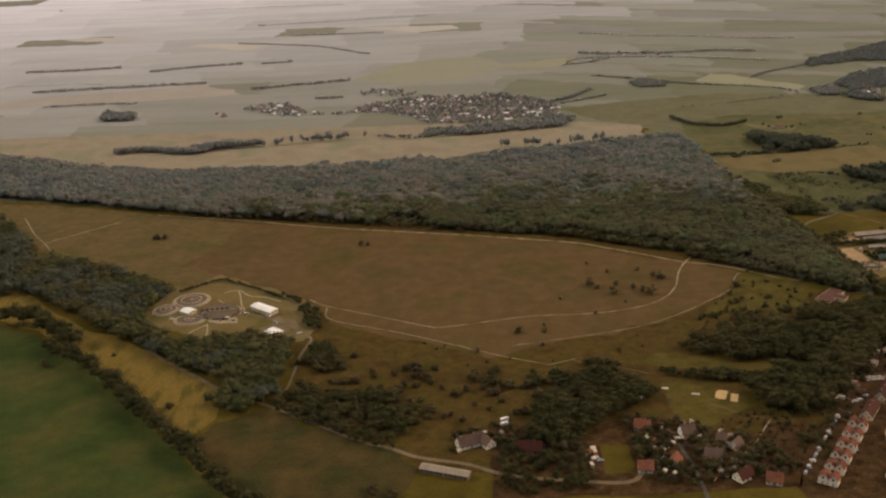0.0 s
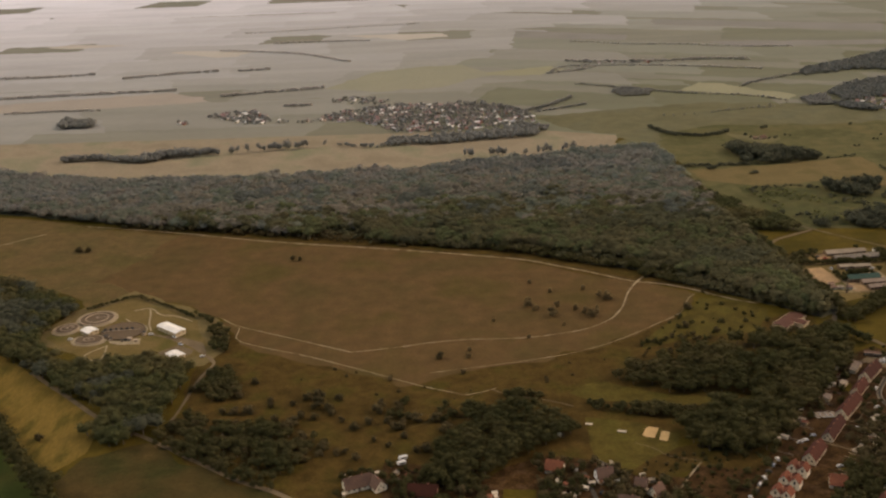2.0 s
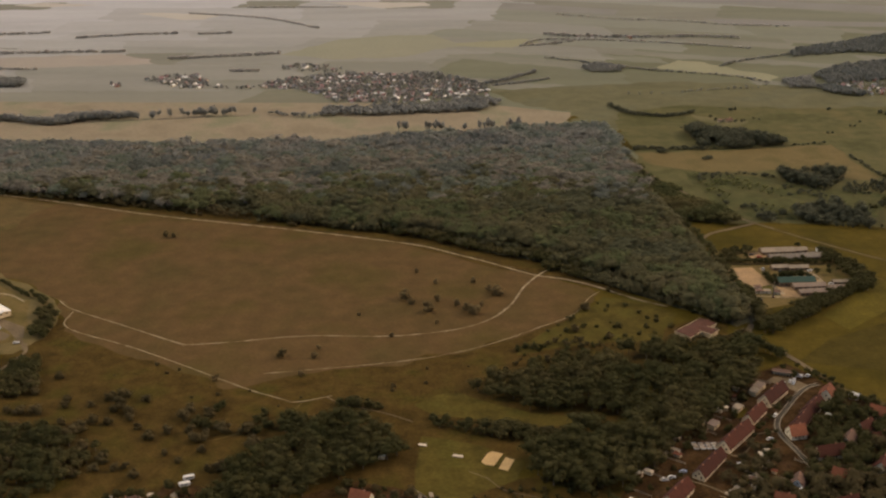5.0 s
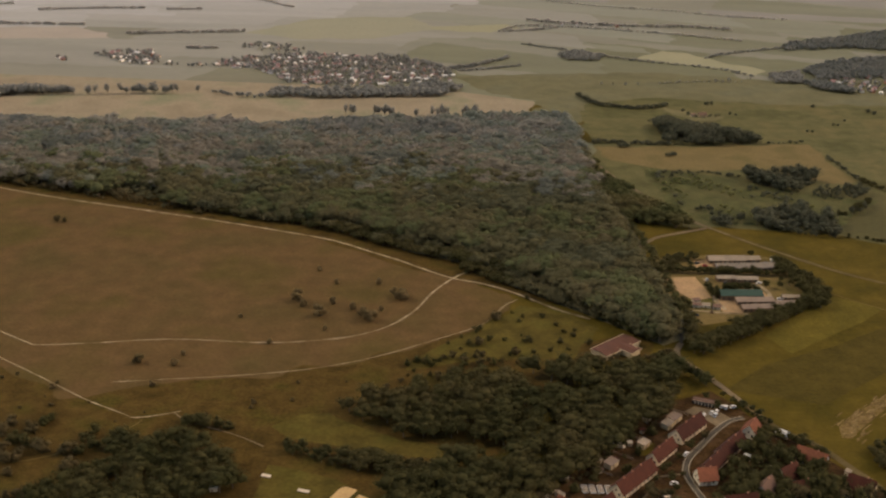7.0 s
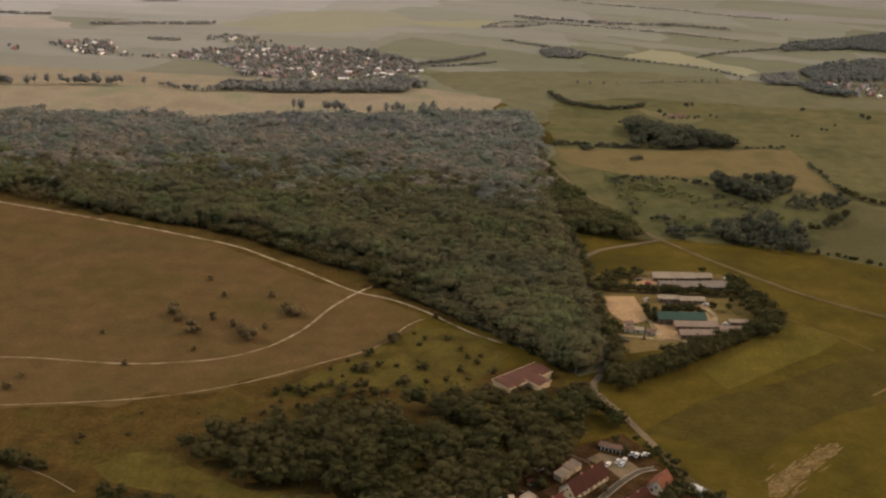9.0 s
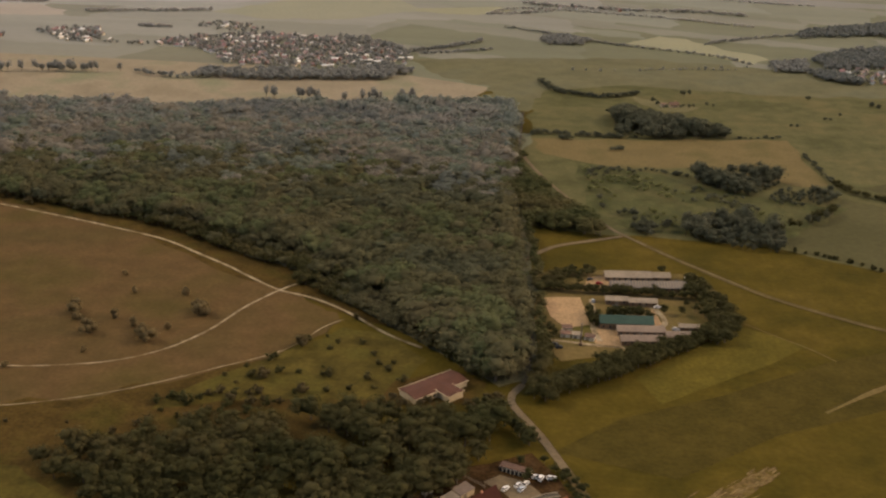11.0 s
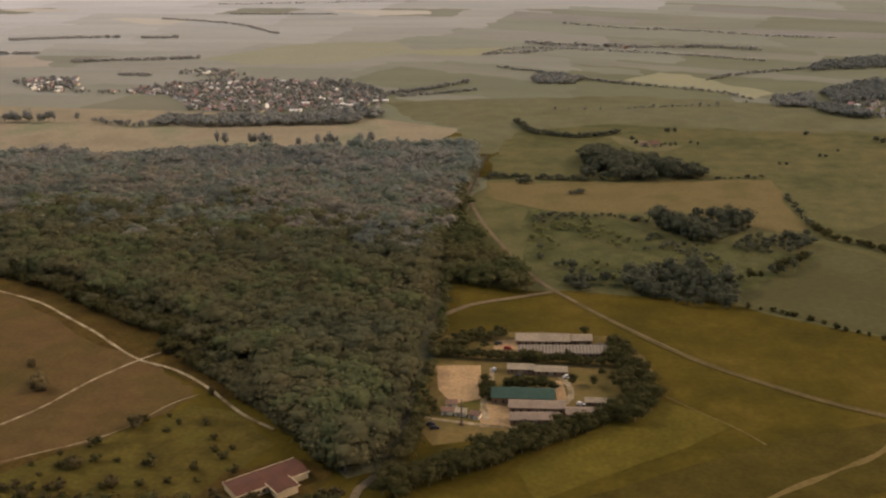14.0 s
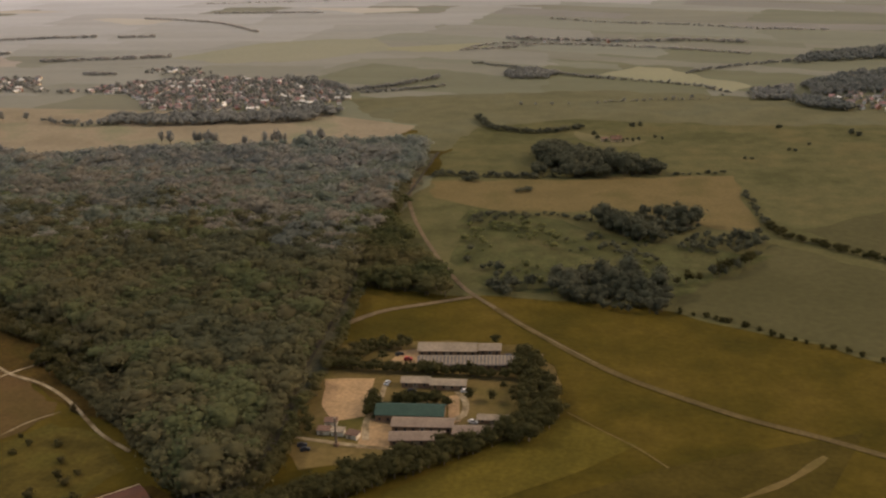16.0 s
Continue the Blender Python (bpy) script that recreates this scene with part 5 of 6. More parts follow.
# ---- farmstead ----
patch("farm_ground", [(256.3, 673.3), (279.7, 679.4), (314.1, 681.7), (327.1, 667), (331.5, 642.6), (318.7, 619.5), (292.9, 606.7), (269.5, 596.4), (260.9, 607), (257.5, 640.1)], 0.10, M_TAN, "dry trampled grass of the farmstead", 1.5)
patch("riding_yard", [(259.6, 648), (274.5, 650.7), (278.4, 627), (270.8, 622.6), (264, 631.6)], 0.16, M_YARD, "bare sandy riding yard", 0.8)
patch("farm_apron", [(278.4, 625.9), (287.5, 626.4), (289.7, 610.4), (281.1, 609.3)], 0.18, M_YARD, "pale sandy farmyard", 0.6)
ribbon("farm_drive", [(278.8, 649.3), (280, 633.8), (279.5, 624.8), (282.2, 613.9)], 1.8, 0.20, M_TRACK, "pale farm drive")
patch("farm_yard", [(280.4, 612.6), (288.6, 613.6), (286.4, 624.6), (281.5, 627), (280.7, 622.2)], 0.185, M_YARD, "sandy yard between farm buildings", 0.4)
patch("farm_yard", [(297.7, 642.1), (302, 643.8), (305.6, 627.9), (303.1, 626.3), (300.5, 636)], 0.19, M_YARD, "sandy yard beside the stables", 0.4)
ribbon("farm_drive", [(260.9, 612.6), (270.5, 611.5), (281.1, 610.5), (291.8, 610)], 1.6, 0.21, M_TRACK, "pale farm drive")
ribbon("farm_drive", [(300.8, 646.2), (304.6, 639.8), (305.7, 631.5), (301.4, 627.8), (288.6, 626.1)], 2.0, 0.22, M_TRACK, "pale farm drive")
patch("upper_yard", [(275.5, 661.3), (285.2, 661.4), (284, 674.1), (276.6, 671.4)], 0.17, M_YARD, "sandy yard beside a barn", 0.8)
patch("upper_yard", [(308.8, 665.7), (322.8, 666.7), (322.7, 675.6), (309.8, 674.7)], 0.17, M_ROAD, "grey yard beside a barn", 0.8)
BARNS = "long low farm building with a weathered sheet roof"
def barn(x, y, ang, L, W, eave, ridge, wall, roof, label=BARNS):
    return house("barn", L, W, eave, ridge, wall, roof, label, "barn", "farm buildings", 2, False, M_GREY, 1, pose(x, y, 0, 0, 0, ang))
barn(292.6, 672.5, 7, 18.3, 6, 2.0, 3.4, M_BARN, M_GREY, "long farm building with a pale sheet roof")
barn(305.8, 674.4, 8, 6.7, 5.1, 2.0, 2.9, M_BARN, M_GREY)
ribbed = barn(300.3, 663.8, 8.4, 29.6, 6.6, 1.9, 3.2, M_BARN, material("dark_sheet", [(0.16, 0.13, 0.10), (0.12, 0.10, 0.08)], 4, 0.6), "long barn with a dark ribbed sheet roof")
for k in range(26):
    for side in (-1, 1):
        bm = boxed(-0.24, -1.75, -0.05, 0.24, 1.75, 0.05)
        part("rib", bm, M_GREY, ribbed, "", Matrix.Translation((-14.1 + 1.13 * k, side * 1.74, 2.74)) @ pose(0, 0, 0, -side * math.degrees(math.atan2(1.3, 3.33)), 0, 0))
barn(288, 648.3, 5.8, 8.2, 4, 1.9, 2.7, M_BARN, M_GREY)
barn(297.9, 648.3, 4.8, 10.3, 4, 1.8, 2.6, M_BARN, M_GREY)
barn(291.3, 628.5, 5.7, 18.9, 6.9, 2.5, 3.9, M_BARN, M_TEAL, "riding hall with a dark green sheet roof")
barn(296.3, 622.4, 6.1, 16.6, 4.9, 2.2, 3.2, M_BARN, M_RUSSET)
barn(310.4, 620.7, 6.6, 10.4, 4.7, 1.9, 2.8, M_BARN, M_RUSSET)
barn(296.4, 615.2, 9.7, 14.5, 4.6, 2.0, 3.0, M_BARN, M_RUSSET)
barn(314.5, 629.3, 3.6, 8.4, 2.9, 1.5, 2.1, M_BARN, M_GREY)
shed(316.9, 676.3, 7, 2.8, 2.2, 1.5, M_GREY, M_WALL[1], "small grey-roofed shed in the farmyard", group="farmyard sheds")
for x, y, a, c in ((317.9, 671.4, 10, "dark"), (315, 669.1, 80, "white"), (319.9, 668.7, 20, "silver"), (277.7, 668.1, 40, "dark"), (281.4, 664.8, 10, "red"), (287.9, 643.4, 0, "dark")):
    car(x, y, a, c)
for x, y, a in ((270, 615.9, 5), (274.1, 615.8, 0), (278.6, 614.8, -15), (270.4, 620.9, 10)):
    shed(x, y, a, 3.4, 2.2, 1.4, M_ROOF[2] if a else M_GREY, M_WALL[0], "low brown farmyard shed", group="farmyard sheds")
for x, y, a, c in ((314.6, 669.7, 80, "white"), (318, 669, 10, "white"), (319.9, 671, 60, "silver"), (312.4, 671.3, 20, "dark"), (309.2, 627.4, 0, "white"), (266.5, 608, 20, "dark"), (268.1, 605.9, 20, "dark"), (279.4, 647.4, 85, "silver"), (303.5, 645.6, 15, "white")):
    car(x, y, a, c)
# Stands for a power pole; the plinth and rim are added
stack = new("chimney_stack")
bm = bmesh.new()
bmesh.ops.create_cone(bm, cap_ends=True, segments=12, radius1=0.32, radius2=0.2, depth=8.2, matrix=Matrix.Translation((0, 0, 4.1)))
part("shaft", bm, M_BARK, stack)
part("plinth", boxed(-0.6, -0.6, 0, 0.6, 0.6, 0.9), M_BARN, stack)
bm = bmesh.new()
bmesh.ops.create_cone(bm, cap_ends=True, segments=12, radius1=0.36, radius2=0.36, depth=0.3, matrix=Matrix.Translation((0, 0, 8.2)))
part("rim", bm, M_GREY, stack)
stack.matrix_basis = pose(275.5, 609.7, 0.16)
tagged(stack, "tall slim dark power pole in the farmyard", "chimney")

# ---- red hall beside the forest ----
patch("hall_court", [(213.4, 559.9), (231.4, 557.6), (244.1, 567.2), (246.1, 577.3), (235.5, 583.3), (216.5, 573.3)], 0.15, M_ROUGH, "rough grass round the hall", 1)
hall = new("red_hall")
for names, (L, W, eave, ridge), at in ((("wall", "roof"), (20.6, 8.2, 2.2, 2.7), pose(230.0, 569.3, 0, 0, 0, 46.5)), (("wing", "wing_roof"), (8.2, 6.0, 2.3, 2.75), pose(234.7, 567.1, 0.05, 0, 0, -41))):
    part(names[0], gable_body(L, W, eave, ridge), M_BUFF, hall, "", at)
    part(names[1], gable_roof(L, W, eave, ridge, 0.3), M_HALL, hall, "dull red metal roof", at)
    for side in (-1, 1):
        part("gutter", boxed(-L / 2 - 0.35, -0.09, eave - 0.16, L / 2 + 0.35, 0.09, eave + 0.16), M_BUFF, hall, "cream gutter board", at @ pose(0, side * (W / 2 + 0.38), 0))
        part("barge_board", boxed(-0.06, -W / 2 - 0.3, eave - 0.25, 0.06, W / 2 + 0.3, eave + 0.05), M_BUFF, hall, "cream barge board", at @ pose(side * (L / 2 + 0.36), 0, 0))
for k in range(5):
    part("window", boxed(-0.45, -0.05, 0.8, 0.45, 0.05, 1.6), M_GLASS, hall, "", pose(230.0, 569.3, 0, 0, 0, 46.5) @ pose(-9.2 + 1.6 * k, -4.12, 0))
for k in (-1, 1):
    part("door", boxed(-0.05, -0.7, 0, 0.05, 0.7, 2.0), M_GLASS, hall, "", pose(230.0, 569.3, 0, 0, 0, 46.5) @ pose(10.32, 1.8 * k, 0))
tagged(hall, "low hall with a dull red roof and cream walls", "hall")

# ---- sewage works ----
M_DRIVE = material("pale_gravel", [(0.30, 0.23, 0.135), (0.23, 0.175, 0.102)], 5, 0.8, mottle=0.2, spec=0.03)
M_CONC = material("concrete", [(0.34, 0.255, 0.165), (0.27, 0.20, 0.13)], 3, 0.5, mottle=0.15)
patch("works_verge", [(-177.4, 616.3), (-148.5, 647.9), (-93.5, 606.8), (-77.6, 586.4), (-73.5, 556.7), (-81.4, 539.1), (-122.7, 536.8), (-186.9, 577.6)], 0.143, M_DRY, "dry grass round the sewage works", 2)
patch("works_ground", [(-169.7, 613.6), (-146.5, 637.4), (-98.4, 598), (-84.4, 561.4), (-87.4, 551.6), (-102.1, 542.2), (-116.9, 557.4), (-118.8, 546.6), (-135.4, 546.7), (-150, 552.3), (-179.2, 580.2)], 0.15, M_TAN, "trampled grass of the sewage works", 1)
ribbon("works_drive", [(-119.2, 580.5), (-109, 575.4), (-96, 565.6), (-82.3, 550.6), (-77.6, 543)], 1.9, 0.2, M_ROAD, "pale gravel drive of the works")
ribbon("works_loop", [(-141.2, 568), (-145.5, 562.5), (-149.6, 556.2), (-147.2, 551), (-142.5, 549.8), (-139, 551.6), (-139.6, 559), (-141.2, 568)], 0.9, 0.2, M_DRIVE, "grey loop road of the works", 0.1)
patch("works_yard", [(-112.6, 579.2), (-102.9, 576.5), (-88.3, 567.4), (-83.6, 554.9), (-94.5, 563.9), (-105.5, 571)], 0.17, M_ROAD, "grey paved yard of the works", 0.4)
patch("works_yard", [(-110.5, 557.1), (-101.5, 565.7), (-91.2, 558.4), (-91.7, 553.8), (-101.9, 544.8)], 0.175, M_ROAD, "grey paved yard beside a white shed", 0.4)
patch("works_yard", [(-143.5, 575.6), (-136.5, 573.2), (-124.8, 576.2), (-123.5, 568.5), (-135.4, 568.6), (-140.6, 571)], 0.18, M_DRIVE, "pale concrete apron of the works", 0.4)
M_WATER = material("murky_water", [(0.096, 0.064, 0.033), (0.112, 0.074, 0.040)], 3, 0.5, rough=0.6, spec=0.05, mottle=0.05)


def ring_wall(r0, r1, z0, z1, n=40):
    bm = bmesh.new()
    loops = [[bm.verts.new((r * math.cos(6.28319 * k / n), r * math.sin(6.28319 * k / n), z)) for k in range(n)] for r, z in ((r0, z0), (r1, z0), (r1, z1), (r0, z1))]
    for i in range(4):
        for k in range(n):
            bm.faces.new((loops[i][k], loops[i][(k + 1) % n], loops[(i + 1) % 4][(k + 1) % n], loops[(i + 1) % 4][k]))
    return bm


def tank(x, y, r, inner, label, turn, oval=1.0):
    """A settling tank: walkway, rim, water, an inner ring and a hub."""
    root = new("settling_tank")
    part("rim", ring_wall(r - 0.5, r, 0, 0.9), M_CONC, root)
    part("water", ring_wall(0.2, r - 0.5, 0.3, 0.75), M_WATER, root, "murky brown water")
    part("inner_wall", ring_wall(inner - 0.5, inner, 0.3, 1.05), M_CONC, root)
    part("path", ring_wall(r, r + 1.9, 0.0, 0.25), M_DRIVE, root, "pale gravel walkway")
    part("hub", ring_wall(0.02, 0.8, 0.3, 1.3, 14), M_CONC, root)
    part("bridge", boxed(0.6, -0.16, 0.95, r, 0.16, 1.1), M_CONC, root)
    root.matrix_basis = pose(x, y, 0.15, 0, 0, turn) @ Matrix.Diagonal((1, oval, 1, 1))
    return tagged(root, label, "tank", "settling tanks")


M_TARRED = material("tarred_steel", [(0.035, 0.030, 0.024), (0.050, 0.042, 0.034)], 3, 0.5, mottle=0.15)
tank(-158.4, 605.0, 10.0, 6.6, "round concrete settling tank with an inner ring", 20)
tank(-171.4, 591.4, 7.0, 4.0, "round concrete settling tank beside trees", 60, 0.9)
tank(-153.4, 575.0, 8.2, 3.2, "oval settling tank with dark water", -4, 0.75)
basin = new("aeration_basin")
part("rim", ring_wall(11.6, 12.0, 0, 0.7), M_WATER, basin, "stained brown rim")
part("water", ring_wall(0.1, 11.6, 0.2, 0.55), M_WATER, basin, "murky brown water")
part("catwalk", boxed(-11.5, -0.3, 0.8, 9.5, 0.3, 0.95), M_CONC, basin, "narrow concrete catwalk", pose(0, 0, 0, 0, 0, 6))
for k in range(6):
    part("aerator", boxed(-0.55, -0.75, 0.5, 0.55, 0.75, 1.5), M_TARRED, basin, "dark surface aerator", pose(-10.5 + 3.0 * k, 1.1 + 0.25 * k, 0, 0, 0, 8 * k))
basin.matrix_basis = pose(-137.6, 586.3, 0.15)
tagged(basin, "large round aeration basin with murky brown water", "basin")
ribbon("works_path", [(-141.4, 604.1), (-137.2, 599.6), (-132.5, 597.2), (-128.3, 594.4), (-125.0, 589.5), (-124.6, 583.5)], 0.9, 0.2, M_DRIVE, "curved pale path round the basin", 0.2)
for x, y, a, L, h, m in ((-144.2, 577.2, 10, 2.2, 1.9, M_TARRED), (-141, 574.4, 40, 1.6, 1.6, M_TARRED), (-130.2, 573.6, -20, 2.4, 1.7, M_CONC), (-126.4, 571.6, 15, 2.0, 1.5, M_CONC), (-124.2, 580.6, 60, 2.2, 2.0, M_TARRED), (-134.2, 572.4, 0, 1.4, 1.3, M_TARRED), (-147.9, 583.6, 70, 1.8, 1.6, M_TARRED)):
    shed(x, y, a, L, L * 0.7, h, m, M_CONC, "small concrete pump hut beside the basin", "pump_hut", 0.15, "shed", "pump huts")
house("pump_house", 7.6, 6.6, 2.2, 2.9, M_BUFF, M_LIGHT, "pump house with a white roof between the tanks", "house", "", 2, False, M_GREY, 1, pose(-156.2, 585.2, 0, 0, 0, -38))
house("works_hall", 17.4, 6.6, 2.6, 3.2, M_BUFF, M_LIGHT, "works hall with a long white roof", "hall", "", 2, False, M_GREY, 1, pose(-109.5, 584.0, 0, 0, 0, -40))
house("works_shed", 8.4, 6.6, 1.9, 2.5, M_BUFF, M_LIGHT, "works shed with a white roof", "shed", "", 2, False, M_GREY, 1, pose(-98.9, 550.5, 0, 0, 0, -42))
for x, y, a, c in ((-106.1, 575.6, -30, "white"), (-120.4, 580.4, 10, "white"), (-84.4, 549.6, 20, "white"), (-164.7, 576.9, 30, "white"), (-132.1, 574, 20, "dark"), (-100.2, 565.8, -40, "silver")):
    car(x, y, a, c)
for pts in ([(-140.1, 615.6), (-130.8, 619.2), (-122.4, 608.6), (-112.4, 605.9), (-101.3, 597.8)], [(-130.8, 617.5), (-128.7, 610.9), (-125.9, 596.4), (-122, 586)]):
    ribbon("works_path", pts, 0.9, 0.2, M_DRIVE, "pale trodden path of the works", 0.4)
wood_line("works_hedge", [(-169, 619.2), (-161.6, 624.2), (-145.5, 636.3), (-136.8, 631.6), (-126, 624.1), (-115, 614.6), (-100.8, 602.4)], 1.1, 1.8, 3.0, 1, "dark hedge along the works fence", rng, 0.6, 1.2)

# ---- settlement ----
patch("gardens", [(146.2, 375), (166.9, 416.5), (208.5, 476.8), (246.4, 528.5), (263.3, 538.3), (274.1, 521), (315.1, 467.2), (347.9, 399.2), (337.3, 342.7), (156.8, 336.9)], 0.11, M_SOIL, "garden plots with soil and grass", 1)
patch("gardens", [(17.2, 373.6), (18.9, 438.6), (43.3, 433.2), (63.7, 425.3), (88.1, 441.6), (106.7, 435.9), (123.2, 423.5), (137.7, 421.9), (164.8, 416.4), (148.3, 376.2)], 0.11, M_SOIL, "garden plots with soil and grass", 2)
patch("lawn", [(68.7, 415.7), (82.1, 414.8), (81, 392.3), (67.6, 391.1)], 0.15, M_MEADOW, "green garden lawn", 0.5)
patch("allotment", [(136.7, 414.2), (151.2, 430.1), (173.1, 425.5), (152.4, 388.4), (127.5, 395.1)], 0.15, M_SOIL, "overgrown allotment plot", 0.8)
patch("allotment", [(118, 426.5), (143.9, 444.1), (152.2, 446.6), (185.6, 445.9), (179.4, 430.2), (173.1, 425.5), (152.2, 429.1), (133.6, 419.5)], 0.145, M_ROUGH, "overgrown grass beside the allotments", 0.8)
ribbon("garden_path", [(152.3, 432.1), (145, 421.1), (137.8, 409.6)], 0.7, 0.2, M_TRACK, "pale garden path", 0.2)
patch("playing_field", [(108.6, 473.1), (132.4, 466.6), (148, 455.2), (144.9, 444.1), (129.4, 433.6), (120.1, 423.3), (108.7, 434.9)], 0.16, M_GLADE, "mown playing field", 1)
ribbon("field_path", [(24.6, 466.4), (34.9, 471.3), (45.4, 480.7), (54.9, 490.5), (57.7, 496.9)], 0.45, 0.2, M_TAN, "faint path in rough grass", 0.4)
ribbon("field_path", [(67.5, 502.9), (74.2, 497.3), (92.2, 490.5), (104.4, 483.7)], 0.5, 0.2, M_ROAD, "pale path along a hedge", 0.4)
ribbon("field_path", [(127.6, 449.1), (134.5, 444.7), (140.2, 437.5), (152.6, 433.3)], 0.4, 0.2, M_ROAD, "pale path past the sand courts", 0.3)
M_COURT = material("court_sand", [(0.46, 0.29, 0.12), (0.38, 0.24, 0.10)], 5, 1.0, mottle=0.15, spec=0.03)
patch("garage_court", [(251.1, 521.4), (255.5, 525.6), (263.3, 523.2), (267.7, 517.9), (261.3, 512), (257.5, 517.1)], 0.19, M_ROAD, "paved court before the garages", 0.2)
patch("lawn", [(230.6, 495.5), (234.3, 501.2), (238, 498.1), (235.3, 489.9), (231.6, 490.4)], 0.16, M_MEADOW, "small green lawn behind the terrace", 0.3)
for pts in ([(131.8, 455.5), (134.2, 461.5), (136, 462.9), (140, 461.4), (136.6, 453), (133.5, 453.9)], [(138.2, 451.2), (140.9, 459), (144.2, 457.3), (141.6, 449.8)]):
    patch("sand_court", pts, 0.20, M_COURT, "pale sand court in the playing field", 0.4)
M_TERRACE = material("render_tan", [(0.56, 0.44, 0.28), (0.47, 0.36, 0.23)], 3, 0.6, mottle=0.08, each=0.15)
M_TWIN = material("tiles_rust", [(0.150, 0.046, 0.020), (0.118, 0.038, 0.018)], 3, 0.5, mottle=0.2, each=0.2)
TERRACE = "terraced house with a red tiled roof and cream gable"
for x, y, a, L, W, eave, ridge in ((250.1, 506.3, 51, 16.2, 5.6, 2.3, 5.4), (239.2, 490.6, 54, 13.0, 4.7, 2.0, 4.7), (228.0, 473.0, 52, 20.0, 5.6, 2.3, 5.3), (214.7, 453.6, 55, 18.4, 4.8, 2.0, 4.7), (200.0, 434.2, 54, 14.4, 5.6, 2.4, 5.4)):
    house("terraced_house", L, W, eave, ridge, M_TERRACE, M_ROOF[0], TERRACE, "house", "western terrace", 2, True, M_GREY, 1, pose(x, y, 0, 0, 0, a))
for x, y, a, L, W in ((263.2, 496.5, 53, 13.9, 5.2), (255.2, 484.8, 55, 13.6, 4.6)):
    house("terraced_house", L, W, 2.0, 4.8, M_TERRACE, M_ROOF[0], TERRACE, "house", "eastern terrace", 2, True, M_GREY, 1, pose(x, y, 0, 0, 0, a))
for k in range(6):
    x, y = 191.3 - 5.77 * k, 421.3 - 8.60 * k
    twin = new("twin_gabled_house")
    for side in (-1, 1):
        m = pose(0, side * 2.15, 0)
        part("wall", gable_body(4.8, 3.9, 3.2, 5.3), M_WALL[0], twin, "", m)
        part("roof", gable_roof(4.8, 3.9, 3.2, 5.3, 0.2), M_TWIN, twin, "", m)
        part("window", boxed(-2.48, side * 2.15 - 0.4, 2.6, -2.38, side * 2.15 + 0.4, 3.9), M_GLASS, twin)
        part("door", boxed(-2.48, side * 2.15 - 0.35, 0, -2.38, side * 2.15 + 0.35, 1.6), M_GREY, twin)
    part("chimney", boxed(-0.3, -0.3, 2.9, 0.3, 0.3, 5.6), M_WALL[2], twin)
    part("link", gable_body(4.6, 3.0, 1.4, 2.3), M_WALL[0], twin, "lower wing joining two houses", pose(4.7, 0, 0))
    part("link_roof", gable_roof(4.6, 3.0, 1.4, 2.3, 0.15), M_ROOF[0], twin, "", pose(4.8, 0, 0))
    twin.matrix_basis = pose(x - 2.0, y, 0, 0, 0, 56)
    tagged(twin, "twin-gabled house with cream fronts and orange roof", "house", "twin-gabled houses")
for k in range(11):
    car(184.1 - 3.11 * k, 432.1 - 4.64 * k, (100, 55, 140)[k % 3], ("white", "silver", "dark")[k % 3 if k % 4 else 0])
ribbon("forecourt", [(185.6, 434.9), (169, 410), (152.4, 385.1)], 1.3, 0.19, M_ROAD, "paved forecourt beside the twin-gabled houses", 0.2)
shed(114, 416.9, -19, 4.2, 3.0, 1.8, M_LIGHT, M_WALL[1], "white-roofed annex beside a house", "annex", 0.2, "shed", "garden sheds")
house("bungalow", 4.0, 2.8, 1.7, 2.6, M_WALL[1], M_LIGHT, "small white bungalow with a pale roof", "house", "", 2, False, M_GREY, 1, pose(283.3, 507.5, 0, 0, 0, -30.9))
for x, y, L, W in ((246.6, 514.7, 5.0, 3.4), (243.7, 510.1, 4.2, 3.0), (233.8, 496.2, 4.0, 2.8), (221.7, 482.9, 4.4, 3.0)):
    shed(x, y, 52, L, W, 1.9, M_RUSSET if L > 4.3 else M_GREY, M_BUFF, "russet-roofed annex behind the terrace", "annex", 0.3, "shed", "terrace annexes")
for x, y, h in ((267.3, 533.3, 3.4), (272.9, 526.5, 2.6), (276.2, 517.6, 3.0), (280.1, 514.7, 3.4), (290, 505.2, 3.8), (295.1, 497, 3.0)):
    tree(x, y, h, "round", M_LEAF[3], 0.9, "dark garden tree beside the road", "roadside garden trees", x * 7, "tree", "garden_tree")
for x, y, h in ((2.5, 425, 4.6), (6, 427, 5.2), (10, 428, 5.4), (14, 427, 5.0), (20, 425, 4.6), (23, 420, 4.2), (1, 414, 3.6), (25, 413, 4.4)):
    tree(x, y, h, "round", M_LEAF[3], 1.2, "dark garden tree round a lone house", "garden trees", x * 7, "tree", "garden_tree")
HOUSES = []
HOUSES += [(251.8, 477.2, 13, 6.2, 5.5, 1, 0), (272.4, 507.8, 62, 6.7, 5.8, 1, 0), (289, 491.2, -34, 9.6, 5.6, 1, 1), (300.6, 475.5, -29, 8, 6.2, 0, 0), (281.6, 473, 18, 7.6, 5.2, 0, 0), (269.7, 471.6, 57, 7.6, 5.2, 2, 0), (235.7, 431, -19, 6.3, 5.6, 1, 0), (243.5, 443.3, 67, 5.6, 4.2, 2, 1), (260.2, 463.3, 15, 10.5, 5.2, 0, 0), (278.8, 481.2, 40, 7.5, 5.4, 0, 0), (255.7, 429.8, 20, 9.0, 5.8, 0, 0)]
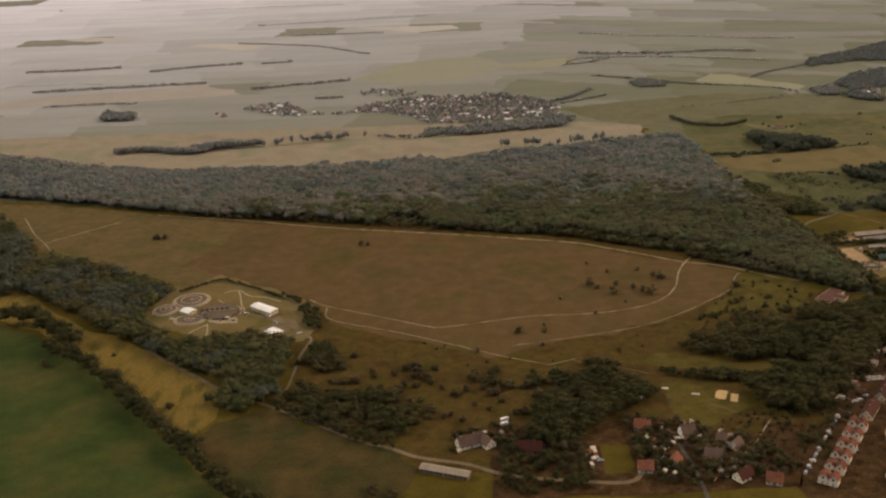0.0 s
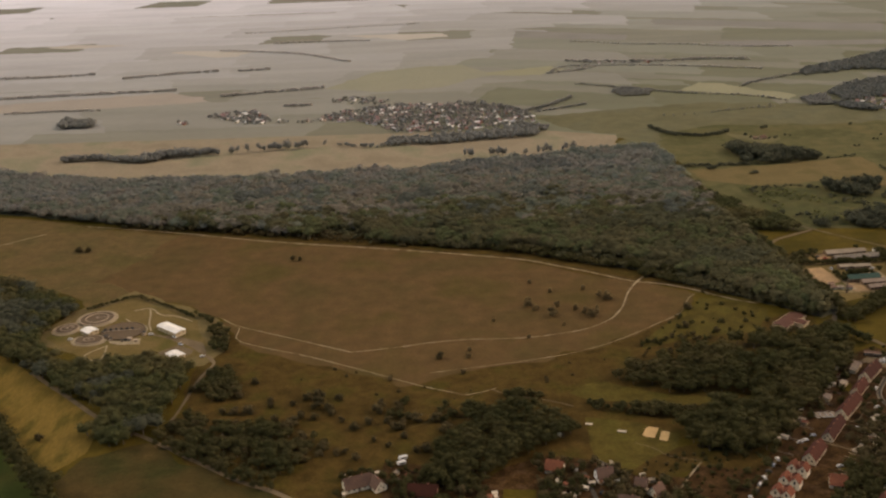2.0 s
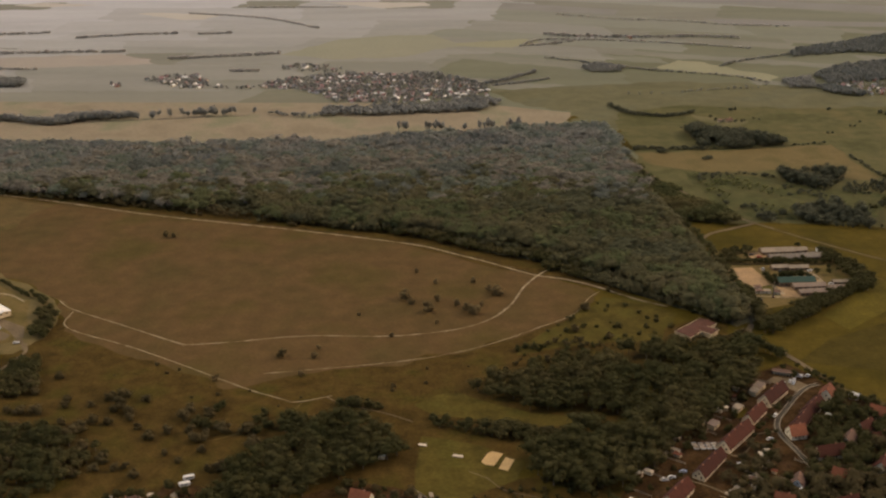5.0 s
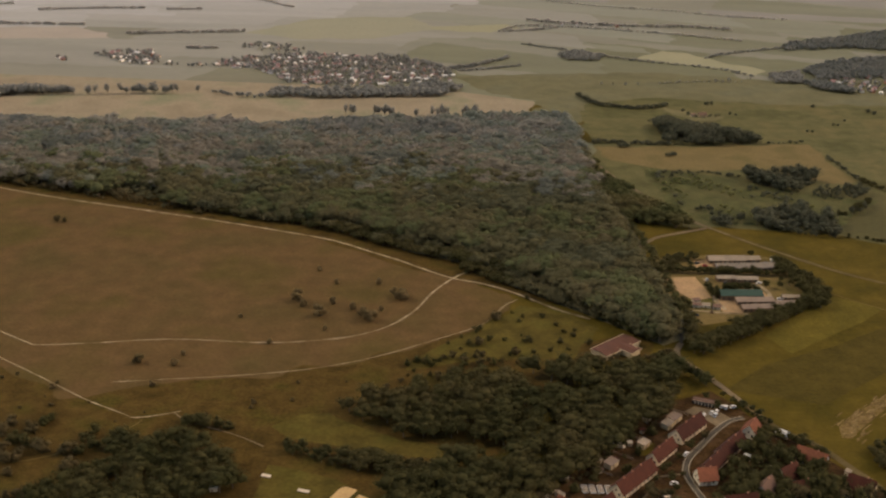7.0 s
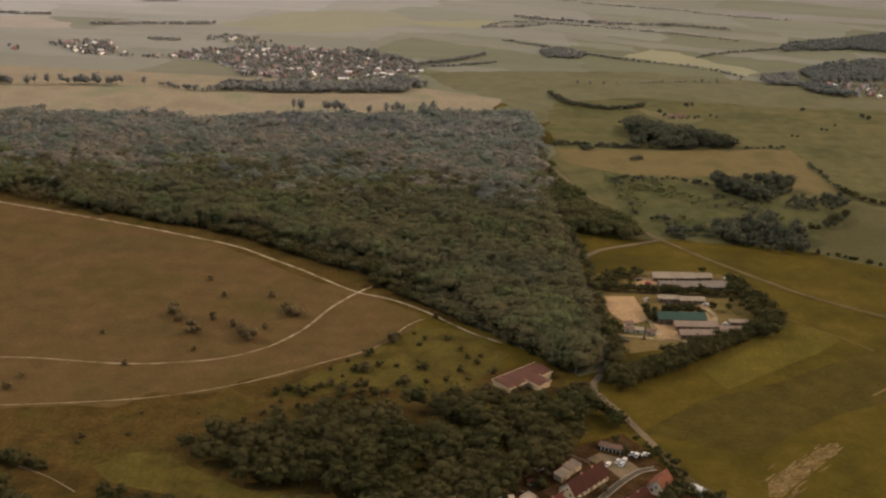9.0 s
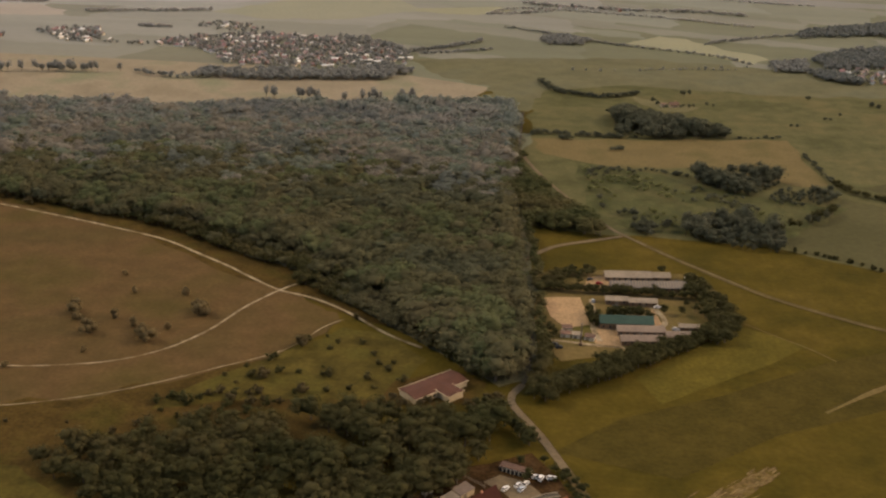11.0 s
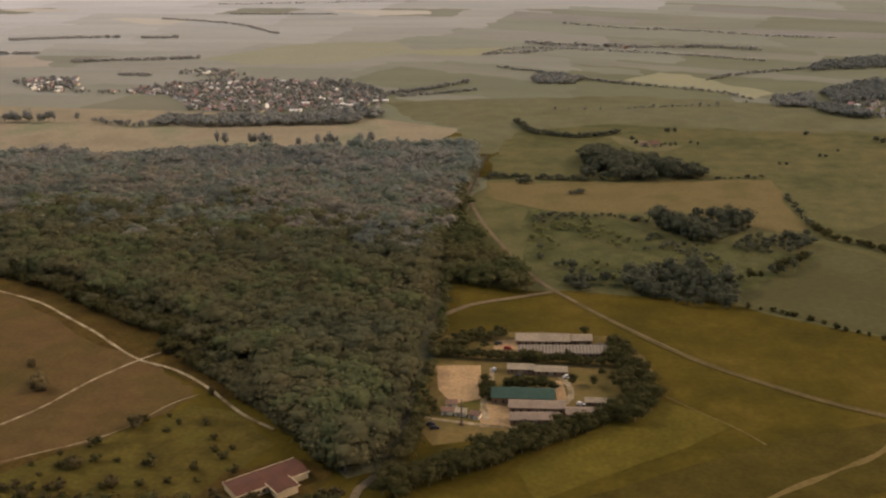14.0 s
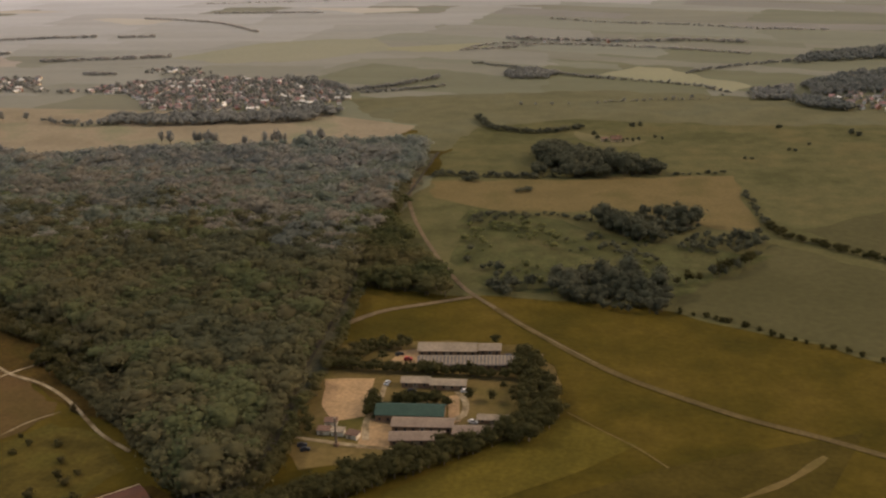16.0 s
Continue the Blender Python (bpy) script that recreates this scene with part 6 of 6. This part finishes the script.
HOUSES += [(202, 411.8, -14, 6.3, 5.6, 1, 0), (214.2, 396.3, 57, 7.7, 5.8, 0, 0), (223.6, 409.9, 52, 8.3, 5.8, 0, 0), (232.1, 397, -35, 7.4, 5.5, 2, 0), (246.9, 419.7, 57, 7.8, 5.3, 0, 0), (260.2, 446.4, -29, 7.4, 5.6, 1, 0), (276.5, 454.4, 57, 7.8, 5.8, 0, 0), (292.6, 459.5, 62, 7.4, 5.4, 0, 0), (190.1, 382.1, 52, 8.2, 5.8, 0, 0), (90.8, 428.5, -19, 7.2, 5.6, 1, 0)]
HOUSES += [(110.3, 421.8, 11, 6.7, 5.9, 2, 1), (85.3, 393.5, -6, 6.6, 5.5, 1, 0), (99.2, 397.3, 62, 6.6, 4.9, 1, 0), (36.2, 412.9, -8, 11.6, 6, 0, 2), (8.9, 420.3, 23, 11.3, 6.3, 2, 0), (124.3, 414.7, -19, 4.6, 4.2, 2, 0), (129.5, 409.5, 43, 5.4, 4.4, 2, 0), (117.1, 401.3, -14, 7.7, 5.5, 2, 0), (125.5, 384.1, 33, 7.5, 5.3, 0, 0), (137.9, 380.2, -19, 6.7, 5.5, 1, 0)]
HOUSES += [(17, 419.7, -56, 7.3, 5.3, 2, 0)]
for x, y, a, L, W, roof, wall in HOUSES:
    house("detached_house", L, W, 2.1, 2.1 + W * 0.56, M_WALL[wall], M_ROOF[roof], "detached house with a %s tiled roof" % ("red", "orange", "brown")[roof], "house", "detached houses", 2, True, M_GREY, 1, pose(x, y, 0, 0, 0, a))
house("long_shed", 22.5, 4.6, 2.2, 3.0, M_BARN, M_GREY, "long low shed with a grey-brown sheet roof", "shed", "", 2, False, M_GREY, 1, pose(-2.5, 396.8, 0, 0, 0, -21.5))
# garages, garden sheds and cars
garage = new("garage_row")
part("wall", boxed(-4.4, -1.3, 0, 4.4, 1.3, 1.5), M_WALL[0], garage)
part("roof", boxed(-4.5, -1.4, 1.5, 4.5, 1.4, 1.65), M_ROOF[2], garage)
for k in range(7):
    part("door", boxed(-4.0 + 1.2 * k - 0.45, -1.36, 0, -4.0 + 1.2 * k + 0.45, -1.3, 1.25), M_GLASS, garage)
garage.matrix_basis = pose(259.6, 527.6, 0.11, 0, 0, -18.7)
tagged(garage, "row of garages with dark doors", "garage")
for x, y, a, c in ((260.9, 520.8, 60, "white"), (262.8, 521.8, 60, "white"), (261.9, 519.1, 60, "silver"), (265.5, 525.5, 20, "white"), (266.8, 525.1, 70, "white"), (197.3, 445.1, 10, "white"), (200.1, 446.7, 10, "white"), (204.7, 450.5, 20, "silver"), (225.8, 455.8, 30, "white"), (247.6, 491.9, 55, "white"), (241.3, 473.9, 20, "white"), (181.6, 403.2, 90, "white"), (107.8, 410.8, 60, "dark"), (65, 404.3, 10, "white"), (66.8, 401.9, 10, "silver"), (62.1, 400.2, 60, "dark"), (95, 402.1, 40, "white")):
    car(x, y, a, c)
rng = random.Random(23)
for poly, gap, keep in (([(90.2, 435.2), (117, 432), (133.6, 415.1), (133.7, 385.5), (113.1, 381.5), (110.9, 414.2), (102.6, 413.9), (100.7, 384.3), (88.4, 389.3)], 4.6, 0.55), ([(-1.2, 426.9), (27, 432.5), (33.2, 421.9), (27.1, 412.9), (2.9, 412)], 4.6, 0.4), ([(59.6, 412.1), (67.8, 412.4), (67.9, 397.2), (59.7, 396.9)], 3.4, 0.6), ([(274.1, 513.2), (288.1, 502.8), (310.8, 470.4), (319.5, 448.4), (299, 464.3)], 5.4, 0.3), ([(185, 448), (213.7, 486), (240, 520), (246.5, 517.9), (223.3, 483), (196.1, 444.2)], 5.0, 0.3), ([(224, 449.5), (236, 470), (244, 486), (246, 482.6), (240.3, 466.1), (239.3, 450.3)], 5.0, 0.25)):
    for x, y in scatter(poly, gap, rng, keep):
        shed(x, y, rng.choice((10, 52, -35, 100)), rng.uniform(1.2, 2.8), rng.uniform(1.0, 1.9), rng.uniform(0.9, 1.6), rng.choice((M_CREAM, M_CREAM, M_GREY, M_ROOF[1], M_ROOF[0])), M_BUFF, "small garden shed among yards", "garden_shed", 0.2, "shed", "garden sheds")
for k in range(5):
    for dx in (-10.5, -13.5):
        x, y = 246 - 11.5 * k + rng.uniform(-2, 2), 509 - 16.0 * k + rng.uniform(-2, 2)
        shed(x + dx * 0.7, y - dx * 0.3, 52 + rng.choice((0, 90)), rng.uniform(1.8, 3.0), rng.uniform(1.4, 2.0), 1.3, rng.choice((M_GREY, M_CREAM, M_ROOF[2])), M_WALL[0], "small garden shed behind the terrace", "garden_shed", 0.2, "shed", "garden sheds")
PLOTS = [(198.5, 371.4), (214, 432.8), (242.5, 452.8), (261.5, 473.7), (280.6, 496.9), (306.5, 466.9), (326.1, 420.7), (315.6, 375.6)]
for x, y in scatter(PLOTS, 9.0, rng, 0.2):
    shed(x, y, rng.choice((20, 55, -35)), rng.uniform(1.8, 3.2), rng.uniform(1.4, 2.2), 1.3, rng.choice((M_GREY, M_CREAM, M_ROOF[1])), M_BUFF, "small garden shed among plots", "garden_shed", 0.2, "shed", "garden sheds")
for poly, gap, keep in ((PLOTS, 6.5, 0.7), ([(156.6, 386.4), (179.3, 434.6), (213.8, 480.3), (238, 508.1), (244.4, 501.7), (221.2, 469.6), (187.8, 423.9), (167, 386.8)], 5.5, 0.4), ([(234.7, 527.9), (257, 537.9), (274.1, 521), (267.7, 514), (250.6, 526.5)], 6, 0.4), ([(84.1, 438.2), (117, 428.7), (135.8, 393.3), (104.9, 376.8), (84.3, 383.7)], 5.2, 0.62), ([(21, 432.2), (61.6, 426.3), (63.8, 379.6), (21.2, 378)], 5.4, 0.55), ([(123.2, 423.5), (135.7, 421.8), (127.5, 390.8), (151.4, 382.9), (144.2, 376), (120.3, 385)], 5, 0.5), ([(136.7, 414.2), (151.2, 430.1), (173.1, 425.5), (152.4, 388.4), (127.5, 395.1)], 5, 0.4), ([(274.1, 513.2), (288.1, 502.8), (310.8, 470.4), (319.5, 448.4), (299, 464.3)], 5, 0.6)):
    for x, y in scatter(poly, gap, rng, keep):
        if min((x - h[0]) ** 2 + (y - h[1]) ** 2 for h in HOUSES) > 14:
            tree(x, y, rng.uniform(2.2, 5.2), rng.choice(("round", "bush")), M_LEAF[rng.choice((1, 3))], rng.uniform(0.9, 1.4), "dark garden tree between houses", "garden trees", rng.uniform(0, 360), "tree", "garden_tree")
def clear(x, y, gap=3.6):
    """True where no house, street or terrace stands."""
    street = min((x - p[0]) ** 2 + (y - p[1]) ** 2 for p in STREET)
    rows_of = min((x - a - t * 0.62) ** 2 + (y - b - t * 0.78) ** 2 for a, b, h in ((250.1, 506.3, 7), (239, 490.5, 6), (228.2, 473.2, 8), (214.7, 453.6, 8), (199.4, 433.4, 7), (263.2, 496.5, 6), (255.2, 484.8, 6)) for t in (-h, -h / 2, 0, h / 2, h))
    return street > 9 and rows_of > 21 and min((x - h[0]) ** 2 + (y - h[1]) ** 2 for h in HOUSES) > gap * gap


GARDENS = ([(215, 445), (238.1, 483.7), (258.1, 514.6), (263.5, 512.7), (250.8, 491), (241.3, 468.3), (241.4, 448.4), (225.6, 438.8)], [(269.9, 504.1), (278.4, 503.4), (315.2, 453.8), (328.4, 409.6), (311.3, 375.4), (249.2, 373.2), (246.8, 445.3), (256.2, 479)], [(185.9, 373.1), (194.2, 395.5), (206.7, 420.3), (221.4, 436.4), (242.5, 445.1), (247.1, 375.3)], [(156.6, 391.9), (183.5, 434.8), (213.8, 475.9), (242.2, 512.7), (250.6, 524.3), (246.4, 530.7), (219, 500.5), (183.5, 450.2)], [(82, 439.2), (117, 432), (123.4, 390.6), (109, 381.3), (108.8, 429.4), (100.5, 429.1), (102.8, 381.1), (84.3, 384.8)], [(115, 423.1), (137.7, 421.9), (156.6, 386.4), (120.3, 379.5)], [(21, 434.4), (61.6, 427.4), (63.8, 379.6), (21.2, 378)])
for poly, gap, top, keep in zip(GARDENS, (3.4, 3.3, 3.4, 4.0, 3.7, 3.9, 4.2), (4.6, 6.6, 6.2, 4.8, 5.2, 5.2, 5.2), (0.75, 0.99, 0.97, 0.7, 0.85, 0.8, 0.75)):
    spots = [p for p in scatter(poly, gap, rng, keep) if clear(*p)]
    wood("garden_shrubs", spots, 1.8, top, [M_LEAF[3], M_LEAF[2]], "dark shrubs and small trees filling back gardens", rng, 1.25, "shrubs")
for poly in ([(136.7, 414.2), (151.2, 430.1), (173.1, 425.5), (152.4, 390), (130, 397)], [(120, 426.5), (143.9, 443), (152.2, 445), (183, 444), (178, 431), (152.2, 430), (133.6, 421)]):
    wood("allotment_shrubs", [p for p in scatter(poly, 3.4, rng, 0.6) if clear(*p)], 0.7, 2.6, [M_LEAF[1], M_LEAF[2]], "low shrubs and crops on allotments", rng, 1.3, "shrubs", BUSH_FORMS, 0.4)
for k in range(4):
    x, y = 212.3 + 2.5 * k, 468.6 + 0.1 * k
    frame_bed = new("cold_frame")
    part("frame", boxed(-0.9, -2.2, 0, 0.9, 2.2, 0.4), M_LIGHT, frame_bed)
    for j in range(4):
        part("pane", boxed(-0.8, -2.1 + 1.05 * j, 0.4, 0.8, -1.2 + 1.05 * j, 0.46), M_CONC, frame_bed)
    frame_bed.matrix_basis = pose(x, y, 0.11, 0, 0, 8)
    tagged(frame_bed, "pale garden cold frame behind the terrace", "cold frame", "cold frames")



def walled_plot(quad):
    """Low pale garden walls round a plot, with two cross walls."""
    root = new("garden_wall")
    q = [Vector((*p, 0)) for p in quad]
    runs = [(q[k], q[(k + 1) % 4]) for k in range(4)] + [(q[0].lerp(q[3], f), q[1].lerp(q[2], f)) for f in (0.36, 0.68)]
    for a, b in runs:
        d = b - a
        part("wall", boxed(0, -0.14, 0, d.length, 0.14, 0.6), M_CREAM, root, "", pose(a.x, a.y, 0.11, 0, 0, math.degrees(math.atan2(d.y, d.x))))
    return tagged(root, "low pale garden walls round vegetable plots", "wall", "garden walls")


for quad in ([(231.3, 459.2), (234.3, 460.5), (237.8, 457.5), (235, 453.9)], [(227.5, 448.5), (229.9, 449.3), (233.5, 446.9), (231.7, 445)], [(217.1, 437.6), (221.2, 440.7), (226.7, 436.1), (222.4, 432.4)]):
    walled_plot(quad)

# garden plots on the sunny side of the terraces, each with a path, a bed and a shed
M_BED = material("vegetable_bed", [(0.050, 0.044, 0.012), (0.034, 0.022, 0.009), (0.070, 0.054, 0.018)], 1.6, 0.5, mottle=0.3, spec=0.03)
rng = random.Random(77)
for k in range(13):
    x, y = 195.7 + 2.25 * k, 417.7 + 3.08 * k
    if k > 8:
        x, y = x + 1.0, y + 1.0
    far = 21 if k < 8 else 12
    at = [(x + 0.78 * q, y - 0.62 * q) for q in (4.5, 0.5 * far, far)]
    ribbon("garden_path", at, 0.35, 0.2, M_TRACK, "narrow pale path between garden plots", 0.3)
    for a, b in ((5.5, 9.0), (10.0, 14.0), (15.0, 19.5)):
        if b < far and rng.random() < 0.75:
            quad = [(x + 0.78 * q + 0.62 * r, y - 0.62 * q + 0.78 * r) for q, r in ((a, 0.5), (b, 0.5), (b, 2.6), (a, 2.6))]
            patch("garden_bed", quad, 0.17, M_BED if rng.random() < 0.6 else M_GLADE, "planted garden bed beside a path", 0.15)
    for q in (rng.uniform(7, far),):
        shed(x + 0.78 * q + 1.9, y - 0.62 * q + 2.2, rng.choice((52, -38)), rng.uniform(1.3, 2.6), rng.uniform(1.0, 1.7), rng.uniform(0.9, 1.5), rng.choice((M_CREAM, M_GREY, M_GREY, M_ROOF[2], M_TERRACE)), M_BUFF, "small garden shed beside a vegetable bed", "garden_shed", 0.2, "shed", "garden sheds")

# pale things that catch the sun among the gardens
for x, y, a, c in ((243, 446.2, 30, "white"), (250.6, 450.0, 70, "silver"), (253.1, 439.1, 20, "white"), (271, 482.4, 60, "white"), (214.1, 426, 55, "white"), (207.7, 425.4, 10, "white"), (224.9, 427.5, 80, "silver"), (257.6, 518.6, 60, "white"), (239.5, 462.4, 40, "white"), (269.6, 525.7, 15, "white")):
    car(x, y, a, c)
for x, y, a, L, W, h in ((242.4, 437.2, 20, 2.6, 2.0, 2.2), (268, 491.2, -37, 2.4, 1.4, 1.6), (275.4, 486.2, 52, 2.2, 1.5, 1.7), (295.0, 470.9, 28, 2.8, 1.8, 1.6), (298.3, 476.6, -35, 2.4, 1.8, 1.7), (300.3, 471.0, 60, 2.0, 1.4, 1.5), (94.8, 456.9, 8, 2.4, 1.4, 1.4), (70.8, 449.1, 30, 2.0, 1.6, 1.5)):
    shed(x, y, a, L, W, h, M_LIGHT, M_CREAM, "small white-roofed hut in the sun", "garden_hut", 0.15, "hut", "white garden huts")

for x, y, L in ((109.5, 466.1, 2.8), (123.2, 458.8, 3.6)):
    shed(x, y, -13, L, 0.9, 0.5, M_CREAM, M_BUFF, "low cream garden hut on the playing field", "garden_hut", 0.1, "hut", "white garden huts")


def caravan(x, y, ang):
    """A parked caravan: bevelled body, window band, wheels and drawbar."""
    root = new("caravan")
    bm = boxed(-2.0, -0.8, 0.35, 2.0, 0.8, 1.75)
    bmesh.ops.bevel(bm, geom=bm.edges[:], offset=0.22, segments=2, affect="EDGES")
    part("body", bm, M_PAINT["white"], root)
    for side in (-1, 1):
        part("window", boxed(-1.3, side * 0.8 - 0.02, 1.0, 1.3, side * 0.8 + 0.02, 1.4), M_GLASS, root)
        bm = bmesh.new()
        bmesh.ops.create_cone(bm, cap_ends=True, segments=12, radius1=0.3, radius2=0.3, depth=0.18, matrix=pose(0, side * 0.7, 0.3, 90))
        part("wheel", bm, M_TYRE, root)
    part("drawbar", boxed(1.9, -0.06, 0.36, 3.0, 0.06, 0.46), M_TARRED, root)
    root.matrix_basis = pose(x, y, 0.11, 0, 0, ang)
    return tagged(root, "white caravan parked on rough grass", "caravan", "parked caravans")


caravan(26.8, 441.0, 24)
caravan(26.4, 436.8, 24)

# ---- villages ----
kinds = []
for k in range(7):
    # All roof tones here but the pale sheet have distance haze in their colour
    h = house("village_house", (3.6, 4.8, 3.4, 4.4, 5.4, 3.4, 5.6)[k], (2.6, 2.8, 2.6, 3.0, 2.8, 2.5, 2.6)[k], (1.4, 1.5, 1.6, 1.4, 1.3, 1.6, 1.5)[k], (2.5, 2.6, 2.7, 2.6, 2.3, 2.7, 2.2)[k], M_WALL[(1, 0, 2, 1, 0, 1, 0)[k]], (M_ROOF[4], M_ROOF[3], M_ROOF[4], M_ROOF[5], M_ROOF[3], M_ROOF[3], M_LIGHT)[k], "distant village house with a %s roof" % ("hazed red", "weathered", "hazed red", "hazed_slate", "weathered", "weathered", "pale")[k], "house", "village houses", 0, k % 2 == 0)
    kinds.append(h)
rng = random.Random(31)
first = 0
VILLAGES = (([(-94.4, 1108.3), (-87.6, 1132.5), (-50.1, 1158.5), (-11.3, 1176.3), (42.2, 1167.9), (88.1, 1151.8), (120.1, 1125.2), (134.8, 1075.5), (97.8, 1057.2), (49.8, 1041), (-7.7, 1045.4), (-23.9, 1073.7), (-51.9, 1100.5)], 6.6, 0.5), ([(-83.9, 1190.6), (-89.9, 1217.6), (-66.3, 1229.2), (-30.4, 1203.9), (-4.3, 1183.6), (-40.3, 1179.1)], 8.5, 0.4), ([(-214.9, 1144.3), (-203.5, 1160.5), (-168.8, 1171.3), (-138.5, 1117.9), (-140.4, 1104.9), (-163.7, 1105.3)], 7.5, 0.62),
            ([(454, 1105.9), (507.2, 1148.3), (554.6, 1151.5), (532.4, 1069), (465.2, 1070.9)], 10, 0.65), ([(193.7, 1413.2), (245.4, 1401), (327.8, 1393), (397.4, 1382.8), (327.9, 1379.6), (225.4, 1384.8)], 13, 0.5), ([(-244.4, 1126), (-231.1, 1123.4), (-220.6, 1112.1), (-234.9, 1114.6)], 9, 0.7), ([(-140.4, 1102.8), (-136.6, 1116), (-94.5, 1112.5), (-94.4, 1097.6)], 10, 0.5))
for poly, gap, keep in VILLAGES:
    for x, y in scatter(poly, gap, rng, keep):
        k = rng.choice((0, 0, 1, 1, 2, 2, 3, 4, 5, 5, 6, 6, 6)) if first > 6 else first
        m = pose(x, y, 0, 0, 0, rng.choice((0, 90)) + rng.uniform(-25, 25))
        if first <= 6:
            kinds[k].matrix_basis = m
        else:
            copy_thing(kinds[k], m)
        first += 1
    out = scatter(poly, gap * 0.55, rng, 0.55) or [poly[0]]
    wood("village_trees", out, 2.2, 4.6, M_LEAF[5], "trees between village houses, leaf colour paled for haze", rng, forms=FAR_FORMS)
house("farmhouse", 6, 4, 2.0, 3.4, M_BUFF, M_ROOF[2], "lone farmhouse behind a copse", "house", "", 2, True, M_GREY, 1, pose(327.7, 972.2, 0, 0, 0, 15.8))
shed(321.2, 972.7, 18, 4.0, 3.0, 1.8, M_ROOF[2], M_TERRACE, "brown-roofed shed of a lone farm")
for x, y, h in ((316.9, 972.2, 4.4), (322.4, 967.2, 3), (332.1, 968.1, 3.4), (334.2, 972.8, 3), (337.5, 968.7, 4), (340.7, 972.4, 3.4), (314.7, 980.9, 5), (349.3, 977.7, 3.6), (353.7, 975.9, 3), (336.2, 1003.2, 6), (340.5, 1007, 5)):
    tree(x, y, h, "round", M_LEAF[8], 0.9, "dark tree beside a lone farmhouse", "farmhouse trees", x * 7)
for x, y, h in ((421.3, 1014.2, 3), (421.6, 957.8, 2), (424.9, 957, 2), (433.6, 971.4, 2), (397.5, 936.4, 2), (400.8, 935.5, 2), (460.1, 1001.2, 4), (463.4, 997, 3.4), (487.8, 1018.8, 3)):
    tree(x, y, h, "bush", M_LEAF[8], 1.4, "dark bush in open pasture", "pasture bushes", x * 7, "bush")


# ---- garden fences ----
def fence(x0, y0, x1, y1, mat, label):
    """A low fence: posts and two rails."""
    root = new("garden_fence")
    a, b = Vector((x0, y0, 0.11)), Vector((x1, y1, 0.11))
    d = b - a
    n = max(2, int(d.length / 2.5))
    for z in (0.45, 0.85):
        part("rail", boxed(0, -0.05, z, d.length, 0.05, z + 0.14), mat, root)
    for k in range(n + 1):
        part("post", boxed(d.length * k / n - 0.07, -0.07, 0, d.length * k / n + 0.07, 0.07, 1.1), mat, root)
    root.matrix_basis = pose(a.x, a.y, 0.11, 0, 0, math.degrees(math.atan2(d.y, d.x)))
    return tagged(root, label, "fence", "garden fences")


for k in range(9):
    x, y = 257 - 7.6 * k, 515 - 10.5 * k
    fence(x - 5.0, y + 3.5, x - 11.0, y + 7.5, M_GREY, "low weathered fence between terrace gardens")
for x0, y0, x1, y1 in ((274.2, 503.2, 283.8, 495.9), (267.8, 491.8, 278.5, 483.4), (261.5, 480.4, 272.2, 472), (238.3, 448.2, 248.9, 439.8), (229.8, 439, 239.4, 429.4), (246.7, 459.7, 257.4, 451.3), (108.7, 436, 120.1, 424.4)):
    fence(x0, y0, x1, y1, M_GREY, "low weathered fence between gardens")
